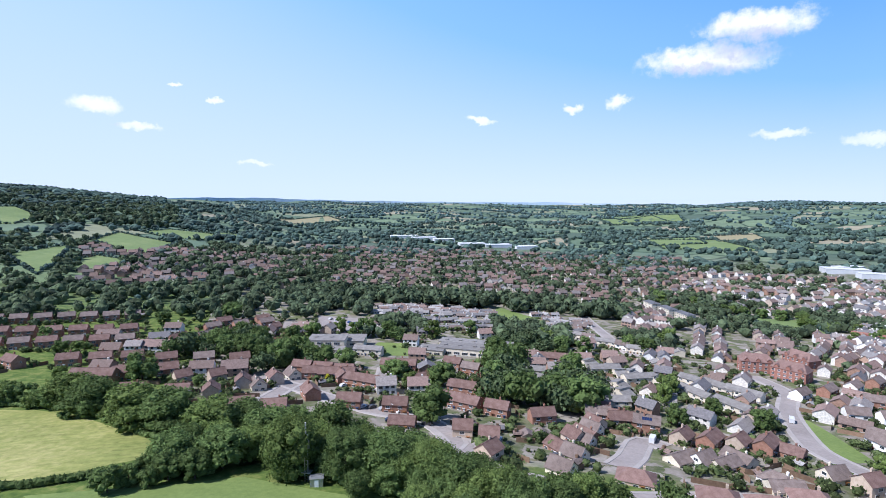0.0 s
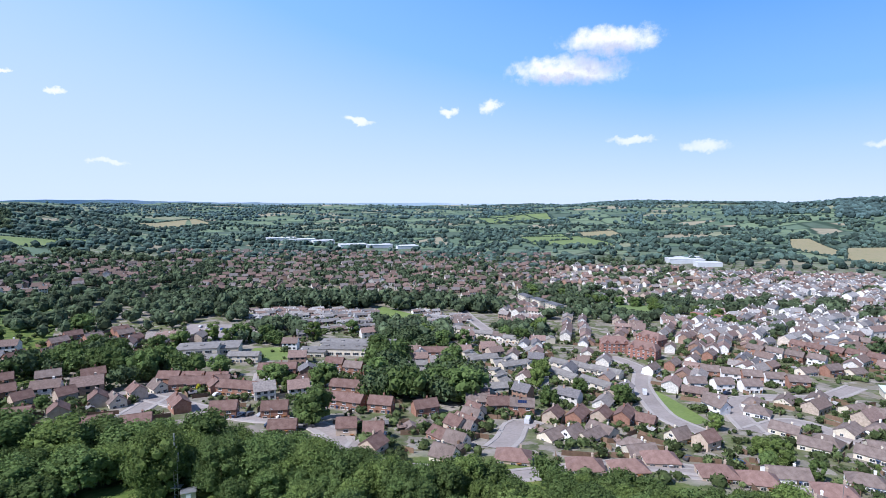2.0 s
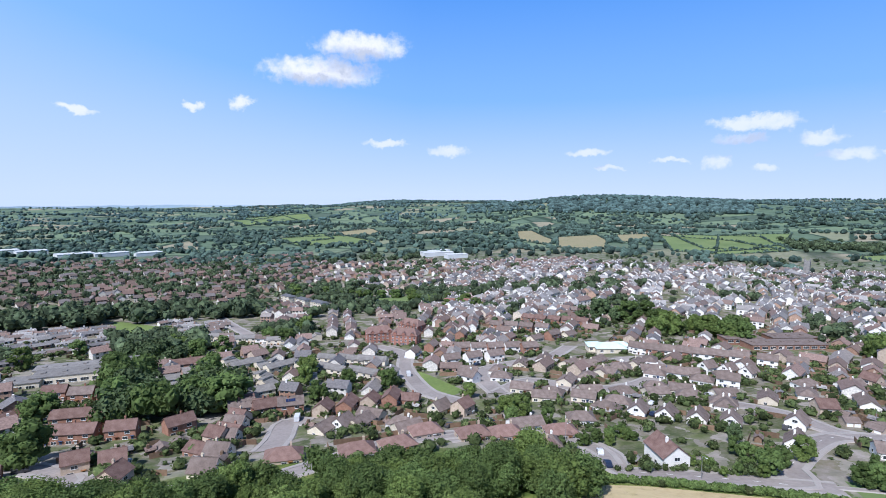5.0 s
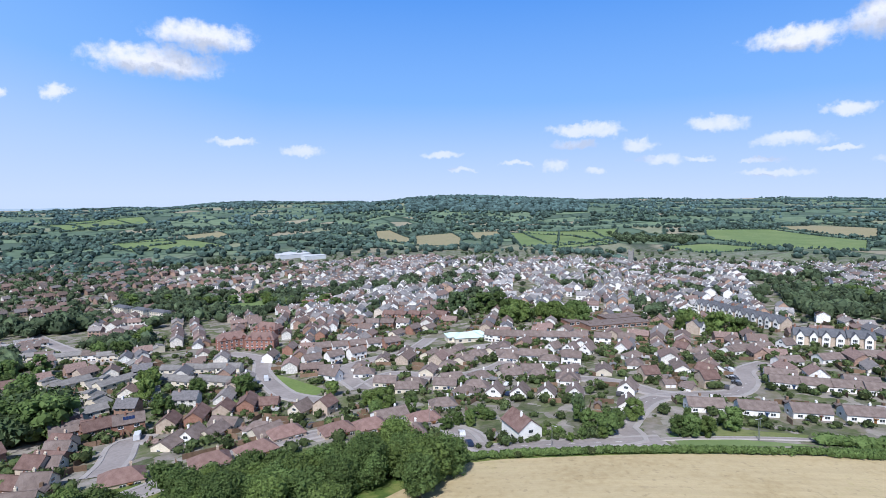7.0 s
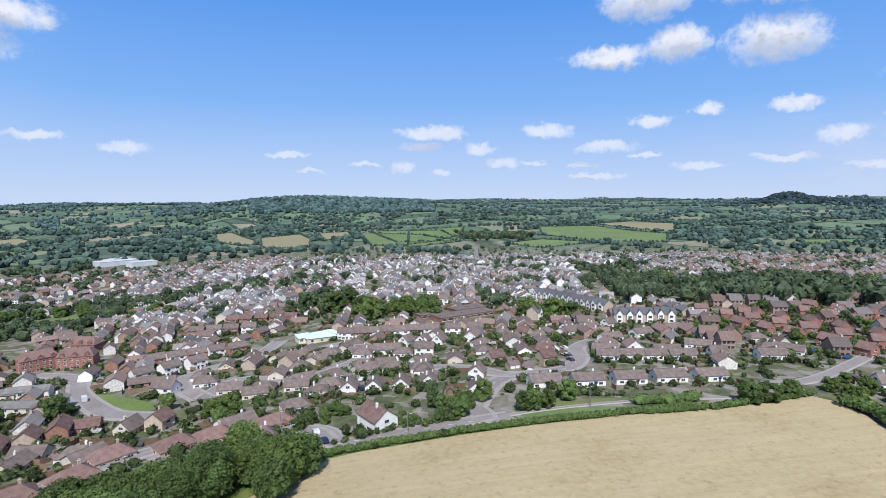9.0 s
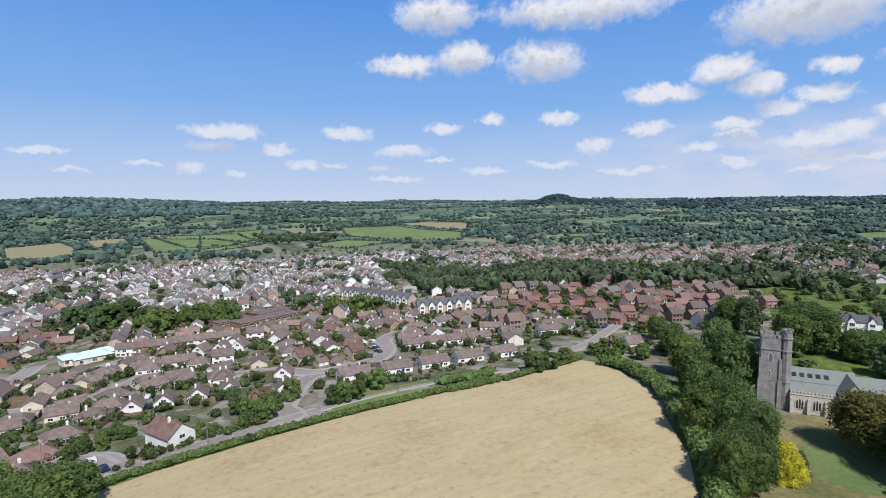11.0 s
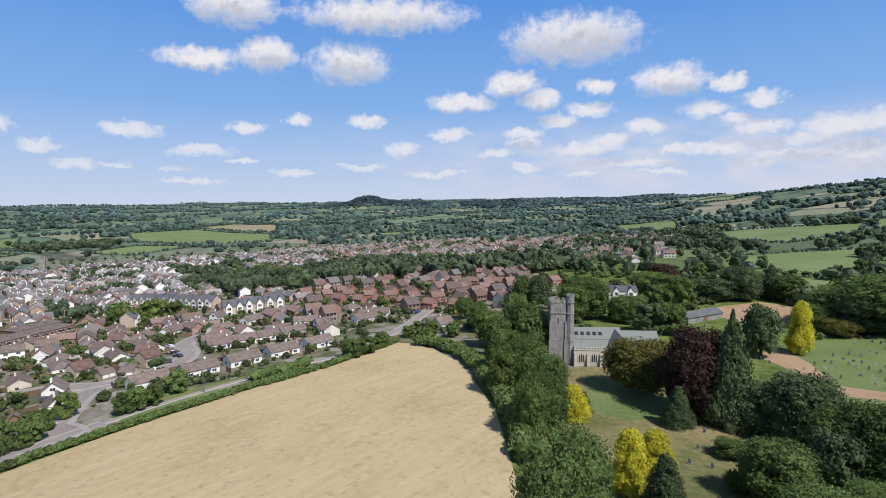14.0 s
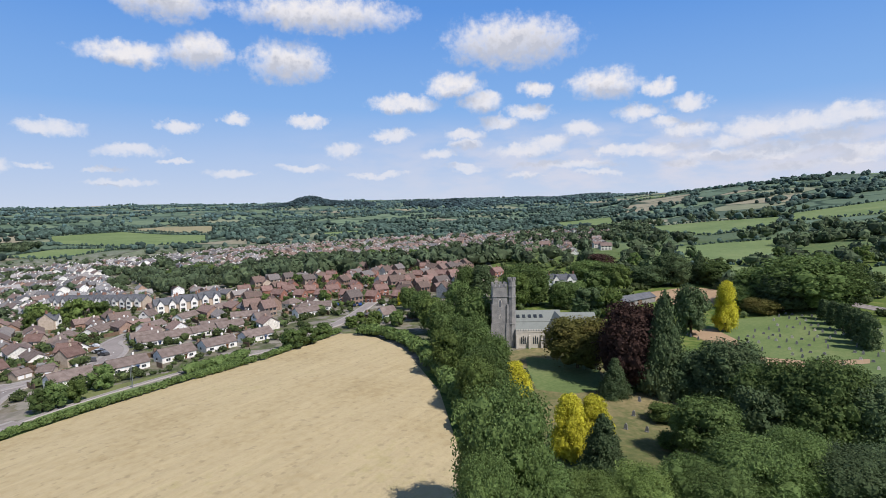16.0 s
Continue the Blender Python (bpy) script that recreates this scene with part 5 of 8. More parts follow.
def church(x, y, turn):
    root = new("church")
    root.matrix_basis = pose(x, y, ground_z(x, y) - 0.2, 0, 0, turn)

    def p(name, bm, mat, label="", parent=root):
        return part(name, bm, M[mat], parent, label)

    bm = bmesh.new()
    for w, z0, z1 in ((0.35, -1.5, 1.6), (0.15, 1.6, 8.5), (0.0, 8.5, 17.6), (0.0, 17.9, 21.0)):
        solid(bm, -w, 2 - w, z0, 5.0 + w, 7.0 + w, z1)
    for z in (8.4, 17.6):
        solid(bm, -0.22, 1.78, z, 5.22, 7.22, z + 0.3)
    tower = p("tower", bm, "stone", "square grey stone tower with string courses")
    for bx in (-0.6, 4.5):
        for by in (1.4, 6.5):
            bm = solid(bmesh.new(), bx, by, -1.5, bx + 1.1, by + 1.2, 8.5)
            p("buttress", solid(bm, bx + 0.2, by + 0.2, 8.5, bx + 0.95, by + 0.95, 15.0), "stone", "", tower)
    for k in range(4):
        for yy in (1.9, 6.6):
            p("merlon", solid(bmesh.new(), -0.1 + k * 1.38, yy, 21.0, 0.75 + k * 1.38, yy + 0.5, 22.1), "stone", "", tower)
        if 0 < k < 3:
            for xx in (-0.1, 4.6):
                p("merlon", solid(bmesh.new(), xx, 1.9 + k * 1.38, 21.0, xx + 0.5, 2.75 + k * 1.38, 22.1), "stone", "", tower)
    for wx, wz, ww, wh in ((2.5, 14.0, 1.3, 2.8), (2.5, 10.0, 0.7, 1.6)):
        bell = p("belfry_window", pointed(bmesh.new(), wx, 1.93, 2.02, wz, ww, wh), "stone_pale", "", tower)
        p("louvre", pointed(bmesh.new(), wx, 1.88, 1.96, wz + 0.15, ww - 0.35, wh - 0.4), "roof_slate", "", tower)
        p("belfry_window", pointed(bmesh.new(), wx, -0.05, 0.05, wz, ww, wh), "stone_pale", "", tower).matrix_basis = pose(0, 7.0, 0, 0, 0, -90)
    bm = bmesh.new()
    bmesh.ops.create_cone(bm, segments=8, radius1=1.4, radius2=1.3, depth=24.8, cap_ends=True, matrix=Matrix.Translation((6.5, 2.6, 10.9)))
    for z in (8.4, 17.6, 21.4):
        bmesh.ops.create_cone(bm, segments=8, radius1=1.58, radius2=1.58, depth=0.3, cap_ends=True, matrix=Matrix.Translation((6.5, 2.6, z)))
    turret = p("stair_turret", bm, "stone", "octagonal grey stone stair turret")
    for k in range(8):
        a = k * math.pi / 4 + 0.39
        p("merlon", turned(solid(bmesh.new(), -0.25, -0.32, 23.2, 0.2, 0.32, 24.1), Matrix.Translation((6.5 + 1.2 * math.cos(a), 2.6 + 1.2 * math.sin(a), 0)) @ Matrix.Rotation(a, 4, "Z")), "stone", "", turret)
    bm = solid(bmesh.new(), 7.6, 0.4, -1.5, 22.5, 5.2, 6.0)
    for bx in (8.0, 12.2, 16.4, 20.6):
        solid(bm, bx - 0.35, -0.5, -1.5, bx + 0.35, 0.45, 3.2)
        solid(bm, bx - 0.3, -0.1, 3.2, bx + 0.3, 0.45, 4.6)
    solid(bm, 7.5, 0.25, 5.6, 22.6, 0.55, 5.85)
    aisle = p("aisle_wall", bm, "stone_pale", "pale stone aisle wall with buttresses")
    for k in range(17):
        p("merlon", solid(bmesh.new(), 7.7 + k * 0.88, 0.36, 6.0, 8.2 + k * 0.88, 0.7, 6.6), "stone_pale", "", aisle)
    for wx in (10.1, 14.3, 18.5):
        fr = p("aisle_window", pointed(bmesh.new(), wx, 0.28, 0.42, 1.4, 2.4, 3.4), "stone_pale", "pointed traceried window")
        for k in (-0.66, 0, 0.66):
            p("light", pointed(bmesh.new(), wx + k, 0.24, 0.36, 1.65, 0.5, 2.5 if k else 2.85), "glass", "", fr)
    p("aisle_roof", prism(bmesh.new(), [(0.6, 6.0), (5.4, 8.4), (5.4, 8.6), (0.6, 6.2)], "x", 7.6, 22.5), "lead", "grey lead lean-to roof")
    p("nave_wall", prism(bmesh.new(), [(5.0, -1.5), (12.5, -1.5), (12.5, 8.2), (8.8, 11.2), (5.0, 8.2)], "x", 5.6, 24.0), "stone")
    p("nave_roof", prism(bmesh.new(), [(4.6, 8.2), (8.8, 11.35), (13.0, 8.2), (13.0, 8.45), (8.8, 11.6), (4.6, 8.45)], "x", 5.6, 24.2), "lead", "grey-green lead nave roof")
    for sx in (8.6, 10.6, 12.6, 14.6, 16.6):
        p("skylight", prism(bmesh.new(), [(5.9, 9.35), (6.9, 10.1), (6.9, 10.42), (5.9, 9.67)], "x", sx, sx + 1.1), "glass", "dark roof light")
    p("transept_wall", prism(bmesh.new(), [(19.4, -1.5), (25.2, -1.5), (25.2, 7.2), (22.3, 10.8), (19.4, 7.2)], "y", -2.2, 6.0), "stone_pale", "gabled pale stone transept")
    p("transept_roof", prism(bmesh.new(), [(19.0, 7.0), (22.3, 11.0), (25.6, 7.0), (25.6, 7.25), (22.3, 11.25), (19.0, 7.25)], "y", -2.4, 8.6), "lead")
    p("chancel_wall", prism(bmesh.new(), [(4.4, -1.5), (12.0, -1.5), (12.0, 7.4), (8.2, 10.3), (4.4, 7.4)], "x", 24.0, 36.0), "stone")
    p("chancel_roof", prism(bmesh.new(), [(4.0, 7.4), (8.2, 10.5), (12.4, 7.4), (12.4, 7.65), (8.2, 10.75), (4.0, 7.65)], "x", 24.0, 36.3), "lead")
    return tagged(root, "medieval grey stone parish church with an embattled tower", "church")


def car(x, y, turn):
    m = pose(x, y, ground_z(x, y) + 0.17, 0, 0, turn)
    if "car" in STOCK:
        return copy_thing(STOCK["car"], m)
    root = STOCK["car"] = new("car")
    root.matrix_basis = m
    bm = prism(bmesh.new(), [(-2.1, 0.3), (2.1, 0.3), (2.15, 0.65), (1.95, 0.85), (1.0, 0.95), (0.35, 1.42), (-1.2, 1.45), (-1.9, 0.98), (-2.12, 0.85)], "y", -0.86, 0.86)
    bmesh.ops.bevel(bm, geom=bm.edges[:], offset=0.07, segments=2, affect="EDGES")
    body = part("body", bm, M["car"], root)
    part("windscreen", turned(solid(bmesh.new(), -0.42, -0.68, -0.02, 0.42, 0.68, 0.02), Matrix.Translation((0.70, 0, 1.2)) @ Matrix.Rotation(0.62, 4, "Y")), M["glass"], body)
    for f in (-1, 1):
        part("side_window", prism(bmesh.new(), [(-1.5, 1.0), (0.6, 1.0), (0.25, 1.34), (-1.1, 1.36)], "y", f * 0.84, f * 0.875), M["glass"], body)
        for wx in (-1.3, 1.3):
            bm = bmesh.new()
            bmesh.ops.create_cone(bm, segments=12, radius1=0.32, radius2=0.32, depth=0.2, cap_ends=True, matrix=Matrix.Translation((wx, f * 0.8, 0.32)) @ Matrix.Rotation(math.pi / 2, 4, "X"))
            part("wheel", bm, M["tyre"], root)
    return tagged(root, "parked family hatchback car on the street", "car", "parked cars")


def van(x, y, turn, label="white panel van parked on the street"):
    root = new("van")
    root.matrix_basis = pose(x, y, ground_z(x, y) + 0.17, 0, 0, turn)
    bm = prism(bmesh.new(), [(-2.7, 0.4), (2.6, 0.4), (2.65, 0.9), (2.2, 1.25), (1.5, 2.2), (-2.65, 2.35)], "y", -0.98, 0.98)
    bmesh.ops.bevel(bm, geom=bm.edges[:], offset=0.08, segments=2, affect="EDGES")
    part("body", bm, M["shed_white"], root)
    part("windscreen", turned(solid(bmesh.new(), -0.5, -0.8, -0.02, 0.5, 0.8, 0.02), Matrix.Translation((1.88, 0, 1.74)) @ Matrix.Rotation(0.93, 4, "Y")), M["glass"], root)
    for f in (-1, 1):
        part("side_window", solid(bmesh.new(), 0.5, min(f * 0.97, f * 1.0), 1.3, 1.5, max(f * 0.97, f * 1.0), 1.9), M["glass"], root)
        for wx in (-1.7, 1.7):
            bm = bmesh.new()
            bmesh.ops.create_cone(bm, segments=12, radius1=0.36, radius2=0.36, depth=0.22, cap_ends=True, matrix=Matrix.Translation((wx, f * 0.9, 0.36)) @ Matrix.Rotation(math.pi / 2, 4, "X"))
            part("wheel", bm, M["tyre"], root)
    return tagged(root, label, "van")


def mast(x, y):
    root = new("radio_mast")
    root.matrix_basis = pose(x, y, ground_z(x, y))
    for dx, dy in ((-0.45, -0.3), (0.45, -0.3), (0, 0.5)):
        bm = bmesh.new()
        bmesh.ops.create_cone(bm, segments=8, radius1=0.11, radius2=0.09, depth=13.0, cap_ends=True, matrix=Matrix.Translation((dx, dy, 6.3)))
        part("leg", bm, M["metal"], root)
    for k in range(12):
        part("brace", turned(solid(bmesh.new(), -0.5, -0.04, -0.04, 0.5, 0.04, 0.04), Matrix.Translation((0, -0.3, 0.8 + k)) @ Matrix.Rotation(0.5 * (-1) ** k, 4, "Y")), M["metal"], root)
    for dx, z, h in ((-0.75, 9.5, 2.2), (0.75, 9.0, 2.2), (0.0, 13.0, 3.0)):
        part("antenna", solid(bmesh.new(), dx - 0.16, -0.45, z, dx + 0.16, -0.15, z + h, 0.04), M["metal"], root, "grey panel antenna")
    part("platform", solid(bmesh.new(), -1.2, -0.9, 2.6, 1.2, 0.9, 2.8), M["metal"], root)
    return tagged(root, "slim grey lattice radio mast at the wood's edge", "mast")


def hut(x, y, turn):
    root = new("equipment_cabin")
    root.matrix_basis = pose(x, y, ground_z(x, y), 0, 0, turn)
    part("body", solid(bmesh.new(), -1.6, -1.2, -0.5, 1.6, 1.2, 2.3, 0.03), M["metal"], root)
    part("roof", prism(bmesh.new(), [(-1.35, 2.3), (1.35, 2.3), (1.35, 2.4), (0, 2.6), (-1.35, 2.4)], "x", -1.75, 1.75), M["metal"], root)
    part("door", solid(bmesh.new(), -0.5, -1.26, 0.0, 0.5, -1.19, 2.0), M["frame"], root)
    return tagged(root, "small grey metal equipment cabin beside the mast", "cabin")


def flat_block(x, y, turn, blocks, wall, roof, name, label, category, windows=True):
    """A low flat-roofed building of several wings: wings of x, y, width, depth, height."""
    root = new(name)
    BLOCKS.append((x, y, 34))
    root.matrix_basis = pose(x, y, ground_z(x, y) + 0.2, 0, 0, turn)
    for cx, cy, w, d, h in blocks:
        part("wing", solid(bmesh.new(), cx - w / 2, cy - d / 2, -2, cx + w / 2, cy + d / 2, h), wall, root)
        bm = solid(bmesh.new(), cx - w / 2 - 0.3, cy - d / 2 - 0.3, h, cx + w / 2 + 0.3, cy + d / 2 + 0.3, h + 0.35)
        for k in range(int(w // 9)):
            solid(bm, cx - w / 2 + 3 + k * 9, cy - 1, h + 0.35, cx - w / 2 + 5 + k * 9, cy + 1, h + 0.8)
        part("roof", bm, roof, root)
        if windows:
            for k in range(max(1, int(w // 5))):
                for z in range(max(1, int(h // 3))):
                    window(root, cx - w / 2 + 2.5 + k * 5, cy - d / 2, 0.9 + z * 3, 3.6, 1.6, 0, -1, 2)
    return tagged(root, label, category)


def teal_hall(x, y, turn):
    root = new("community_hall")
    BLOCKS.append((x, y, 26))
    root.matrix_basis = pose(x, y, ground_z(x, y) + 0.2, 0, 0, turn) @ Matrix.Diagonal((0.72, 0.72, 0.9, 1))
    for cx, cy, w, d, e, r in ((0, 0, 24, 16, 3.4, 2.6), (-11, 5, 12, 14, 3.2, 2.0), (10, 6, 13, 12, 3.2, 2.2)):
        part("wall", solid(bmesh.new(), cx - w / 2, cy - d / 2, -2, cx + w / 2, cy + d / 2, e), M["cream"], root)
        bm = bmesh.new()
        lo = [bm.verts.new(q) for q in ((cx - w / 2 - 0.8, cy - d / 2 - 0.8, e), (cx + w / 2 + 0.8, cy - d / 2 - 0.8, e), (cx + w / 2 + 0.8, cy + d / 2 + 0.8, e), (cx - w / 2 - 0.8, cy + d / 2 + 0.8, e))]
        hi = [bm.verts.new((cx - w * 0.2, cy, e + r)), bm.verts.new((cx + w * 0.2, cy, e + r))]
        for f in ((lo[0], lo[1], hi[1], hi[0]), (lo[1], lo[2], hi[1]), (lo[2], lo[3], hi[0], hi[1]), (lo[3], lo[0], hi[0]), (lo[3], lo[2], lo[1], lo[0])):
            bm.faces.new(f)
        part("roof", bm, M["teal"], root)
        for k in range(3):
            window(root, cx - w / 3 + k * w / 3, cy - d / 2, 0.9, 2.4, 1.6, 0, -1, 2)
    return tagged(root, "low hall with pale turquoise hipped roofs", "hall")


def barn(x, y, turn, w=24, d=7):
    root = new("barn")
    root.matrix_basis = pose(x, y, ground_z(x, y) + 0.1, 0, 0, turn)
    shell(root, w, d, 2.6, 1.7, M["stone"], M["roof_slate"], 0, 0.4)
    part("barn_door", solid(bmesh.new(), -1.5, -d / 2 - 0.06, 0, 1.5, -d / 2 + 0.02, 2.3), M["fence"], root)
    return tagged(root, "long low stone outbuilding with a slate roof", "barn")


def gravestone(x, y, turn, k):
    key = f"grave{k % 4}"
    m = pose(x, y, ground_z(x, y) + 0.08, random.uniform(-4, 4), random.uniform(-3, 3), turn)
    if key in STOCK:
        return copy_thing(STOCK[key], m)
    w, h = ((0.8, 1.0), (0.65, 1.3), (0.9, 0.8), (0.5, 1.5))[k % 4]
    bm = pointed(bmesh.new(), 0, -0.1, 0.1, -0.3, w, h * 0.95 + 0.3)
    solid(bm, -w * 0.6, -0.25, -0.3, w * 0.6, 0.25, 0.14)
    root = STOCK[key] = part("gravestone", bm, M["stone" if k % 4 else "stone_pale"], None)
    root.matrix_basis = m
    return tagged(root, "weathered upright dark stone gravestone standing on grass", "gravestone", "gravestones in the cemetery")


def lamp_post(x, y, turn):
    m = pose(x, y, ground_z(x, y) + 0.2, 0, 0, turn)
    if "lamp" in STOCK:
        return copy_thing(STOCK["lamp"], m)
    root = STOCK["lamp"] = new("street_lamp")
    root.matrix_basis = m
    bm = bmesh.new()
    bmesh.ops.create_cone(bm, segments=8, radius1=0.1, radius2=0.06, depth=6.2, cap_ends=True, matrix=Matrix.Translation((0, 0, 3.0)))
    part("pole", bm, M["metal"], root)
    part("arm", solid(bmesh.new(), -0.05, -0.04, 6.0, 1.0, 0.04, 6.1), M["metal"], root)
    part("lantern", solid(bmesh.new(), 0.7, -0.14, 5.88, 1.35, 0.14, 6.02, 0.03), M["shed_white"], root)
    return tagged(root, "slim grey steel street lamp on the pavement", "street lamp", "street lamps")


def dashes(label, pts, long=2.0, gap=4.0):
    """White dashes painted along the middle of a road."""
    line = smooth_line(pts, 1.0)
    way = np.gradient(line, axis=0)
    bm = bmesh.new()
    for k in range(0, len(line) - 1, int(long + gap)):
        (x, y), a = line[k], math.atan2(way[k][1], way[k][0])
        one = solid(bmesh.new(), -long / 2, -0.07, 0, long / 2, 0.07, 0.02)
        turned(one, Matrix.Translation((x, y, ground_z(x, y) + 0.175)) @ Matrix.Rotation(a, 4, "Z"))
        me = bpy.data.meshes.new("dash")
        one.to_mesh(me)
        one.free()
        bm.from_mesh(me)
        bpy.data.meshes.remove(me)
    return tagged(part("road_marking", bm, M["paint"], None), label, "road marking", kind="structure")


def solar_roof(x, y, eaves, rise, d, count):
    """Dark panels on the roof slope, towards the south-west, of the house that stands nearest to a place."""
    root = min((o for o in bpy.data.objects if o.get("category") in ("house", "bungalow")), key=lambda o: (o.matrix_basis.translation.xy - Vector((x, y))).length)
    side = -1 if (root.matrix_basis.to_3x3() @ Vector((0, -1, 0))).dot(Vector((-1, -0.6, 0))) > 0 else 1
    tilt = math.atan2(rise, d / 2)
    for k in range(count):
        bm = solid(bmesh.new(), -0.5, -0.8, 0, 0.5, 0.8, 0.06, 0.01)
        turned(bm, Matrix.Translation(((k - (count - 1) / 2) * 1.08, side * d * 0.26, eaves + rise * 0.48 + 0.34)) @ Matrix.Rotation(-side * tilt, 4, "X"))
        part("solar_panel", bm, M["solar"], root, "dark blue solar panel")


def town_tower(x, y, turn):
    root = new("church_tower")
    root.matrix_basis = pose(x, y, ground_z(x, y), 0, 0, turn)
    bm = solid(bmesh.new(), -3.4, -3.4, -1, 3.4, 3.4, 20)
    solid(bm, -3.6, -3.6, 13, 3.6, 3.6, 13.4)
    part("tower", bm, M["stone"], root)
    for a in (-3.0, 3.0):
        for b in (-3.0, 3.0):
            bm = bmesh.new()
            bmesh.ops.create_cone(bm, segments=6, radius1=0.6, radius2=0.1, depth=4.5, cap_ends=True, matrix=Matrix.Translation((a, b, 22)))
            part("pinnacle", bm, M["stone"], root)
    part("belfry_window", pointed(bmesh.new(), 0, -3.46, -3.35, 14.5, 2.4, 4.2), M["roof_slate"], root)
    return tagged(root, "grey stone church tower with corner pinnacles in the old town", "church tower")


def rail_bridge(x, y, turn):
    root = new("railway_bridge")
    root.matrix_basis = pose(x, y, ground_z(x, y), 0, 0, turn)
    for cx in (-12, -4, 4, 12):
        part("pier", solid(bmesh.new(), cx - 0.9, -3, -2, cx + 0.9, 3, 4.5), M["brick_red"], root)
    for cx in (-8, 0, 8):
        prof = [(cx - 3.2, 4.5)] + [(cx - 3.2 * math.cos(a), 2.6 + 3.0 * math.sin(a)) for a in np.linspace(0.7, math.pi - 0.7, 7)] + [(cx + 3.2, 4.5), (cx + 3.2, 6.6), (cx - 3.2, 6.6)]
        part("arch", prism(bmesh.new(), prof, "y", -3, 3), M["brick_red"], root)
    part("parapet", solid(bmesh.new(), -16, -3.2, 6.6, 16, 3.2, 7.6), M["brick_red"], root)
    return tagged(root, "red brick railway bridge with small arches", "bridge")


def trampoline(x, y):
    root = new("trampoline")
    root.matrix_basis = pose(x, y, ground_z(x, y))
    bm = bmesh.new()
    bmesh.ops.create_cone(bm, segments=28, radius1=1.25, radius2=1.25, depth=0.03, cap_ends=True, matrix=Matrix.Translation((0, 0, 0.8)))
    part("mat", bm, M["tyre"], root, "black jumping mat")
    bm = bmesh.new()
    n = 28
    ring = [[bm.verts.new((r * math.cos(k * 6.2832 / n), r * math.sin(k * 6.2832 / n), z)) for k in range(n)] for r, z in ((1.2, 0.83), (1.75, 0.84), (1.78, 0.72), (1.2, 0.76))]
    for j in range(4):
        for k in range(n):
            bm.faces.new((ring[j][k], ring[j][(k + 1) % n], ring[(j + 1) % 4][(k + 1) % n], ring[(j + 1) % 4][k]))
    bmesh.ops.recalc_face_normals(bm, faces=bm.faces[:])
    part("pad", bm, M["shed_white"], root, "pale padded rim")
    for k in range(4):
        a = k * math.pi / 2 + 0.4
        bm = bmesh.new()
        bmesh.ops.create_cone(bm, segments=8, radius1=0.03, radius2=0.03, depth=0.84, cap_ends=True, matrix=Matrix.Translation((1.6 * math.cos(a), 1.6 * math.sin(a), 0.36)))
        part("leg", bm, M["metal"], root, "steel leg" if not k else "")
    return tagged(root, "round garden trampoline with a pale rim on grass", "trampoline")

# ---- the plan ----
# fields and greens
sheet("hay_field", "mown straw-coloured hay field", "field", M["hay"], [(60.0, 93.0), (88.0, 98.0), (94.6, 98.5), (105.2, 91.9), (130.4, 68.3), (180.5, 23.0), (185.8, 14.6), (218.0, -10.9), (216.0, -16.5), (205.0, -24.0), (180.0, -31.0), (130.0, -31.0), (60.0, -21.0), (10.0, -10.0), (5.0, 40.0)], 0.06)
sheet("meadow", "mown meadow with bleached bands", "field", M["meadow"], [(-234.8, 153.6), (-155.8, 99.9), (-124.1, 110.9), (-104.4, 133.3), (-108.2, 139.2), (-131.1, 148.6), (-158.2, 159.2), (-178.2, 161.7)], 0.06)
sheet("meadow", "green meadow beside the mast", "field", M["lawn"], [(-119.3, 102.4), (-92.6, 112.1), (-74.5, 122.7), (-49.9, 118.6), (-36.2, 117.8), (-20.0, 90.0), (-95.0, 90.0)], 0.06)
sheet("playing_field", "green school playing field", "field", M["lawn"], [(-100.7, 318.6), (-101.7, 332.4), (-81.9, 336.5), (-74.0, 302.4), (-93.0, 295.9)], 0.06)
sheet("recreation_ground", "green recreation ground with a hedge", "field", M["lawn"], [(-39.5, 532.6), (-0.2, 479.7), (8.9, 457.4), (-4.6, 414.3), (-22.6, 425.8), (-35.6, 454.8)], 0.06)
sheet("green", "green verge strip beside the road", "grass", M["lawn"], [(114.9, 254.0), (116.3, 238.2), (115.9, 201.8), (108.7, 198.7), (102.6, 207.1), (105.5, 223.9)], 0.06)
sheet("verge", "wide grass verge along the road", "grass", M["verge"], [(155.8, 69.8), (168.8, 63.9), (175.1, 52.0), (183.3, 41.3), (177.0, 40.8), (150.5, 65.1)], 0.06)
sheet("verge", "grass strip under the bungalow fences", "grass", M["pasture"], [(152.3, 70.1), (165.0, 50.8), (199.6, 7.7), (208.9, -4.7), (203.7, 2.4), (178.8, 34.5), (144.6, 61.2)], 0.06)
sheet("churchyard", "rough dry churchyard grass", "grass", M["sward"], [(166.9, -66.1), (167.7, -86.7), (139.7, -85.1), (117.0, -74.4), (114.3, -87.1), (96.5, -83.5), (75.0, -65.3), (69.2, -47.2), (72.7, -31.5), (112.3, -35.0), (150.0, -40.0)], 0.06)
sheet("churchyard", "green lawn before the church", "grass", M["cemetery"], [(157.3, -65.7), (148.4, -76.8), (137.6, -80.1), (120.1, -71.3), (118.5, -61.4), (124.1, -54.9), (139.7, -59.2)], 0.1)
sheet("cemetery_lawn", "green cemetery lawn", "grass", M["cemetery"], [(178.7, -145.6), (186.0, -170.6), (185.7, -196.0), (185.8, -214.0), (168.9, -214.7), (142.9, -202.4), (106.4, -193.4), (95.9, -155.3), (107.1, -141.1), (125.3, -123.2), (150.6, -131.8)], 0.06)
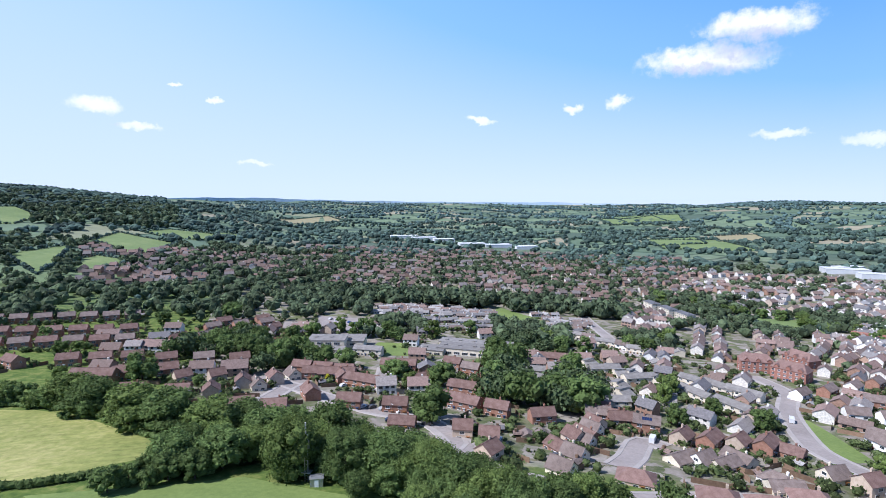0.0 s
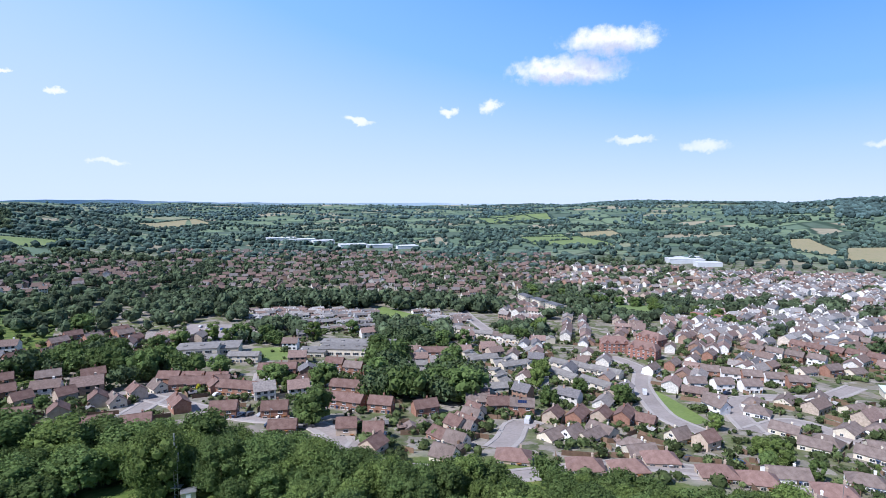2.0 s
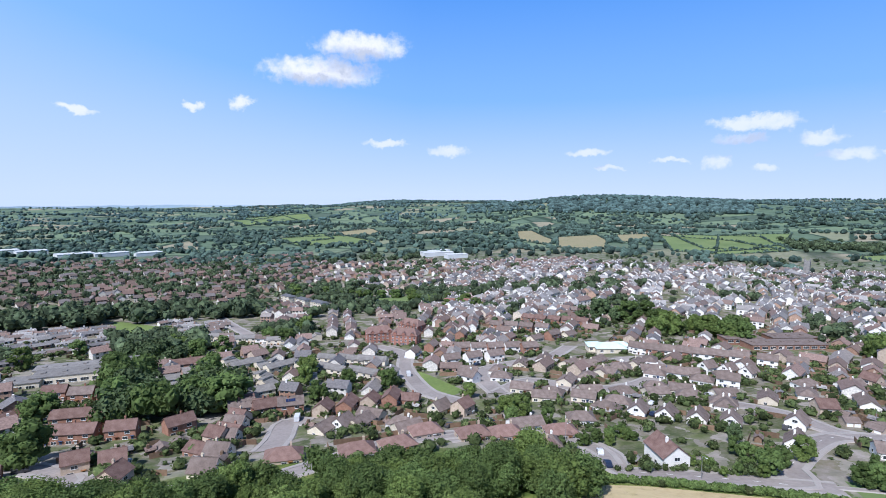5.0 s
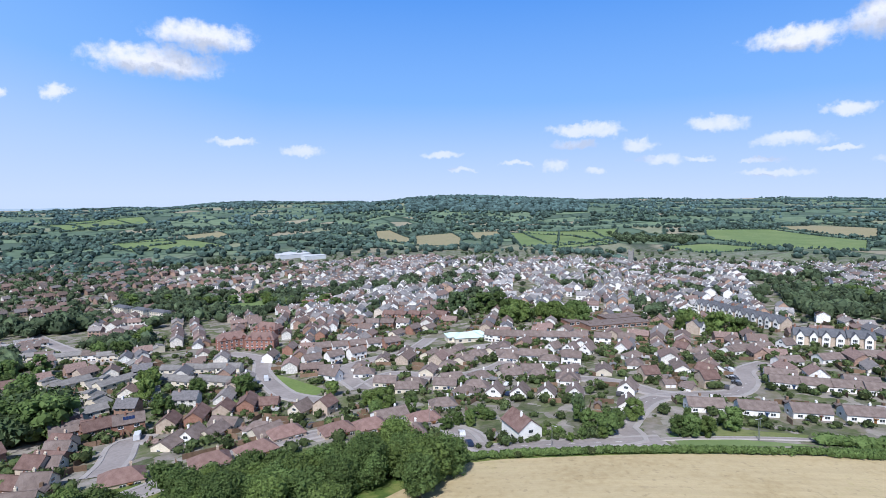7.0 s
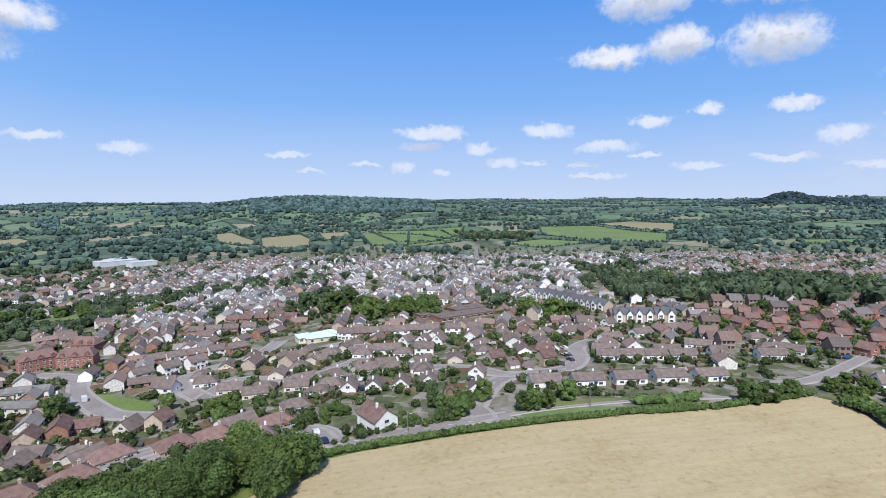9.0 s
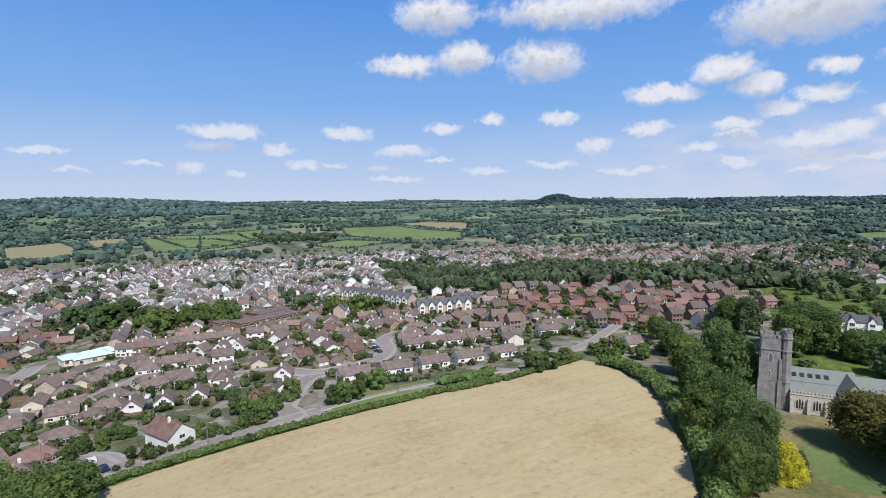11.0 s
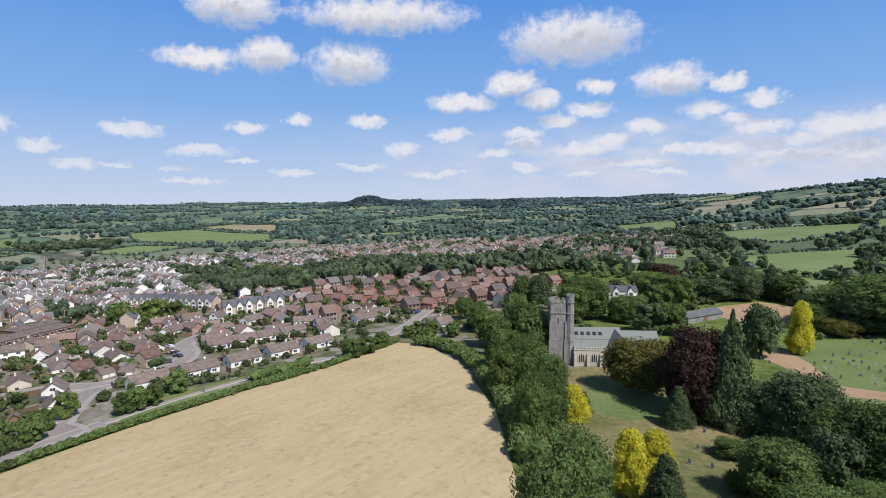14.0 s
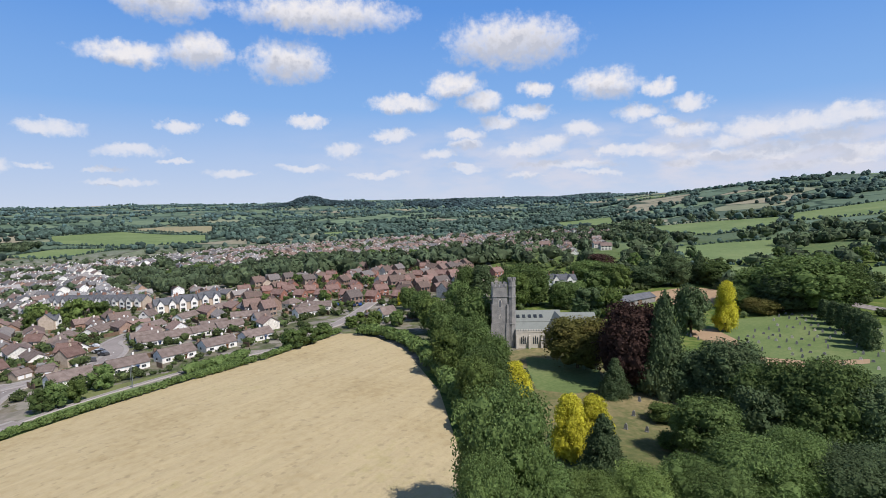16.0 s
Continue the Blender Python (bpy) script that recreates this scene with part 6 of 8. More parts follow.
sheet("cemetery_path", "bare earth path between graves", "path", M["soil"], [(177.0, -142.2), (176.5, -152.1), (161.6, -148.5), (140.1, -137.5), (130.6, -147.1), (125.4, -164.7), (121.9, -160.1), (125.3, -139.2), (132.9, -128.5), (150.8, -136.5), (168.7, -136.6)], 0.12)
sheet("bare_field", "bare reddish soil field", "field", M["soil"], [(250.3, -167.8), (257.8, -205.6), (237.0, -216.7), (214.2, -213.0), (195.5, -197.6), (209.5, -191.8), (211.8, -169.2), (235.9, -162.0)], 0.06)
sheet("car_park", "worn grey asphalt car park by the college", "car park", M["asphalt"], [(-175.5, 410.8), (-133.5, 410.5), (-106.4, 372.0), (-121.0, 345.0), (-150.9, 351.2)], 0.08)
# roads
road("grey asphalt road along the hay field", 6.5, [(78.3, 148.3), (97.2, 144.6), (114.0, 125.8), (114.1, 113.6), (108.1, 101.6), (122.8, 88.7), (137.7, 74.6), (146.0, 67.5)], 1.2)
road("narrow lane past the tip of the hay field", 4.2, [(226.0, 3.0), (237.0, -9.0), (254.4, -18.2), (273.0, -25.4), (300.0, -36.0)], 0.8)
road("pale footpath along the verge", 1.6, [(146.0, 68.5), (160.0, 57.5), (178.0, 41.0), (194.0, 22.0), (207.0, 5.5), (222.0, -3.0)], 0.15, "path")
road("curved estate road of worn asphalt", 6.0, [(123.5, 87.8), (141.4, 74.3), (148.4, 81.8), (181.0, 89.7), (197.7, 83.4), (213.0, 72.9), (235.7, 75.2), (256.2, 83.5), (280.6, 81.8)], 1.6)
road("junction road of worn asphalt", 6.0, [(197.7, 83.4), (192.5, 92.5), (198.5, 113.4), (194.1, 130.8)], 1.6)
road("estate road between brown-roofed bungalows", 6.5, [(126.4, 191.1), (151.3, 202.3), (158.7, 182.0), (172.9, 172.4), (192.0, 172.0), (216.9, 182.9), (232.5, 207.1), (215.9, 211.8)], 1.6)
road("estate road bending past the green", 6.5, [(126.4, 191.1), (139.4, 227.7), (160.8, 237.4), (188.6, 237.2), (221.2, 255.7)], 1.6)
road("wide grey road past the brick apartments", 6.5, [(123.4, 334.6), (127.7, 299.3), (111.9, 258.5), (101.9, 218.3), (101.5, 203.0), (106.0, 188.0)], 1.6)
road("asphalt road behind the tree belt", 6.5, [(-128.7, 232.9), (-70.5, 202.0), (-54.4, 197.1), (-35.5, 189.3), (-23.8, 171.0), (-13.5, 150.9), (7.6, 144.0), (22.8, 140.7), (63.3, 153.7), (93.5, 146.9), (111.3, 132.9), (113.7, 120.0), (107.6, 107.9)], 1.6)
road("cul-de-sac of worn asphalt", 7.0, [(25.2, 166.9), (31.1, 178.8), (38.0, 197.9), (45.1, 194.2)], 1.6)
road("bend of grey asphalt with parked cars", 7.0, [(-41.2, 195.4), (-32.3, 184.0), (-27.1, 172.0), (-28.9, 163.0)], 1.6)
road("lane between brick terraces", 6.0, [(-109.8, 163.9), (-109.0, 199.6), (-109.8, 222.1), (-107.8, 233.8)], 1.6)
road("access lane to the school", 5.0, [(-74.2, 242.2), (-76.4, 260.1), (-77.0, 273.2), (-51.0, 280.6)], 1.6)
road("straight road through the terraces", 6.5, [(39.2, 578.9), (46.0, 485.0), (55.3, 404.8), (61.9, 358.4)], 1.6)
# bungalows along the hay field
row("bung", 183.5, 71.3, 222.6, 21.2, 5, 0)
row("bung", 250.8, 67.9, 261.4, 43.0, 2, 0)
row("bung/bung_h", 280.1, 31.9, 285.4, 2.7, 2, 0)
house("garage", 211.8, 99.8, -84)
house("garage", 204.9, 86.2, -89)
house("semi_p", 229.2, 89.1, -94)
house("semi_p", 274.1, 118.9, -94)
row("bung", 295.7, 99.3, 309.1, 93.1, 2, 0)
house("white_house", 124.4, 101.7, 70)
row("gable", 153.5, 139.1, 168.7, 112.6, 4, 90)
house("gable", 186.7, 101.0, 18)
house("gable", 165.7, 89.4, 28)
house("semi_p", 208.2, 103.8, -32)
house("semi_p", 216.0, 83.5, -32)
house("garage", 205.1, 94.1, -37)
house("garage", 206.9, 87.3, -37)
row("bung_h/bung_b", 148.1, 149.5, 188.5, 190.4, 2, 60)
row("bung_b/bung_h", 158.7, 169.8, 199.0, 136.0, 5, 20)
row("bung_h/bung_b", 187.8, 128.3, 229.7, 121.8, 3, 40)
row("bung_b/bung_h/bung", 191.7, 208.0, 229.5, 157.1, 5, 15)
row("semi_w", 241.1, 220.2, 281.4, 154.2, 7, 0)
row("gable", 236.7, 171.8, 243.7, 155.0, 3, 70)
row("bung_h", 202.6, 193.1, 226.7, 198.4, 2, 30)
row("bung_h/bung", 245.6, 130.3, 293.1, 101.4, 4, 20)
row("bung/bung_b", 235.9, 103.3, 260.4, 101.6, 2, 40)
row("bung", 239.3, 62.6, 254.1, 35.4, 4, 0)
row("bung", 282.3, 74.4, 321.7, 50.0, 3, 0)
row("bung_h/gable", 289.1, 113.0, 325.3, 86.2, 4, 15)
row("villa", 345.5, 82.5, 354.2, 60.3, 3, 0)
row("villa", 432.6, 170.5, 385.0, 106.9, 7, 10)
house("villa", 342.2, 138.9, -12)
# estate round the turquoise roof
row("bung_h/bung_b", 141.1, 210.7, 136.9, 173.2, 2, 60)
row("bung_b/bung_h", 137.8, 189.0, 157.1, 152.6, 4, 10)
row("bung_b/bung_h", 161.9, 188.0, 213.6, 196.0, 5, 20)
row("bung_h/bung_b/bung", 147.4, 223.5, 181.2, 230.7, 3, 30)
house("semi_w", 128.8, 221.9, -36)
row("bung_b", 185.2, 213.2, 202.1, 211.9, 2, 20)
row("semi_w/semi_b", 240.8, 217.0, 262.0, 183.9, 6, 0)
row("bung_h/semi_w", 205.5, 176.7, 218.7, 148.2, 4, 10)
row("bung_h/bung_b", 186.7, 160.1, 191.4, 151.1, 2, 20)
row("bung_h", 187.0, 143.1, 188.9, 129.7, 2, 30)
row("semi_w/semi_b", 128.9, 285.7, 181.9, 322.5, 4, 10)
row("semi_b/semi_w", 158.0, 279.7, 190.6, 256.1, 5, 20)
row("semi_w", 136.6, 253.5, 161.1, 248.4, 3, 10)
row("semi_w/semi_b", 256.9, 393.0, 292.3, 395.5, 3, 0)
row("semi/semi_b", 282.9, 377.6, 312.1, 342.1, 5, 0)
row("semi_b/semi_w", 219.6, 335.3, 237.5, 304.0, 4, 10)
row("semi", 254.3, 343.3, 273.4, 302.5, 5, 0)
row("bung_b/semi_b", 214.3, 281.1, 239.4, 277.2, 3, 20)
# houses below the tree belt
row("semi_p/semi", 51.9, 199.5, 80.4, 201.1, 4, 50)
row("semi_b/semi", 42.3, 212.4, 24.5, 218.8, 3, 10)
row("semi_p/bung_r", 22.3, 205.1, 8.8, 177.8, 4, 70)
row("bung_b/gable", 46.8, 179.1, 59.7, 179.0, 3, 40)
row("bung_hr", 28.1, 154.1, 48.0, 147.5, 2, 5)
row("bung_r", 87.5, 199.9, 94.6, 194.6, 1, 0)
row("gable_c/semi_p", 91.0, 178.3, 98.2, 172.9, 2, 60)
row("bung_hr", 74.2, 156.2, 86.7, 145.8, 2, 30)
house("semi_w", 125.3, 215.1, -67)
row("bung_hr", 96.2, 141.0, 113.9, 135.4, 2, 0)
house("bung_h", 101.5, 127.5, -32)
row("bung_b/bung_h", 66.0, 185.8, 72.5, 169.4, 2, 20)
row("gable_c", 20.4, 201.4, 7.7, 154.8, 4, 70)
house("bung_hr", 98.4, 126.2, -50)
house("bung", 108.0, 146.6, -12)
house("bung_h", 130.0, 143.4, -30)
house("bung_b", 71.0, 163.1, 5)
house("bung_hr", 61.0, 147.9, 0)
house("semi_p", -14.2, 160.1, 59)
row("semi_p", -25.1, 181.9, -15.5, 176.9, 2, 30)
row("garage", -3.3, 190.2, 2.6, 191.3, 2, 90)
house("terrace", -30.6, 238.2, -13)
house("terrace", -31.5, 217.1, -19)
house("semi", -15.4, 213.4, -13)
house("semi", 2.3, 210.4, 19)
row("semi/semi_b", -44.5, 282.8, -22.1, 266.8, 3, 20)
row("semi", -73.8, 200.3, -55.3, 203.0, 2, 0)
row("semi", -105.2, 238.1, -90.3, 240.4, 3, 0)
house("terrace", -78.4, 232.1, -13)
house("bung_r", -57.5, 249.1, 44)
house("terrace", -71.0, 268.2, 4)
house("grey", -96.6, 297.0, -1)
house("bung_r", -48.0, 184.9, 4)
row("semi", 25.4, 225.2, 32.6, 213.9, 2, 60)
# estate of brick houses
row("semi_b", -365.9, 273.6, -281.1, 333.2, 9, 0)
row("semi", -335.0, 249.8, -253.1, 296.0, 8, 0)
row("semi_b/semi", -300.7, 232.8, -235.6, 272.0, 7, 0)
row("semi", -226.3, 223.5, -201.7, 237.1, 3, 0)
house("semi", -247.9, 214.3, -15)
house("terrace", -190.4, 200.3, 13)
row("semi", -182.5, 209.3, -169.1, 219.4, 2, 0)
row("semi/semi_b", -184.4, 239.8, -151.8, 252.2, 3, 10)
row("semi_p", -154.2, 209.6, -142.4, 217.1, 2, 20)
row("bung_r", -163.2, 189.6, -145.7, 195.2, 2, 0)
row("semi_p", -130.0, 193.8, -126.2, 211.7, 2, 40)
row("bung_r", -113.1, 187.7, -100.5, 189.6, 2, 10)
row("gable_c/semi_p", -120.2, 212.2, -114.9, 234.7, 3, 60)
row("semi", -114.7, 246.9, -92.9, 247.1, 3, 0)
row("semi", -93.5, 207.8, -90.1, 236.9, 2, 40)
row("semi/semi_b", -210.0, 284.1, -176.6, 337.6, 5, 10)
row("semi_b", -212.5, 322.7, -190.3, 352.9, 3, 0)
row("semi", -216.3, 342.2, -198.5, 362.9, 2, 0)
# grey-roofed terraces
row("step", 30.5, 315.3, 61.7, 289.9, 4, 90)
row("step", 24.6, 276.9, 40.3, 256.5, 3, 90)
house("terrace", 8.8, 318.1, -1)
house("grey", -3.8, 284.0, -1)
house("grey", -1.1, 267.8, -1)
row("step/grey", 29.8, 311.1, 52.4, 289.2, 4, 60)
row("step", 32.2, 272.2, 40.9, 270.4, 2, 60)
house("grey", 32.2, 240.4, 8)
house("step", 60.0, 253.8, -12)
row("grey", 83.0, 295.4, 100.3, 278.6, 3, 0)
row("grey", 75.1, 268.5, 87.3, 253.0, 2, 0)
row("step", 93.8, 375.5, 73.0, 337.3, 2, 30)
row("flats", 120.8, 602.4, 141.6, 548.3, 3, 0)
house("red_flats", 131.3, 349.1, -7)
house("red_flats", 143.3, 330.4, -42)
house("red_flats", 164.2, 366.8, -62)
row("grey/semi_w", 26.8, 401.4, 68.0, 369.5, 5, 20)
# red brick estate by the church
row("red/red_g/red", 345.3, 18.9, 283.0, -46.6, 6, 8)
row("red_g/red", 375.1, 27.7, 317.5, -41.0, 6, 60)
row("red/red_g/red", 388.5, 10.9, 324.0, -55.8, 6, -20)
row("red_g/red", 403.9, -13.1, 341.3, -73.9, 6, 70)
row("red/red_g/red", 432.6, -17.1, 365.1, -90.0, 6, 15)
row("red_g/red", 366.4, -82.8, 350.0, -124.7, 4, 50)
row("red/red_g/red", 393.8, 44.1, 386.8, 18.4, 2, 30)
row("red_g/red", 444.3, -64.1, 430.7, -106.3, 4, 0)
row("red/red_g/red", 465.9, -21.7, 437.7, -56.9, 3, 80)
house("villa_w", 282.7, -139.9, -104)
house("gable", 241.1, -33.4, -64)
house("gable", 412.9, -31.9, -24)
house("bung", 286.4, -5.0, -99)
house("bung", 272.0, 2.0, -62)
house("bung_h", 309.6, 9.5, -50)
house("gable", 262.0, 22.0, -60)
# single buildings and things
church(171.0, -59.8, -104)
mast(-57.6, 123.9)
hut(-54.2, 122.1, 20)
teal_hall(230.2, 231.3, -30)
flat_block(-42.2, 321.4, -5, [(0, 0, 34, 14, 4.2), (-20, -6, 16, 12, 3.6), (18, 6, 18, 16, 5.0), (0, 14, 40, 10, 3.4)], M["cream"], M["roof_grey"], "school_building", "low pale school with flat grey roofs", "school")
flat_block(-124.8, 305.5, 10, [(0, 0, 22, 14, 6.4), (14, 10, 14, 16, 3.6), (-14, -4, 12, 10, 3.6), (2, -12, 20, 8, 3.2)], M["cream"], M["roof_grey"], "college_building", "two-storey flat-roofed pale college block", "school")
flat_block(329.1, 189.1, -25, [(0, 0, 46, 13, 3.2), (-18, 14, 24, 11, 3.0), (14, 15, 28, 12, 3.2)], M["brick"], M["roof_brown"], "primary_school", "long low brown-roofed school", "school")
barn(228.2, -151.1, -70)
car(-39.5, 188.4, 5)
car(-68.6, 201.5, 60)
car(-65.0, 202.4, 60)
car(-60.2, 201.9, 60)
car(-53.0, 201.0, 60)
car(34.8, 205.4, 70)
car(112.5, 115.4, 55)
car(229.0, 77.2, 60)
car(251.4, 88.1, 70)
car(257.1, 91.0, 70)
car(107.1, 106.8, 60)
car(70.4, 124.9, 20)
car(71.9, 120.5, 20)
car(124.3, 286.6, 60)
car(235.9, 81.8, 60)
car(287.6, 86.9, 0)
car(296.0, 84.8, 0)
car(300.3, 84.3, 0)
car(223.2, 186.5, 80)
car(257.6, 90.5, 60)
car(234.3, 79.9, 60)
car(293.5, -14.2, 0)
car(285.0, -22.6, 0)
car(285.7, -25.6, 0)
car(-95.1, 237.7, 60)
car(-95.0, 235.0, 60)
car(-72.7, 226.3, 20)
car(100.2, 157.7, 10)
car(304.2, 58.5, 0)
van(41.8, 198.8, 70)
van(106.8, 243.3, 70)
van(194.0, 138.7, -10, "white touring caravan on a drive")
for k in range(6):
    car(-160 + 6 * k, 398 - 2.5 * k, 80 + 3 * k)
car(237.2, 81.7, 60)
car(226.9, 76.5, 60)
car(247.4, 87, 60)
car(159.5, 140.5, 20)
car(159.1, 134.7, 20)
car(255.8, 218.2, 70)
car(-12.9, 180.2, 60)
car(6.8, 169.1, 10)
car(-86.9, 229.6, 60)
car(-53.3, 188.3, 20)
car(18.1, 264, 0)
lamp_post(166.6, 49.4, 110)
lamp_post(167.4, 50.0, 345)
lamp_post(211.5, 89.4, 280)
lamp_post(111.4, 129.6, 260)
lamp_post(-53.9, 190.9, 320)
lamp_post(121.2, 88.1, 285)
dashes("dashed white centre line on the road", [(108.1, 101.6), (122.8, 88.7), (137.7, 74.6)])
dashes("dashed white centre line on the estate road", [(148.4, 81.8), (181.0, 89.7), (197.7, 83.4), (213.0, 72.9), (235.7, 75.2)])
solar_roof(267.6, 27.1, 3.0, 2.3, 8.0, 7)
solar_roof(42.4, 204.4, 5.1, 2.7, 7.6, 4)
# graves in rows
k = 0
for i in range(14):
    for j in range(9):
        if random.random() < 0.75:
            s, q = i / 13 + random.uniform(-0.015, 0.015), j / 8 + random.uniform(-0.02, 0.02)
            gravestone(155.6 + -39.6 * s + 30.1 * q, -141.8 + -14.9 * s + -54.2 * q, 43 + random.uniform(-8, 8), k)
            k += 1
gravestone(101.2, -67.4, 40, 1)
gravestone(94.6, -61.3, 40, 1)
gravestone(92.3, -64.6, 40, 1)
gravestone(109.7, -74.6, 40, 1)
gravestone(168.6, -135.6, 40, 1)
gravestone(164.2, -135.3, 40, 1)
gravestone(153.6, -130.4, 40, 1)
gravestone(170.9, -135.8, 40, 1)
gravestone(142.2, -130.1, 40, 1)
# trees round the church
tree('rust', 140.7, -75.0, 15.0, 22.3, 2)
tree('copper', 120.6, -80.3, 21.4, 20.4, 2)
tree('fir', 112.8, -83.1, 26.5, 16.6, 2)
tree('fir', 113.7, -70.5, 10.0, 11.0, 2)
tree('pine', 171.8, -138.1, 18.6, 14.5, 1)
tree('fir', 176.0, -129.7, 16.9, 8.3, 1)
tree('gold', 172.2, -153.7, 19.2, 12.5, 2)
tree('gold', 120.3, -47.7, 8.7, 10.0, 2)
tree('gold', 84.4, -43.4, 11.7, 9.3, 2)
tree('gold', 87.2, -49.8, 10.2, 10.0, 2)
tree('fir', 75.9, -45.1, 11.3, 11.3, 2)
tree('oak', 64.1, -23.8, 19.9, 14.6, 3)
tree('oak', 57.8, -19.3, 13.6, 8.8, 3)
tree('oak', 63.5, -28.5, 9.3, 12.4, 3)
tree('lime', 61.4, -34.4, 8.4, 10.6, 3)
tree('lime', 61.6, -42.1, 8.5, 11.8, 3)
tree('oak', 61.3, -49.4, 9.1, 10.3, 3)
tree('oak', 78.0, -66.6, 11.0, 13.5, 2)
tree('lime', 96.9, -72.0, 3.9, 8.4, 1)
tree('oak', 83.7, -63.5, 3.3, 5.7, 1)
tree('fir', 124.8, -52.1, 5.9, 6.3, 1)
tree('pine', 108.9, -89.0, 11.7, 16.5, 2)
tree('pine', 101.4, -92.6, 15.3, 18.5, 2)
tree('oak', 85.8, -86.5, 13.5, 14.8, 2)
tree('oak', 81.5, -88.9, 15.1, 16.1, 2)
tree('oak', 77.5, -92.7, 16.5, 15.8, 2)
tree('pine', 73.9, -97.2, 13.8, 14.7, 2)
tree('pine', 71.7, -104.6, 12.5, 15.8, 2)
tree('pine', 81.4, -80.6, 10.9, 10.5, 1)
tree('oak', 76.5, -88.4, 11.6, 12.5, 1)
tree('oak', 61.8, -60.7, 10.1, 15.7, 3)
tree('oak', 61.6, -68.0, 11.0, 11.9, 3)
tree('pine', 58.6, -72.8, 9.2, 14.3, 3)
tree('pine', 56.7, -79.4, 9.1, 13.4, 3)
tree('oak', 58.6, -51.9, 8.7, 11.7, 3)
tree('oak', 54.8, -86.1, 8.7, 13.3, 3)
tree('oak', 204.8, -201.5, 16.8, 33.0, 2)
tree('oak', 190.9, -210.5, 22.8, 43.9, 2)
tree('oak', 184.0, -221.1, 19.2, 28.3, 2)
tree('pine', 191.2, -200.3, 16.9, 25.8, 2)
tree('oak', 255.0, -221.0, 13.3, 21.6, 1)
tree('pine', 264.8, -199.2, 18.7, 23.3, 2)
tree('pine', 269.3, -188.5, 12.3, 26.2, 2)
tree('fir', 265.4, -217.6, 19.6, 15.2, 1)
tree('oak', 203.5, -189.5, 10.3, 19.8, 2)
tree('rust', 190.2, -187.4, 6.9, 16.8, 2)
tree('oak', 294.0, -163.0, 13.0, 26.3, 2)
tree('oak', 280.3, -167.0, 12.9, 25.3, 2)
tree('oak', 243.9, -101.9, 19.4, 27.3, 2)
tree('oak', 230.4, -116.1, 12.1, 17.5, 2)
tree('copper', 337.9, -196.8, 11.9, 22.0, 1)
tree('yew', 171.1, -199.6, 8.2, 8.2, 1)
tree('yew', 163.4, -195.1, 9.4, 8.5, 1)
tree('yew', 154.8, -189.7, 10.1, 9.2, 1)
tree('yew', 146.4, -184.0, 10.6, 9.8, 1)
tree('yew', 139.3, -179.1, 10.9, 9.9, 1)
tree('yew', 133.3, -174.8, 10.9, 10.0, 1)
# the row of trees between hay field and churchyard
tree("oak", 260.4, -46.8, 11, 10, 1)
tree("oak", 229.6, -47.1, 13, 12, 1)
tree("lime", 201.8, -45.8, 14, 13, 1)
tree("oak", 181.7, -44.6, 15, 13, 1)
tree("oak", 157.6, -41.0, 15, 12, 1)
tree("lime", 143.0, -36.8, 13, 11, 1)
tree("oak", 214.8, -60.8, 18, 14, 1)
tree("oak", 193.2, -58.1, 18, 16, 1)
tree("oak", 180.2, -57.2, 17, 15, 1)
tree("oak", 143.2, -42.7, 16, 13, 2)
tree("oak", 142.7, -44.1, 15, 14, 2)
tree("oak", 137.4, -47.9, 12, 11, 2)
tree("lime", 112.1, -35.1, 13, 11, 2)
tree("oak", 114.0, -37.9, 14, 13, 2)
tree("pine", 272.9, -89.0, 17, 15, 1)
tree("lime", 235.7, -93.7, 17, 15, 1)
tree("oak", 241.3, -103.8, 16, 14, 1)
tree("oak", 277.3, -81.9, 17, 15, 1)
tree("gold", 273.5, -45.0, 7, 4, 0)
tree("yew", 270.5, -50.0, 9, 5, 0)
tree("oak", 247.2, -141.5, 14, 16.099999999999998, 0)
tree("lime", 206.9, -124.0, 13, 14.95, 0)
tree("pine", 236.4, -115.1, 10, 11.5, 0)
tree("oak", 241.6, -127.8, 11, 12.649999999999999, 0)
tree("lime", 262.5, -164.1, 14, 16.099999999999998, 0)
tree("pine", 272.8, -190.2, 15, 17.25, 0)
tree("pine", 209.3, -116.3, 13, 14.95, 0)
tree("lime", 216.2, -273.3, 12, 13.799999999999999, 0)
tree("pine", 325.9, -239.1, 10, 11.5, 0)
tree("oak", 264.2, -306.5, 12, 13.799999999999999, 0)
tree("oak", 325.4, -335.0, 10, 11.5, 0)
tree("lime", 272.3, -346.5, 12, 13.799999999999999, 0)
tree("pine", 376.5, -300.8, 10, 11.5, 0)
tree("oak", 355.4, -234.5, 10, 11.5, 0)
tree("lime", 335.7, -197.8, 10, 11.5, 0)
tree("pine", 190.9, -253.0, 8, 9.2, 0)
tree("oak", 193.9, -217.3, 7, 8.049999999999999, 0)
tree("lime", 192.4, -203.3, 6, 6.8999999999999995, 0)
tree("pine", 187.5, -226.8, 6, 6.8999999999999995, 0)
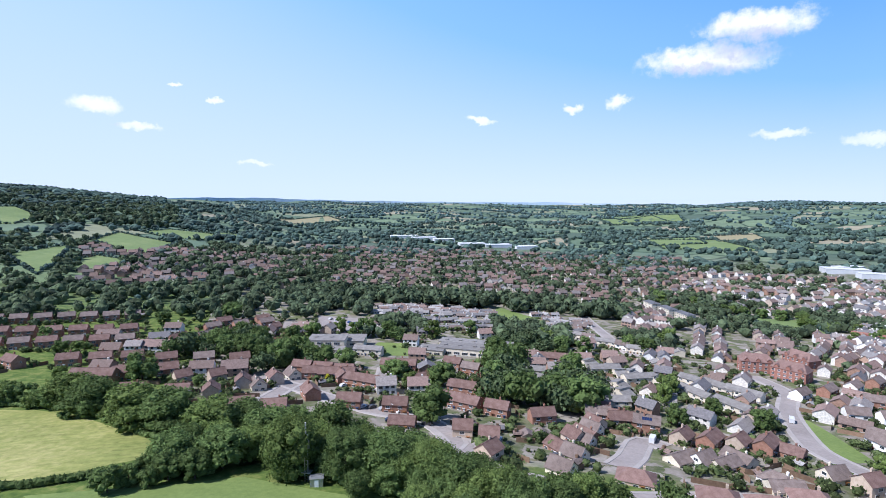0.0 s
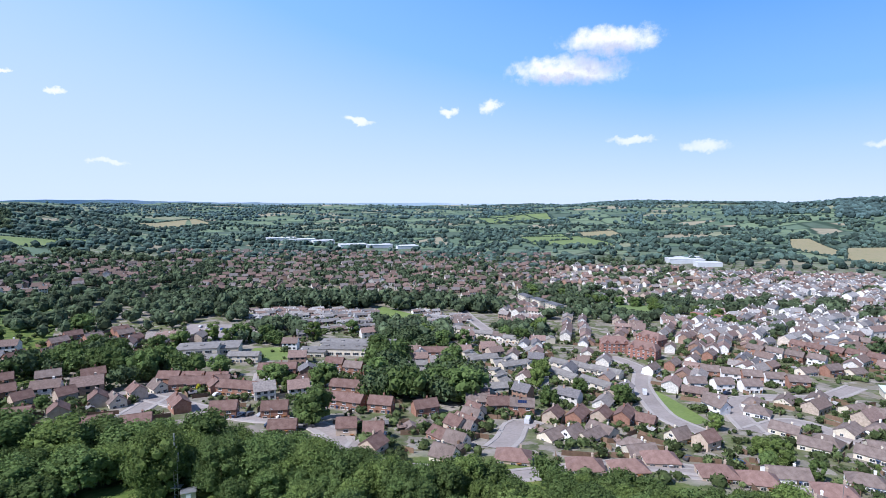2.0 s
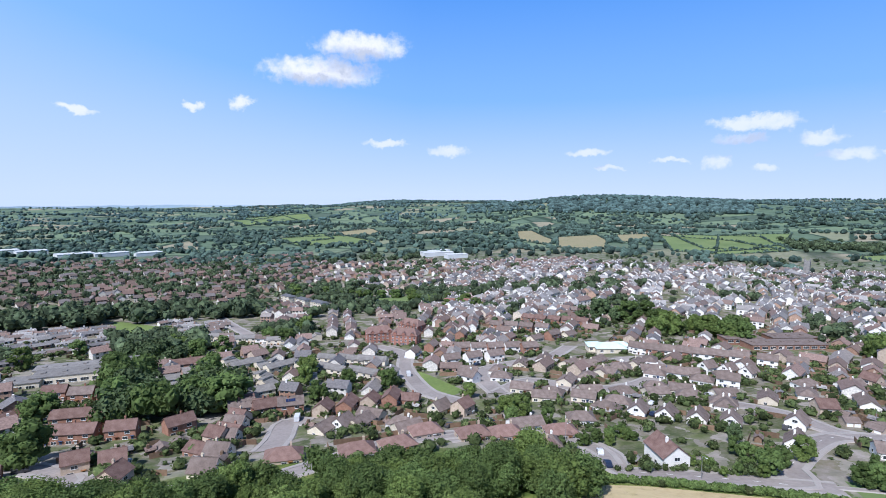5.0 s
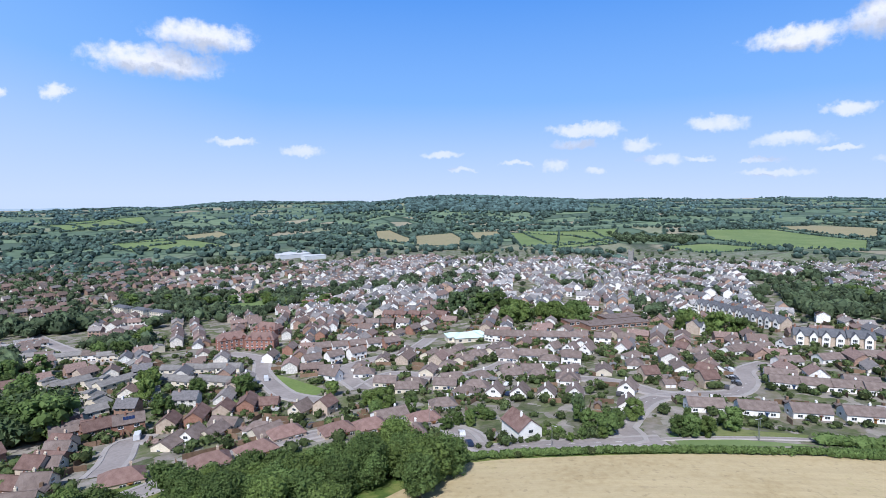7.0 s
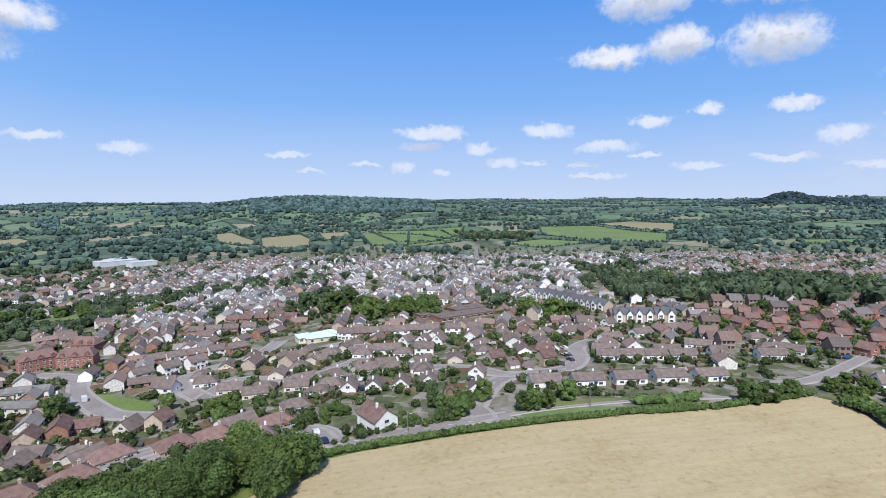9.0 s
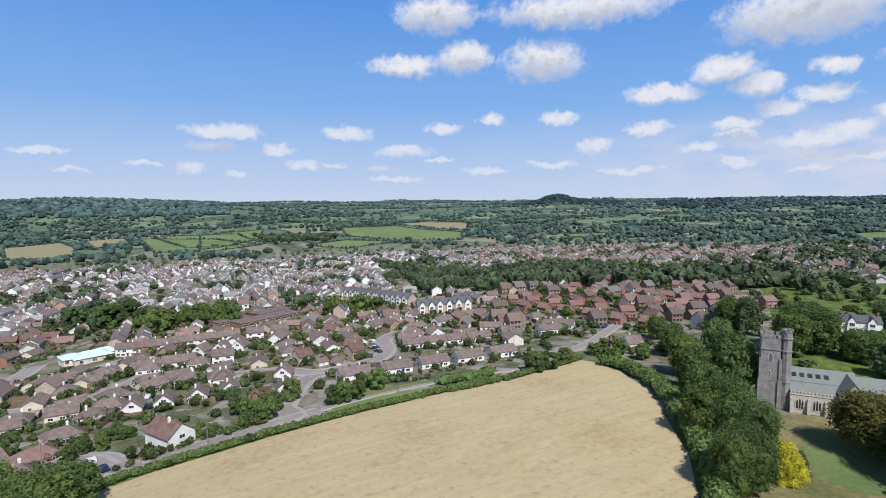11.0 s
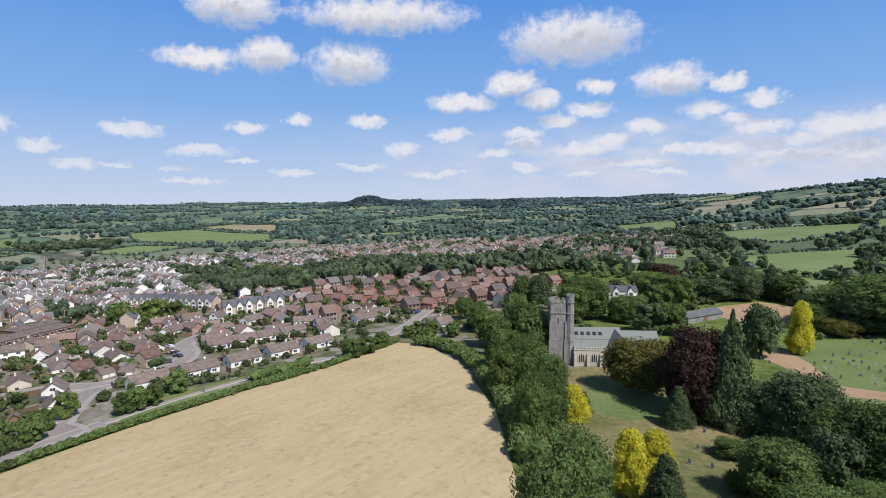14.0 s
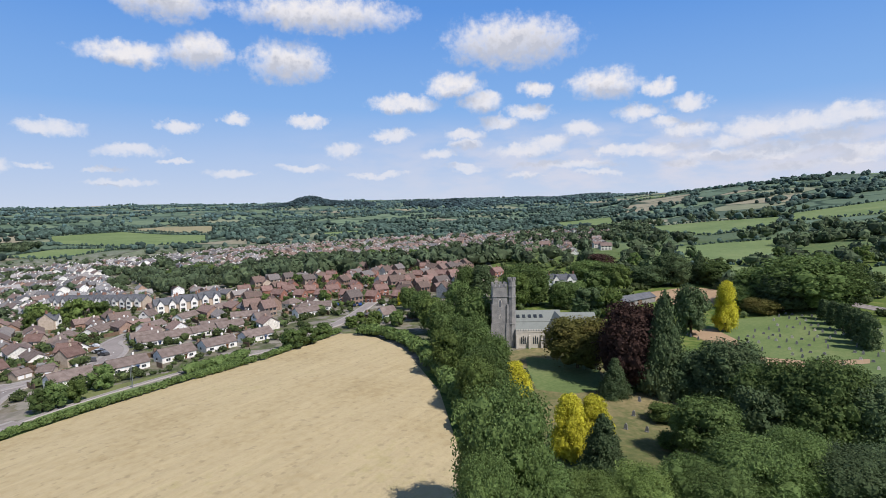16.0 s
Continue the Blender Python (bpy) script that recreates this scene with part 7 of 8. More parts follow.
# the tree belt below the hill
belt("oak/lime", [(-248.6, 163.0), (-192.0, 168.4), (-141.4, 160.8), (-100.4, 149.3), (-70.9, 141.4), (-40.6, 132.5), (-22.9, 127.3)], 64, 5, 7.2, 1, 0, 1.15)
belt("oak/lime", [(-89.0, 139.4), (-68.6, 136.8), (-40.6, 132.5), (-22.9, 127.3)], 22, 4.5, 9.5, 11, 1, 1.1)
belt("oak/lime", [(-77.3, 156.5), (-39.7, 131.9), (-14.6, 123.3), (10.3, 118.4), (33.2, 115.1), (34.3, 119.8), (54.5, 106.3), (71.7, 101.3), (85.1, 98.6)], 50, 6, 9.5, 2, 1, 1.1)
belt("lime/oak", [(-44.4, 123.3), (-13.6, 112.9), (16.8, 105.1), (37.4, 100.8), (61.4, 103.2), (39.4, 111.3), (60.5, 100.2)], 30, 5, 8.5, 12, 1, 1.1)
belt("oak", [(-98.3, 107.6), (-93.2, 115.6), (-93.7, 123.5), (-81.6, 123.7)], 10, 2.5, 7, 3, 0, 1.1)
tree("lime", -62.6, 125.5, 16.3, 16.5, 2)
tree("oak", -83.1, 126.7, 11.0, 15.4, 1)
tree("oak", -94.5, 122.2, 10.4, 14.1, 1)
tree("oak", -48.6, 127.5, 13.6, 14.6, 2)
tree("oak", -39.0, 130.1, 12.9, 16.7, 2)
tree("lime", -25.7, 130.4, 11.9, 15.7, 2)
tree("oak", -14.2, 126.2, 10.3, 15.6, 2)
tree("oak", -62.4, 153.3, 13.8, 16.8, 1)
tree("oak", -82.9, 151.1, 11.2, 17.5, 1)
tree("lime", -102.1, 151.3, 12.6, 18.6, 1)
tree("oak", -118.5, 153.6, 13.4, 20.8, 1)
tree("lime", -136.3, 157.7, 12.8, 21.2, 1)
tree("oak", -156.6, 164.7, 12.2, 20.7, 1)
tree("oak", -96.9, 162.9, 9.6, 17.2, 1)
tree("lime", -171.6, 169.4, 11.3, 20.7, 1)
tree("oak", 68.6, 102.7, 8.5, 10.5, 1)
tree("lime", 76.5, 105.0, 8.0, 10.0, 1)
tree("oak", 83.9, 107.8, 8.5, 10.0, 1)
hedge("clipped dark hedge between meadows", [(-242.9, 159.1), (-181.0, 164.4), (-154.4, 160.0), (-132.5, 150.3), (-111.1, 142.2)], 2.4, 2.0)
hedge("thick dark hedge between meadows", [(-146.0, 101.0), (-123.7, 106.4), (-107.8, 117.4), (-99.4, 125.1)], 3.0, 2.2)
hedge("low hedge along the meadow", [(-48.2, 124.3), (-32.5, 121.4), (-18.4, 121.5)], 2.6, 2.0)
hedge("dense clipped hedge along the hay field", [(95.6, 99.5), (106.3, 92.8), (131.4, 68.9), (153.4, 48.0), (181.5, 23.2), (169.4, 32.8), (187.0, 14.7), (219.5, -11.0)], 2.3, 2.3, mat='leaf_oak', leaves=110)
hedge("tall hedge by the bungalows", [(178.4, 36.6), (186.2, 26.6), (192.8, 22.5)], 5.0, 3.2, mat='leaf_oak')
tree("oak", 198.9, 6.3, 7, 10, 0)
tree("oak", 203.0, 1.0, 7, 10, 0)
tree("oak", 212.5, -4.8, 6, 8, 0)
tree("lime", 157.5, 82.9, 7, 8, 0)
tree("oak", 164.4, 67.8, 6, 6, 0)
tree("oak", 170.2, 58.3, 7, 8, 0)
tree("lime", 158.7, 61.0, 6, 7, 0)
tree("oak", 142.3, 89.3, 6, 6, 0)
tree("oak", 139.3, 81.6, 7.5, 8, 0)
tree("oak", 145.4, 94.8, 6, 6, 0)
tree("oak", 147.3, 83.1, 6, 6, 0)
tree("pine", 154.0, 101.2, 7, 5, 0)
tree("oak", 89.0, 226.1, 10, 11, 0)
tree("lime", 57.4, 252.4, 10, 9, 0)
tree("oak", 73.6, 236.9, 9, 9, 0)
tree("oak", 55.9, 221.6, 10, 10, 0)
tree("oak", 20.6, 226.7, 16, 22, 0)
tree("oak", 18.7, 297.8, 12, 14, 0)
tree("oak", 71.9, 368.5, 12, 14, 0)
tree("lime", 93.7, 407.6, 14, 16, 0)
tree("oak", 61.8, 379.1, 11, 12, 0)
tree("lime", 114.8, 159.0, 8, 10, 0)
tree("lime", 113.3, 166.0, 7, 8, 0)
tree("oak", 517.2, 378.4, 9, 12, 0)
tree("lime", 112.7, 192.1, 6, 7, 0)
tree("oak", 117.2, 146.0, 7, 6, 0)
tree("oak", 107.2, 154.0, 6, 6, 0)
tree("oak", -39.4, 194.8, 15, 18, 0)
tree("oak", -70.0, 252.3, 9, 14, 0)
tree("oak", -67.7, 260.8, 7, 9, 0)
tree("oak", -23.7, 317.2, 13, 16, 0)
tree("oak", -19.5, 281.1, 15, 18, 0)
tree("oak", -20.0, 249.7, 14, 16, 0)
tree("oak", -20.2, 373.4, 7, 9, 0)
tree("oak", -7.6, 345.9, 8, 10, 0)
tree("lime", 6.7, 368.0, 13, 15, 0)
tree("oak", 15.7, 347.1, 12, 14, 0)
tree("oak", 30.4, 350.5, 12, 14, 0)
tree("oak", 11.5, 232.7, 15, 20, 0)
tree("oak", 3.6, 234.9, 12, 14, 0)
tree("oak", -4.3, 234.0, 9, 10, 0)
tree("oak", -43.6, 245.7, 12, 16, 0)
tree("lime", -58.6, 240.8, 7, 9, 0)
tree("lime", -70.9, 360.2, 12, 14, 0)
tree("oak", -47.6, 385.7, 10, 12, 0)
tree("lime", -136.1, 356.1, 11, 12, 0)
tree("oak", -115.1, 350.5, 13, 15, 0)
tree("oak", -99.8, 351.4, 12, 14, 0)
tree("oak", -120.0, 342.2, 11, 13, 0)
tree("oak", -98.0, 260.3, 11, 13, 0)
tree("oak", -110.6, 264.0, 11, 13, 0)
tree("lime", 62.4, 269.0, 11, 12, 0)
tree("oak", -170.8, 205.5, 14, 16, 0)
tree("oak", -280.1, 262.8, 9, 10, 0)
tree("lime", -235.5, 239.9, 9, 12, 0)
tree("oak", -244.5, 237.4, 9, 10, 0)
tree("oak", -221.2, 360.1, 14, 18, 0)
tree("oak", -252.6, 327.2, 10, 12, 0)
tree("oak", -189.4, 249.5, 10, 12, 0)
tree("lime", -184.4, 261.4, 10, 12, 0)
tree("oak", -172.4, 271.5, 11, 13, 0)
tree("oak", -153.9, 263.3, 12, 13, 0)
tree("oak", -140.4, 258.8, 14, 16, 0)
tree("oak", -129.4, 254.0, 15, 17, 0)
tree("oak", -128.0, 273.8, 14, 15, 0)
tree("oak", -143.5, 324.9, 12, 14, 0)
tree("oak", -149.6, 309.9, 12, 14, 0)
tree("oak", -169.0, 307.9, 10, 12, 0)
tree("oak", -165.7, 279.8, 10, 11, 0)
tree("lime", -204.2, 197.1, 7, 8, 0)
tree("oak", -145.2, 207.3, 5, 6, 0)
tree("gold", -96.7, 234.4, 4, 4, 0)
# copses in the town
belt("oak/pine", [(297.6, 314.8), (309.6, 302.9), (332.5, 295.7)], 16, 5, 15, 4, 0, 1.0)
belt("lime/oak", [(301.4, 261.9), (320.1, 251.6), (323.7, 217.5)], 26, 7, 13, 5, 0, 1.1)
belt("lime/oak", [(340.8, 155.2), (346.2, 138.2), (349.6, 123.6)], 12, 5, 13, 6, 0, 1.0)
belt("oak/pine/lime", [(551.6, 67.9), (587.2, 3.9), (577.2, -75.4), (516.4, -127.6)], 26, 9, 12, 7, 0, 1.0)
belt("oak/lime", [(543.9, 126.7), (571.4, 105.5), (488.2, 54.2)], 14, 6, 12, 8, 0, 1.0)
belt("oak/lime", [(139.6, 677.5), (180.8, 616.0), (236.5, 588.8), (253.8, 513.9), (257.1, 416.8)], 22, 10, 11, 9, 0, 1.2)
hedge("clipped hedge by the recreation ground", [(-0.2, 479.7), (21.7, 465.9), (35.8, 443.6)], 2.0, 2.0, leaves=14)
hedge("bright clipped garden hedge", [(145.1, 156.1), (148.5, 142.4)], 2.0, 2.2, mat='leaf_lime')
hedge("clipped hedge beside the road", [(403.3, 50.2), (337.4, 11.9), (291.5, -17.1)], 2.4, 2.4, leaves=16)
# hill fields west of the town
sheet("field", "bright green pasture on the slope", "field", M["pasture"], [(-698.0, 858.4), (-698.1, 936.4), (-639.3, 971.0), (-602.7, 966.3), (-589.6, 873.1), (-623.7, 835.4)], 0.15)
hedgerow([(-698.0, 858.4), (-698.1, 936.4), (-639.3, 971.0), (-602.7, 966.3), (-589.6, 873.1), (-623.7, 835.4), (-698.0, 858.4)], 4.0)
sheet("field", "bright green pasture on the slope", "field", M["pasture"], [(-662.0, 973.8), (-638.8, 1020.5), (-612.4, 1039.9), (-578.9, 969.3), (-618.9, 971.6)], 0.15)
hedgerow([(-662.0, 973.8), (-638.8, 1020.5), (-612.4, 1039.9), (-578.9, 969.3), (-618.9, 971.6), (-662.0, 973.8)], 4.0)
sheet("field", "sloping green pasture", "field", M["pasture"], [(-663.4, 706.5), (-707.7, 818.4), (-666.3, 807.5), (-574.6, 792.5), (-530.7, 664.1), (-544.5, 631.6), (-611.9, 683.2)], 0.15)
hedgerow([(-663.4, 706.5), (-707.7, 818.4), (-666.3, 807.5), (-574.6, 792.5), (-530.7, 664.1), (-544.5, 631.6), (-611.9, 683.2), (-663.4, 706.5)], 4.0)
sheet("field", "sloping green pasture", "field", M["pasture"], [(-629.8, 552.9), (-636.4, 601.8), (-646.4, 660.8), (-522.2, 505.2), (-493.7, 459.1), (-591.8, 518.9)], 0.15)
hedgerow([(-629.8, 552.9), (-636.4, 601.8), (-646.4, 660.8), (-522.2, 505.2), (-493.7, 459.1), (-591.8, 518.9), (-629.8, 552.9)], 4.0)
sheet("field", "sloping green pasture", "field", M["pasture"], [(-486.9, 490.7), (-541.8, 562.6), (-551.1, 598.5), (-511.8, 593.0), (-476.9, 556.4), (-468.5, 500.9)], 0.15)
hedgerow([(-486.9, 490.7), (-541.8, 562.6), (-551.1, 598.5), (-511.8, 593.0), (-476.9, 556.4), (-468.5, 500.9), (-486.9, 490.7)], 4.0)
sheet("field", "rough green pasture near the hilltop", "field", M["pasture"], [(-1038.2, 871.3), (-1035.8, 927.7), (-903.9, 859.8), (-849.7, 758.5), (-865.7, 724.1)], 0.15)
hedgerow([(-1038.2, 871.3), (-1035.8, 927.7), (-903.9, 859.8), (-849.7, 758.5), (-865.7, 724.1), (-1038.2, 871.3)], 4.0)
sheet("field", "small green paddock", "field", M["pasture"], [(-331.9, 389.4), (-320.7, 403.6), (-291.4, 368.7), (-299.6, 358.2)], 0.15)
hedgerow([(-331.9, 389.4), (-320.7, 403.6), (-291.4, 368.7), (-299.6, 358.2), (-331.9, 389.4)], 4.0)
# fields on the slope behind the church
sheet("field", "bright green hillside pasture", "field", M["pasture"], [(762.1, -526.1), (716.5, -609.1), (638.9, -667.1), (560.5, -572.8), (539.8, -459.5), (613.1, -444.3)], 0.15)
hedgerow([(762.1, -526.1), (716.5, -609.1), (638.9, -667.1), (560.5, -572.8), (539.8, -459.5), (613.1, -444.3), (762.1, -526.1)], 4.0)
sheet("field", "green hillside pasture", "field", M["pasture"], [(662.4, -701.7), (624.2, -832.8), (554.4, -871.7), (437.5, -689.5), (503.7, -673.3), (572.7, -607.3)], 0.15)
hedgerow([(662.4, -701.7), (624.2, -832.8), (554.4, -871.7), (437.5, -689.5), (503.7, -673.3), (572.7, -607.3), (662.4, -701.7)], 4.0)
sheet("field", "green hillside pasture", "field", M["pasture"], [(467.2, -349.0), (465.4, -408.4), (447.1, -453.1), (356.2, -366.6), (338.9, -307.2), (369.4, -285.8)], 0.15)
hedgerow([(369.4, -285.8), (467.2, -349.0), (465.4, -408.4), (447.1, -453.1)], 4.0)
sheet("field", "green pasture below the slope", "field", M["pasture"], [(334.5, -216.4), (331.7, -265.5), (316.0, -303.7), (274.6, -260.6), (282.4, -215.3), (301.6, -195.2)], 0.15)
hedgerow([(301.6, -195.2), (334.5, -216.4), (331.7, -265.5), (316.0, -303.7)], 3.0)
sheet("field", "green paddock behind the trees", "field", M["pasture"], [(264.4, -325.0), (247.7, -365.4), (205.5, -304.0), (223.1, -286.2)], 0.15)
hedgerow([(264.4, -325.0), (247.7, -365.4), (205.5, -304.0), (223.1, -286.2), (264.4, -325.0)], 4.0)
sheet("field", "pale green hillside pasture", "field", M["pasture"], [(2288.6, -1491.6), (2655.9, -1982.6), (1410.4, -1036.1), (1519.5, -999.3)], 0.15)
hedgerow([(2288.6, -1491.6), (2655.9, -1982.6), (1410.4, -1036.1), (1519.5, -999.3), (2288.6, -1491.6)], 4.0)
sheet("field", "green hillside pasture", "field", M["pasture"], [(1154.2, -539.9), (1097.2, -664.8), (885.8, -547.5), (952.8, -478.4)], 0.15)
hedgerow([(1154.2, -539.9), (1097.2, -664.8), (885.8, -547.5), (952.8, -478.4), (1154.2, -539.9)], 4.0)
# fields across the valley
sheet("field", "dry tan field under the wooded hill", "field", M["dry"], [(907.2, 1284.0), (952.5, 1277.0), (817.6, 996.1), (732.5, 921.5), (769.8, 1090.1)], 0.15)
hedgerow([(907.2, 1284.0), (952.5, 1277.0), (817.6, 996.1), (732.5, 921.5), (769.8, 1090.1), (907.2, 1284.0)], 4.0)
sheet("field", "dry tan field under the wooded hill", "field", M["dry"], [(895.2, 1090.4), (1007.1, 1070.1), (923.1, 944.6), (782.0, 805.3), (722.5, 880.4)], 0.15)
hedgerow([(895.2, 1090.4), (1007.1, 1070.1), (923.1, 944.6), (782.0, 805.3), (722.5, 880.4), (895.2, 1090.4)], 4.0)
sheet("field", "dry tan field under the wooded hill", "field", M["dry"], [(1046.1, 1044.1), (1116.1, 1004.2), (1035.2, 912.2), (905.9, 885.5)], 0.15)
hedgerow([(1046.1, 1044.1), (1116.1, 1004.2), (1035.2, 912.2), (905.9, 885.5), (1046.1, 1044.1)], 4.0)
sheet("field", "green valley field", "field", M["pasture"], [(1111.9, 959.7), (1137.4, 779.6), (1026.2, 591.8), (891.7, 623.8), (862.8, 714.0)], 0.15)
hedgerow([(1111.9, 959.7), (1137.4, 779.6), (1026.2, 591.8), (891.7, 623.8), (862.8, 714.0), (1111.9, 959.7)], 4.0)
sheet("field", "large dark green crop field", "field", M["pasture"], [(1438.4, 580.5), (1546.7, 459.9), (1370.0, 228.7), (1142.4, 191.3), (1125.2, 335.9), (1241.6, 493.5)], 0.15)
hedgerow([(1438.4, 580.5), (1546.7, 459.9), (1370.0, 228.7), (1142.4, 191.3), (1125.2, 335.9), (1241.6, 493.5), (1438.4, 580.5)], 4.0)
sheet("field", "green valley field", "field", M["pasture"], [(1212.1, 868.1), (1274.0, 839.4), (1366.1, 781.7), (1158.6, 675.5), (991.0, 645.5), (914.4, 657.2)], 0.15)
hedgerow([(1212.1, 868.1), (1274.0, 839.4), (1366.1, 781.7), (1158.6, 675.5), (991.0, 645.5), (914.4, 657.2), (1212.1, 868.1)], 4.0)
sheet("field", "pale green valley field", "field", M["pasture"], [(1022.8, 493.0), (1128.4, 449.0), (1101.9, 318.1), (979.5, 390.6)], 0.15)
hedgerow([(1022.8, 493.0), (1128.4, 449.0), (1101.9, 318.1), (979.5, 390.6), (1022.8, 493.0)], 4.0)
sheet("field", "dry tan valley field", "field", M["dry"], [(1615.3, 483.3), (2020.7, 458.2), (1786.2, 279.0), (1449.4, 227.0), (1537.9, 380.4)], 0.15)
hedgerow([(1615.3, 483.3), (2020.7, 458.2), (1786.2, 279.0), (1449.4, 227.0), (1537.9, 380.4), (1615.3, 483.3)], 4.0)
sheet("field", "green valley field", "field", M["pasture"], [(1157.5, 959.9), (1254.7, 791.9), (1047.2, 595.9), (942.6, 706.9)], 0.15)
hedgerow([(1157.5, 959.9), (1254.7, 791.9), (1047.2, 595.9), (942.6, 706.9), (1157.5, 959.9)], 4.0)
sheet("field", "green valley field", "field", M["pasture"], [(1299.8, -26.9), (1364.2, -147.9), (1228.9, -121.6), (1196.7, -36.8)], 0.15)
hedgerow([(1299.8, -26.9), (1364.2, -147.9), (1228.9, -121.6), (1196.7, -36.8), (1299.8, -26.9)], 4.0)
sheet("field", "tan field among hedges", "field", M["dry"], [(502.2, 1705.2), (628.5, 1728.3), (602.9, 1556.4), (460.0, 1504.0)], 0.15)
hedgerow([(502.2, 1705.2), (628.5, 1728.3), (602.9, 1556.4), (460.0, 1504.0), (502.2, 1705.2)], 4.0)
sheet("field", "green field among hedges", "field", M["pasture"], [(277.7, 1506.2), (476.9, 1559.3), (463.5, 1233.6), (281.0, 1297.1)], 0.15)
hedgerow([(277.7, 1506.2), (476.9, 1559.3), (463.5, 1233.6), (281.0, 1297.1), (277.7, 1506.2)], 4.0)
sheet("field", "green field among hedges", "field", M["pasture"], [(243.5, 2401.0), (512.1, 2619.8), (528.7, 2214.6), (272.4, 2062.7)], 0.15)
hedgerow([(243.5, 2401.0), (512.1, 2619.8), (528.7, 2214.6), (272.4, 2062.7), (243.5, 2401.0)], 4.0)
sheet("field", "tan field among hedges", "field", M["dry"], [(-938.3, 1803.1), (-899.8, 2236.2), (-747.3, 2030.1), (-816.5, 1726.1)], 0.15)
hedgerow([(-938.3, 1803.1), (-899.8, 2236.2), (-747.3, 2030.1), (-816.5, 1726.1), (-938.3, 1803.1)], 4.0)
sheet("field", "green field among hedges", "field", M["pasture"], [(334.0, 2660.8), (619.1, 2594.2), (582.6, 2345.3), (328.4, 2123.6)], 0.15)
hedgerow([(334.0, 2660.8), (619.1, 2594.2), (582.6, 2345.3), (328.4, 2123.6), (334.0, 2660.8)], 4.0)
sheet("field", "green field among hedges", "field", M["pasture"], [(277.6, 1506.7), (449.0, 1675.0), (404.8, 1410.8), (275.4, 1353.2)], 0.15)
hedgerow([(277.6, 1506.7), (449.0, 1675.0), (404.8, 1410.8), (275.4, 1353.2), (277.6, 1506.7)], 4.0)
sheet("field", "rough green bank by the railway", "field", M["pasture"], [(204.9, 593.3), (257.5, 576.6), (247.4, 501.1), (206.5, 515.4)], 0.15)
hedgerow([(204.9, 593.3), (257.5, 576.6), (247.4, 501.1), (206.5, 515.4), (204.9, 593.3)], 4.0)
road("straight road climbing through the upper estate", 5.0, [(776.0, -315.2), (657.5, -292.3), (551.5, -256.1), (427.2, -199.7)], 1.0)
road("lane by the cemetery", 5.0, [(193.4, -233.9), (181.5, -232.2), (159.1, -232.5), (146.7, -243.1)], 0.8)
# warehouses beyond the town
flat_block(-339.7, 1355.4, 20, [(0, 0, 70, 30, 7)], M["shed_white"], M["shed_white"], "warehouse", "long pale sheet-metal warehouse", "warehouse", False)
flat_block(-282.1, 1329.0, 20, [(0, 0, 60, 30, 7)], M["shed_white"], M["shed_white"], "warehouse", "long pale sheet-metal warehouse", "warehouse", False)
flat_block(-228.0, 1307.6, 20, [(0, 0, 50, 30, 7)], M["shed_white"], M["shed_white"], "warehouse", "long pale sheet-metal warehouse", "warehouse", False)
flat_block(-149.1, 1231.6, 20, [(0, 0, 60, 30, 7)], M["shed_white"], M["shed_white"], "warehouse", "long pale sheet-metal warehouse", "warehouse", False)
flat_block(-91.4, 1238.1, 20, [(0, 0, 60, 30, 7)], M["shed_white"], M["shed_white"], "warehouse", "long pale sheet-metal warehouse", "warehouse", False)
flat_block(-27.4, 1234.9, 20, [(0, 0, 50, 30, 7)], M["shed_white"], M["shed_white"], "warehouse", "long pale sheet-metal warehouse", "warehouse", False)
flat_block(471.8, 934.4, -6, [(0, 0, 60, 28, 7)], M["shed_white"], M["shed_white"], "warehouse", "long pale sheet-metal warehouse", "warehouse", False)
flat_block(484.1, 879.9, -6, [(0, 0, 40, 20, 7)], M["shed_white"], M["shed_white"], "warehouse", "long pale sheet-metal warehouse", "warehouse", False)
flat_block(486.9, 956.0, 20, [(0, 0, 44, 20, 7)], M["shed_white"], M["shed_white"], "warehouse", "long pale sheet-metal warehouse", "warehouse", False)
town_tower(759.0, 412.3, 20)
rail_bridge(260.5, 465.1, -30)
# bushes where the field narrows
tree("lime", 228.2, -17.0, 5, 7, 0)
tree("lime", 221.2, -21.1, 5, 6, 0)
tree("lime", 221.3, -24.3, 5, 6, 0)
tree("oak", 222.3, -34.8, 7, 7, 0)
tree("lime", 242.4, -21.6, 4, 5, 0)
tree("lime", 230.4, -26.9, 6, 7, 0)
hedgerow([(158.5, 71.0), (175.4, 59.6), (184.3, 42.5)], 1.6)
hedgerow([(106.7, 103.2), (122.8, 94.0), (136.3, 81.0)], 2.4)
hedgerow([(127.2, 160.5), (140.1, 148.9), (147.3, 135.0), (143.5, 121.7)], 2.0)
hedgerow([(315.8, 11.2), (285.0, -10.8), (287.6, -22.8)], 2.2)
hedgerow([(251.8, 19.2), (258.5, 6.1), (269.3, -8.3)], 2.0)
belt("oak/lime", [(326.6, 45.1), (319.9, 19.7), (311.5, -9.8)], 10, 6, 6, 21, 0, 1.0)
belt("oak/lime/pine", [(409.6, 14.0), (387.4, -23.1), (344.7, -59.5)], 8, 6, 8, 22, 0, 1.0)
hedge("overgrown hedge under the churchyard trees", [(212.0, -20.0), (203.0, -28.0), (180.0, -34.5), (130.0, -34.5), (100.0, -30.5)], 5.0, 4.5, 1.6, 160, "leaf_oak")
WOOD = ((1106.5, 634.8), (1192.6, 509.5))
tree("oak", 153.2, 66.3, 6, 7, 0)
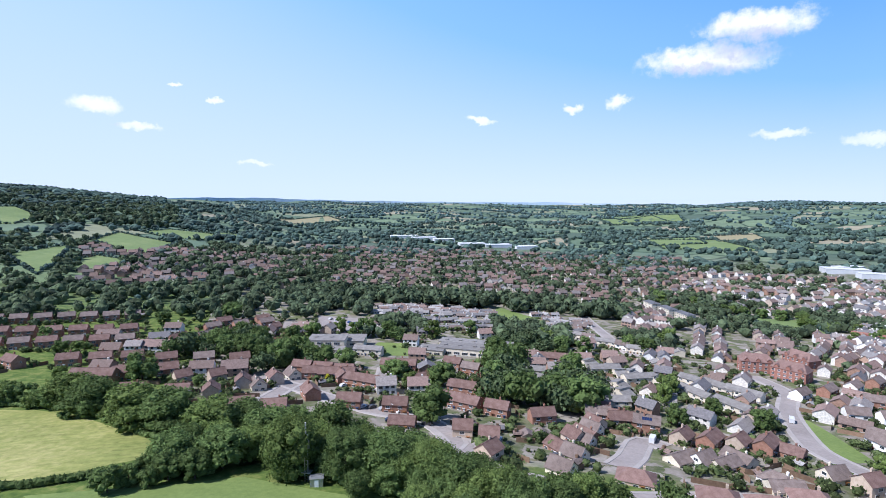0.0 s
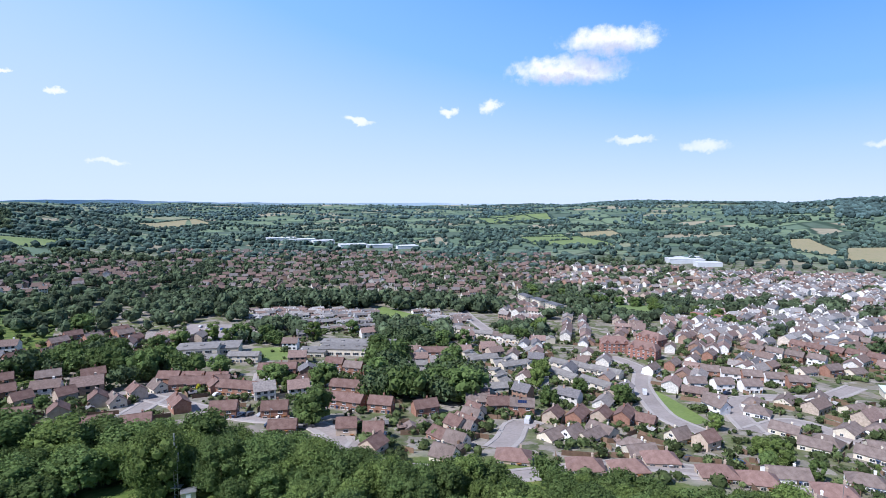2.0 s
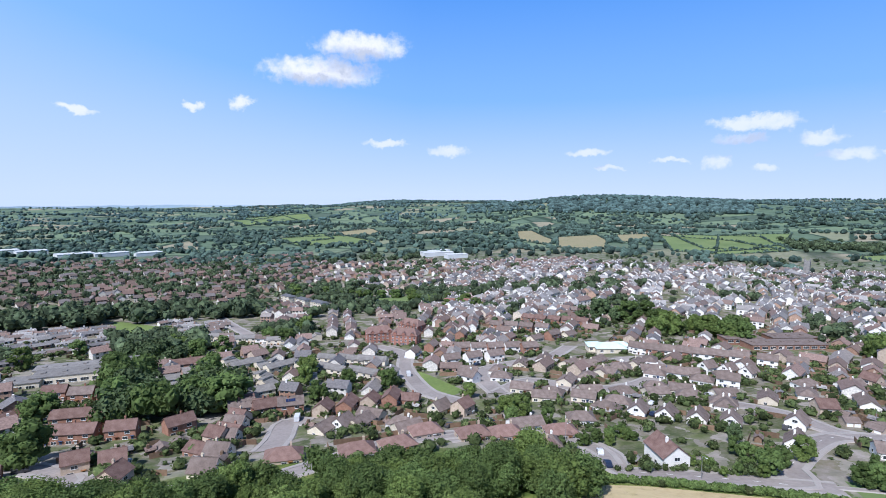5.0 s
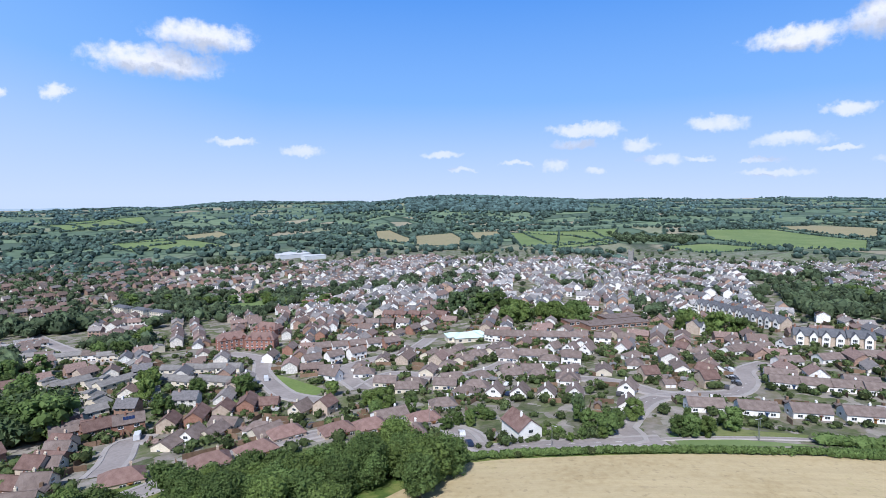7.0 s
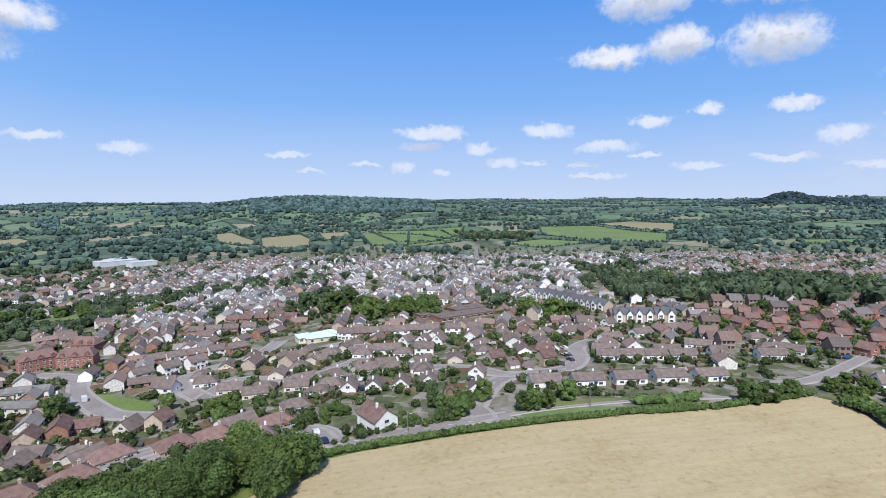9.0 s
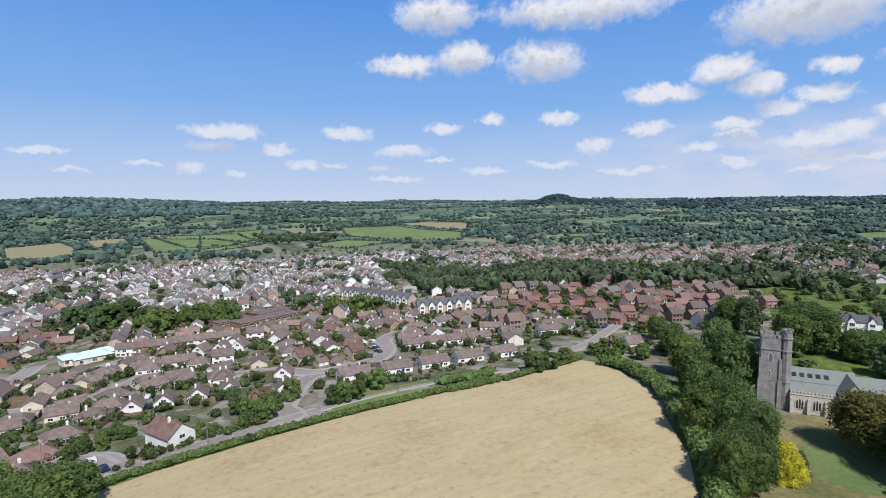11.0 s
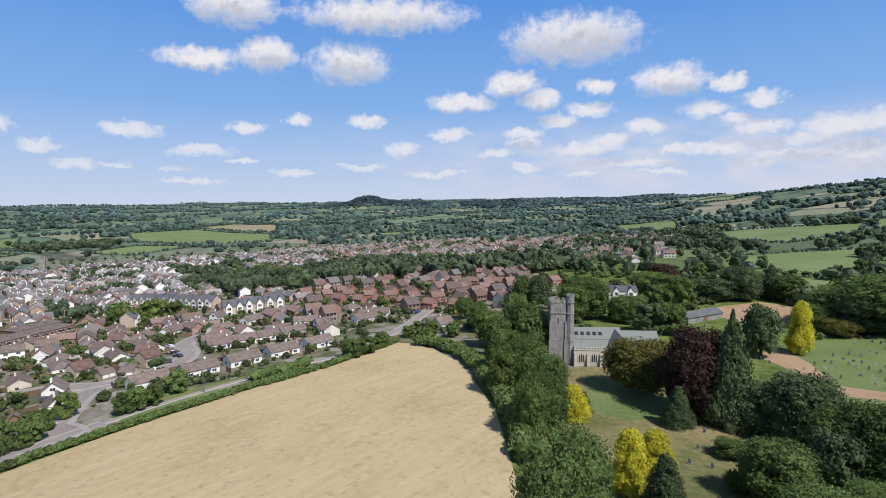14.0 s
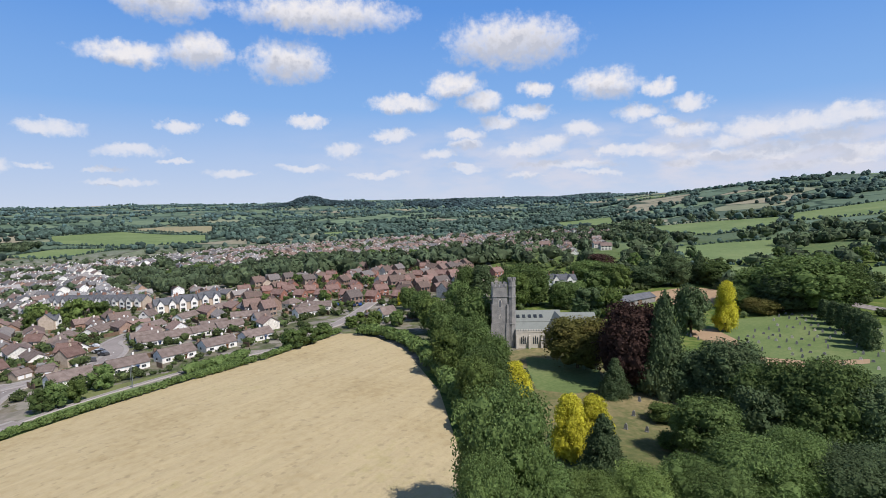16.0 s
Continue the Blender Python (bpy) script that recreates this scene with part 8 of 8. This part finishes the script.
tree("oak", 155.4, 63.7, 6.5, 7.5, 0)
trampoline(204.1, -27.1)
belt("oak/lime", [(115.7, 123.9), (125.0, 122.7), (134.6, 121.0)], 9, 4, 4.2, 51, 0, 1.0)
belt("oak/lime", [(121.5, 95.1), (130.1, 88.6), (139.4, 80.4)], 9, 3, 3.6, 52, 0, 1.0)
car(85.5, 160.1, 30)
car(146.9, 242.9, 10)
car(168.7, 145.6, 15)
car(157.8, 135.5, 15)
car(223.4, 185.2, 60)
car(148.1, 86.4, 40)
car(180.9, 101.6, 30)
car(217.6, 76.7, 20)


# ---- the town beyond, far woods, garden shrubs ----
# copses between the estates: outline, spacing, height
BELT = [(-180.8, 177.7), (-150.1, 175.8), (-119.9, 169.4), (-100.4, 163.9), (-84.7, 167.6), (-55.8, 162.6), (-28.6, 154.9), (-18.4, 151.9), (11.7, 139.2), (39.2, 134.5), (59.7, 130.6), (84.3, 126.3), (98.3, 116.2), (93.3, 108.4), (51.4, 118.9), (-3.1, 128.6), (-33.3, 131.2), (-48.0, 134.7), (-66.6, 132.4), (-77.4, 127.0), (-98.1, 137.0), (-119.8, 145.2), (-165.0, 163.5)]
COPSES = (
    ([(-475.8, 406.1), (-445.7, 440.6), (-360.2, 439.1), (-336.8, 562.2), (-291.1, 580.9), (-215.8, 399.4), (-261.3, 344.7), (-296.9, 338.0), (-305.1, 303.3), (-348.8, 295.4)], 12.5, 10),
    ([(-209.7, 290.7), (-193.5, 306.9), (-135.7, 312.9), (-111.5, 259.9), (-150.4, 258.2), (-185.5, 256.4)], 8.5, 11),
    ([(-134.3, 237.8), (-135.0, 279.5), (-112.9, 259.3), (-104.3, 232.7), (-111.9, 209.0)], 8.5, 11),
    ([(-131.4, 375.3), (-104.9, 424.8), (-78.2, 385.8), (-77.6, 344.3), (-112.3, 331.1)], 9, 10),
    ([(-27.4, 375.5), (-7.8, 384.4), (-5.5, 224.8), (-19.8, 223.3), (-24.5, 293.9)], 7.5, 13),
    ([(0.4, 258.0), (25.9, 277.3), (25.1, 240.5), (20.6, 217.8), (3.2, 228.0)], 7.5, 13),
    ([(130.0, 692.6), (197.7, 701.3), (204.6, 588.1), (170.8, 502.3), (133.2, 501.2), (119.5, 603.2)], 11, 8),
    ([(192.6, 568.2), (274.3, 592.1), (302.6, 550.5), (262.8, 508.6), (204.5, 475.2), (171.7, 491.5)], 10, 9),
    ([(65.1, 430.6), (107.8, 453.1), (94.4, 379.6), (62.5, 364.3)], 8, 10),
    ([(-38.2, 457.0), (0.1, 434.4), (25.3, 410.7), (17.4, 332.8), (-6.8, 338.4), (-26.6, 365.8)], 8, 11),
    ([(-216.3, 491.5), (-157.8, 488.2), (-134.4, 424.7), (-189.4, 428.8)], 9, 10),
    ([(-275.6, 551.0), (-239.3, 567.7), (-163.0, 391.7), (-191.5, 379.2)], 10, 9),
    ([(687.0, 225.4), (771.1, 163.1), (468.4, 97.3), (458.0, 144.4)], 20, 10),
    ([(513.7, 141.6), (606.2, 119.9), (587.1, 47.4), (632.6, -13.3), (558.4, -82.4), (480.0, -64.0), (470.0, -0.5), (440.0, 45.0), (430.0, 95.6)], 11, 12),
)


WEST = (590, 900)  # reach of the western estate


def in_copse(x, y):
    return any(inside(x, y, outline) for outline, _, _ in COPSES)


def inside(x, y, p):
    """Whether a place lies within an outline."""
    hit = False
    for (x0, y0), (x1, y1) in zip(p, p[1:] + p[:1]):
        if (y0 > y) != (y1 > y) and x < x0 + (y - y0) * (x1 - x0) / (y1 - y0):
            hit = not hit
    return hit


rnd = random.Random(21)


def off_fields(x, y):
    return not in_sheet(x, y) and not any(math.hypot(x - a, y - b) < r + 4 for a, b, r in BLOCKS)


def clear_view(x, y):
    """Off the fields and not hard by their lower edge, where hedges are kept low."""
    return all(off_fields(x * k, y * k) for k in (1.0, 1.05, 1.1))


def off_woods(x, y):
    return off_fields(x, y) and not in_copse(x, y)


town_grey = estate(28, 86, 440, 900, 28, 11.5, 35, 4, (10.0, 7.5, 5.6, 2.4), 0.08, lambda x, y: not near_road(x, y, 5) and not in_copse(x, y))
town_big = estate(28, 84, 430, 860, 70, 40, 20, 31, (13.5, 8.5, 6.2, 2.6), 0.35, lambda x, y: not near_road(x, y, 7) and not in_copse(x, y))
far_houses("town_blocks", "larger white rendered blocks of the old town", town_big, M["far_roof_grey"], M["white"])
far_houses("old_town_houses", "white and grey walled old town under slate roofs", town_grey, M["far_roof_grey"], M["far_wall_white"])
left_far = estate(-24, 14, 610, 1120, 42, 14, 12, 6, (8.2, 7.0, 4.8, 2.5), 0.3, off_fields)
left_far += estate(-44, -24, WEST[0], WEST[1], 34, 13, 25, 7, (8.6, 7.0, 4.8, 2.5), 0.15, off_woods)
far_houses("estate_houses", "red-brown brick houses of the far estate", left_far, M["far_roof_red"], M["far_wall_brick"])
mid = estate(9, 34, 385, 600, 32, 13, 62, 8, (10, 7.2, 5, 2.2), 0.1, lambda x, y: not near_road(x, y, 5) and all(math.hypot(x - h[0], y - h[1]) > 13 for h in HOMES) and off_woods(x, y))
mid += estate(14, 42, 640, 960, 38, 15, 20, 9, (9, 7.4, 5, 2.4), 0.2, off_woods)
far_houses("terrace_houses", "grey-roofed terraced houses along the valley", mid, M["far_roof"], M["far_wall"])
park = estate(-17, 5, 400, 500, 17, 9, 8, 10, (9, 4.5, 2.6, 1.2), 0.1, off_fields)
far_houses("park_homes", "rows of low grey-roofed park homes", park, M["far_roof_grey"], M["far_wall"])
right_far = estate(80, 121, 520, 960, 32, 13, -30, 12, (9, 7.4, 4.8, 2.5), 0.1, off_woods)
far_houses("hillside_houses", "brown-roofed houses of the upper estate", right_far, M["far_roof"], M["far_wall"])


def open_plot(x, y, home=11.5, tree_gap=6.0):
    """Whether a house could stand here: off roads, greens, trees and other buildings."""
    if near_road(x, y, 5.5) or in_sheet(x, y) or in_copse(x, y):
        return False
    if any(math.hypot(x - a, y - b) < r for a, b, r in BLOCKS) or any(math.hypot(x - h[0], y - h[1]) < home for h in HOMES):
        return False
    return not any(abs(x - a) < tree_gap and abs(y - b) < tree_gap for a, b in TREES)


fill = estate(32, 86, 240, 445, 32, 14, 25, 15, (9.5, 7.4, 3.6, 2.4), 0.12, open_plot)
fill += estate(8, 33, 235, 400, 30, 13, 60, 17, (9, 7.0, 4.6, 2.2), 0.15, open_plot)
fill += estate(-44, 10, 235, 400, 32, 14, 10, 16, (9.5, 7.4, 4.8, 2.5), 0.15, open_plot)
red_fill = estate(84, 107, 285, 470, 26, 12, -60, 19, (8.5, 6.8, 5.0, 3.0), 0.08, open_plot)
far_houses("brick_infill_houses", "red brick houses in the gaps of the estate", red_fill, M["far_roof_red"], M["far_wall_brick"])
far_houses("infill_houses", "brown-roofed houses in the gaps of the estates", fill, M["far_roof"], M["far_wall"])


def scatter(b0, b1, d0, d1, n, tall, wide, ok=None):
    spots = []
    for _ in range(n):
        b, d = radians(rnd.uniform(b0, b1)), math.sqrt(rnd.uniform(d0**2, d1**2))
        h = tall * rnd.uniform(0.6, 1.25)
        x, y = d * math.sin(b), d * math.cos(b)
        if ok is None or ok(x, y):
            spots.append((x, y, h, wide * h * rnd.uniform(0.45, 0.8)))
    return spots


def copses(b0, b1, d0, d1, n, each, size, tall, ok=None):
    """Groups of trees scattered over a sector."""
    spots = []
    for _ in range(n):
        b, d = radians(rnd.uniform(b0, b1)), math.sqrt(rnd.uniform(d0**2, d1**2))
        cx, cy, a = d * math.sin(b), d * math.cos(b), rnd.uniform(0, 3.14)
        for _ in range(each):
            u, v = rnd.gauss(0, size), rnd.gauss(0, size * 0.13)
            x, y = cx + u * math.cos(a) - v * math.sin(a), cy + u * math.sin(a) + v * math.cos(a)
            if not in_sheet(x, y) and (ok is None or ok(x, y)):
                h = tall * rnd.uniform(0.6, 1.2)
                spots.append((x, y, h, h * rnd.uniform(0.5, 0.8)))
    return spots


clump_stuff("verge_bushes", "olive green bushes along the verges", [p for p in HEDGEROWS if math.hypot(p[0], p[1]) < 420], M["leaf_stuff"], "bushes", 90, 0.17)
# bushes past 420 m take the haze-tinted foliage colour
clump_stuff("hedgerows", "hedgerow bushes and trees round the fields", [p for p in HEDGEROWS if math.hypot(p[0], p[1]) >= 420], M["leaf_hazed"], "hedge", 6, 0.3)
def grove(outline, gap, tall):
    """Trees standing close over a patch of the plan."""
    xs, ys = [q[0] for q in outline], [q[1] for q in outline]
    spots = []
    for _ in range(int((max(xs) - min(xs)) * (max(ys) - min(ys)) / gap**2)):
        x, y = rnd.uniform(min(xs), max(xs)), rnd.uniform(min(ys), max(ys))
        if inside(x, y, outline) and off_fields(x, y) and not near_road(x, y, 3.0) and all(math.hypot(x - h[0], y - h[1]) > 7.5 for h in HOMES):
            h = tall * rnd.choice((0.6, 0.8, 1.0, 1.0, 1.2))
            spots.append((x, y, h, h * rnd.uniform(0.42, 0.62)))
    return spots


GROVES = [p for outline, gap, tall in COPSES for p in grove(outline, gap, tall)]
rnd.shuffle(GROVES)
for k, (mat, label) in enumerate((("leaf_far", "dense rounded green trees between the estates"), ("leaf_deep", "dense deep green trees between the estates"))):
    mine = GROVES[k::2]
    clump_stuff("copse_trees", label, [p for p in mine if math.hypot(p[0], p[1]) < 360], M["leaf_oak" if k else "leaf_dark"], "woodland", 430, 0.12, 41 + k, lobes=5)
    clump_stuff("copse_trees", label + " farther off", [p for p in mine if math.hypot(p[0], p[1]) >= 360], M[mat], "woodland", 90, 0.12, 43 + k, 1, lobes=4)
FIELD_BELT = [(51.4, 118.9), (90.0, 109.0), (88.0, 100.5), (60.0, 97.5), (30.0, 104.0), (10.0, 112.0)]
for k, (mat, label) in enumerate((("leaf_oak", "dense green undergrowth and trees of the belt"), ("leaf_lime", "lighter green undergrowth and trees of the belt"))):
    clump_stuff("belt_growth", label, grove(BELT, 6.5 + 2 * k, 6.5 - k) + grove(FIELD_BELT, 6.0 + 2 * k, 6.0 - k), M[mat], "woodland", 700, 0.085, 51 + k, lobes=5)
near_woods = scatter(-58, -25, 420, 1000, 800, 9, 1.0, lambda x, y: clear_view(x, y) and not in_copse(x, y) and not (x > -0.966 * y and WEST[0] < math.hypot(x, y) < WEST[1])) + copses(-58, -22, 600, 1000, 40, 16, 40, 10, clear_view) + scatter(-58, -22, 600, 1000, 60, 9, 1.0, off_fields) + scatter(-60, -36, 1150, 1700, 800, 13, 1.0, off_fields)
near_woods += scatter(-24, 9, 510, 580, 240, 12, 1.0, off_fields) + scatter(9, 24, 505, 590, 40, 10, 1.0, off_fields) + scatter(84, 112, 445, 545, 150, 13, 1.0, off_fields) + scatter(20, 45, 590, 650, 110, 11, 1.0, off_fields)
near_woods += scatter(112, 150, 300, 1000, 300, 11, 1.0, lambda x, y: clear_view(x, y) and math.hypot(x - 150, y + 180) > 60) + copses(116, 150, 330, 1000, 34, 16, 40, 10, clear_view)
near_woods += copses(28, 86, 420, 880, 50, 9, 12, 9) + copses(-24, 30, 600, 1050, 85, 9, 20, 9)
for _ in range(150):
    s, q = rnd.random(), rnd.gauss(0, 32)
    h = rnd.uniform(8, 14)
    near_woods.append((WOOD[0][0] + (WOOD[1][0] - WOOD[0][0]) * s + q, WOOD[0][1] + (WOOD[1][1] - WOOD[0][1]) * s + q * 0.8, h, h * 0.6))
rnd.shuffle(near_woods)
cut = len(near_woods) // 2
clump_stuff("valley_trees", "belts of green trees round the town", near_woods[:cut], M["leaf_far"], "woodland", 48, 0.2, lobes=3)
clump_stuff("valley_trees", "belts of deep green trees round the town", [(x, y, h * 1.12, w * 0.85) for x, y, h, w in near_woods[cut:]], M["leaf_deep"], "woodland", 48, 0.2, 6, lobes=3)
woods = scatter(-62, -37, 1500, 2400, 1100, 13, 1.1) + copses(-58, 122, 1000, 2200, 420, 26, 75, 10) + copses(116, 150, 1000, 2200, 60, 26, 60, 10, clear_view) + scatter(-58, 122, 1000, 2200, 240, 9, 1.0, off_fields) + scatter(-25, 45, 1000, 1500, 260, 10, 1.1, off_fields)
clump_stuff("far_woods", "hedgerow trees and woods on the far slopes", woods, M["leaf_hazed"], "woodland", lobes=2)
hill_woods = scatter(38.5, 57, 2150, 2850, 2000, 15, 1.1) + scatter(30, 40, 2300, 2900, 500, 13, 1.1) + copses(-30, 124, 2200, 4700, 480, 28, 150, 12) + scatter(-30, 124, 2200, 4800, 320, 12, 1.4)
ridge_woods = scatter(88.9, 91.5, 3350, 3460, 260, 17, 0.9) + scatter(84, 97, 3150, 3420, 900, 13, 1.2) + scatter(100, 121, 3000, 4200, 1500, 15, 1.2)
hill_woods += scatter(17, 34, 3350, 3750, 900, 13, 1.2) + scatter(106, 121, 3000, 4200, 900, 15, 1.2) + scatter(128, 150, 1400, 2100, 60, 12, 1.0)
clump_stuff("ridge_woods", "woods on the far ridges, cloud shadow and haze in their dark colour", ridge_woods, M["leaf_ridge_shade"], "woodland")
clump_stuff("hill_woods", "green woods on the distant hills, tinted for haze", hill_woods, M["leaf_hazed_far"], "woodland")
town_trees = scatter(-24, 14, 600, 1120, 2000, 6, 1.0, off_fields) + scatter(14, 84, 400, 1050, 950, 6, 1.0, off_fields) + scatter(80, 118, 480, 1000, 900, 7.5, 1.0)
clump_stuff("town_trees", "small trees among the houses", town_trees, M["leaf_far"], "trees", 16, 0.25)

# gardens: shrubs, fences, sheds and parked pieces round the near houses
shrubs, fences, sheds = [], [], []
for hx, hy, turn in HOMES + [(f[0], f[1], math.degrees(f[2])) for f in fill]:
    c, s = math.cos(radians(turn)), math.sin(radians(turn))
    for _ in range(12):
        u, v = rnd.uniform(-9, 9), rnd.choice((-1, 1)) * rnd.uniform(5.2, 12)
        x, y = hx + u * c - v * s, hy + u * s + v * c
        if not near_road(x, y, 0.6):
            h = rnd.choice((0.7, 1.0, 1.4, 1.8, 2.6, 3.6))
            shrubs.append((x, y, h, h * rnd.uniform(0.45, 0.75) + 0.25))
    for u, v, a, n in ((-7.5, 8, 90, 3), (7.5, 8, 90, 3), (0, 12.5, 0, 5), (7.0, -8, 90, 2)):
        x, y = hx + u * c - v * s, hy + u * s + v * c
        if rnd.random() < 0.7 and not near_road(x, y, 2.0) and not in_sheet(x, y):
            fences.append((x, y, radians(turn + a), n * 1.1))
    u, v = rnd.uniform(-6, 6), rnd.uniform(8.5, 11)
    if rnd.random() < 0.5 and not near_road(hx + u * c - v * s, hy + u * s + v * c, 2.0):
        sheds.append((hx + u * c - v * s, hy + u * s + v * c, radians(turn + rnd.choice((0, 90))), rnd.uniform(2, 3.2), rnd.uniform(1.8, 2.4), 1.9, 0.6))
shrubs += [p for p in scatter(-44, 104, 225, 460, 1500, 2.6, 1.1, off_fields) if not near_road(p[0], p[1], 1.0) and all(math.hypot(p[0] - q[0], p[1] - q[1]) > 6.5 for q in HOMES)]
shrubs += [p for p in scatter(24, 62, 138, 230, 170, 2.2, 1.1, off_fields) if not near_road(p[0], p[1], 1.0) and all(math.hypot(p[0] - q[0], p[1] - q[1]) > 7 for q in HOMES)]
shrubs += scatter(104, 150, 225, 470, 420, 3.6, 1.3, off_fields)
clump_stuff("garden_shrubs", "garden shrubs, hedges and small trees", shrubs, M["leaf_stuff"], "shrubs", 30, 0.22)
fv, ff = [], []
for x, y, a, half in fences:
    c, s = math.cos(a), math.sin(a)
    z0, z1 = ground_z(x - half * c, y - half * s), ground_z(x + half * c, y + half * s)
    k = len(fv)
    for t, z in ((-half, z0), (half, z1)):
        for o in (-0.05, 0.05):
            for h in (-0.3, 1.75):
                fv.append((x + t * c - o * s, y + t * s + o * c, z + h))
    ff += [(k, k + 4, k + 5, k + 1), (k + 2, k + 3, k + 7, k + 6), (k + 1, k + 5, k + 7, k + 3), (k, k + 1, k + 3, k + 2), (k + 4, k + 6, k + 7, k + 5)]
tagged(mesh_object("garden_fences", fv, ff, [M["fence"]]), "weathered timber garden fences", "fence", kind="stuff")
far_houses("garden_sheds", "small garden sheds and greenhouses", sheds, M["far_roof_grey"], M["fence"])
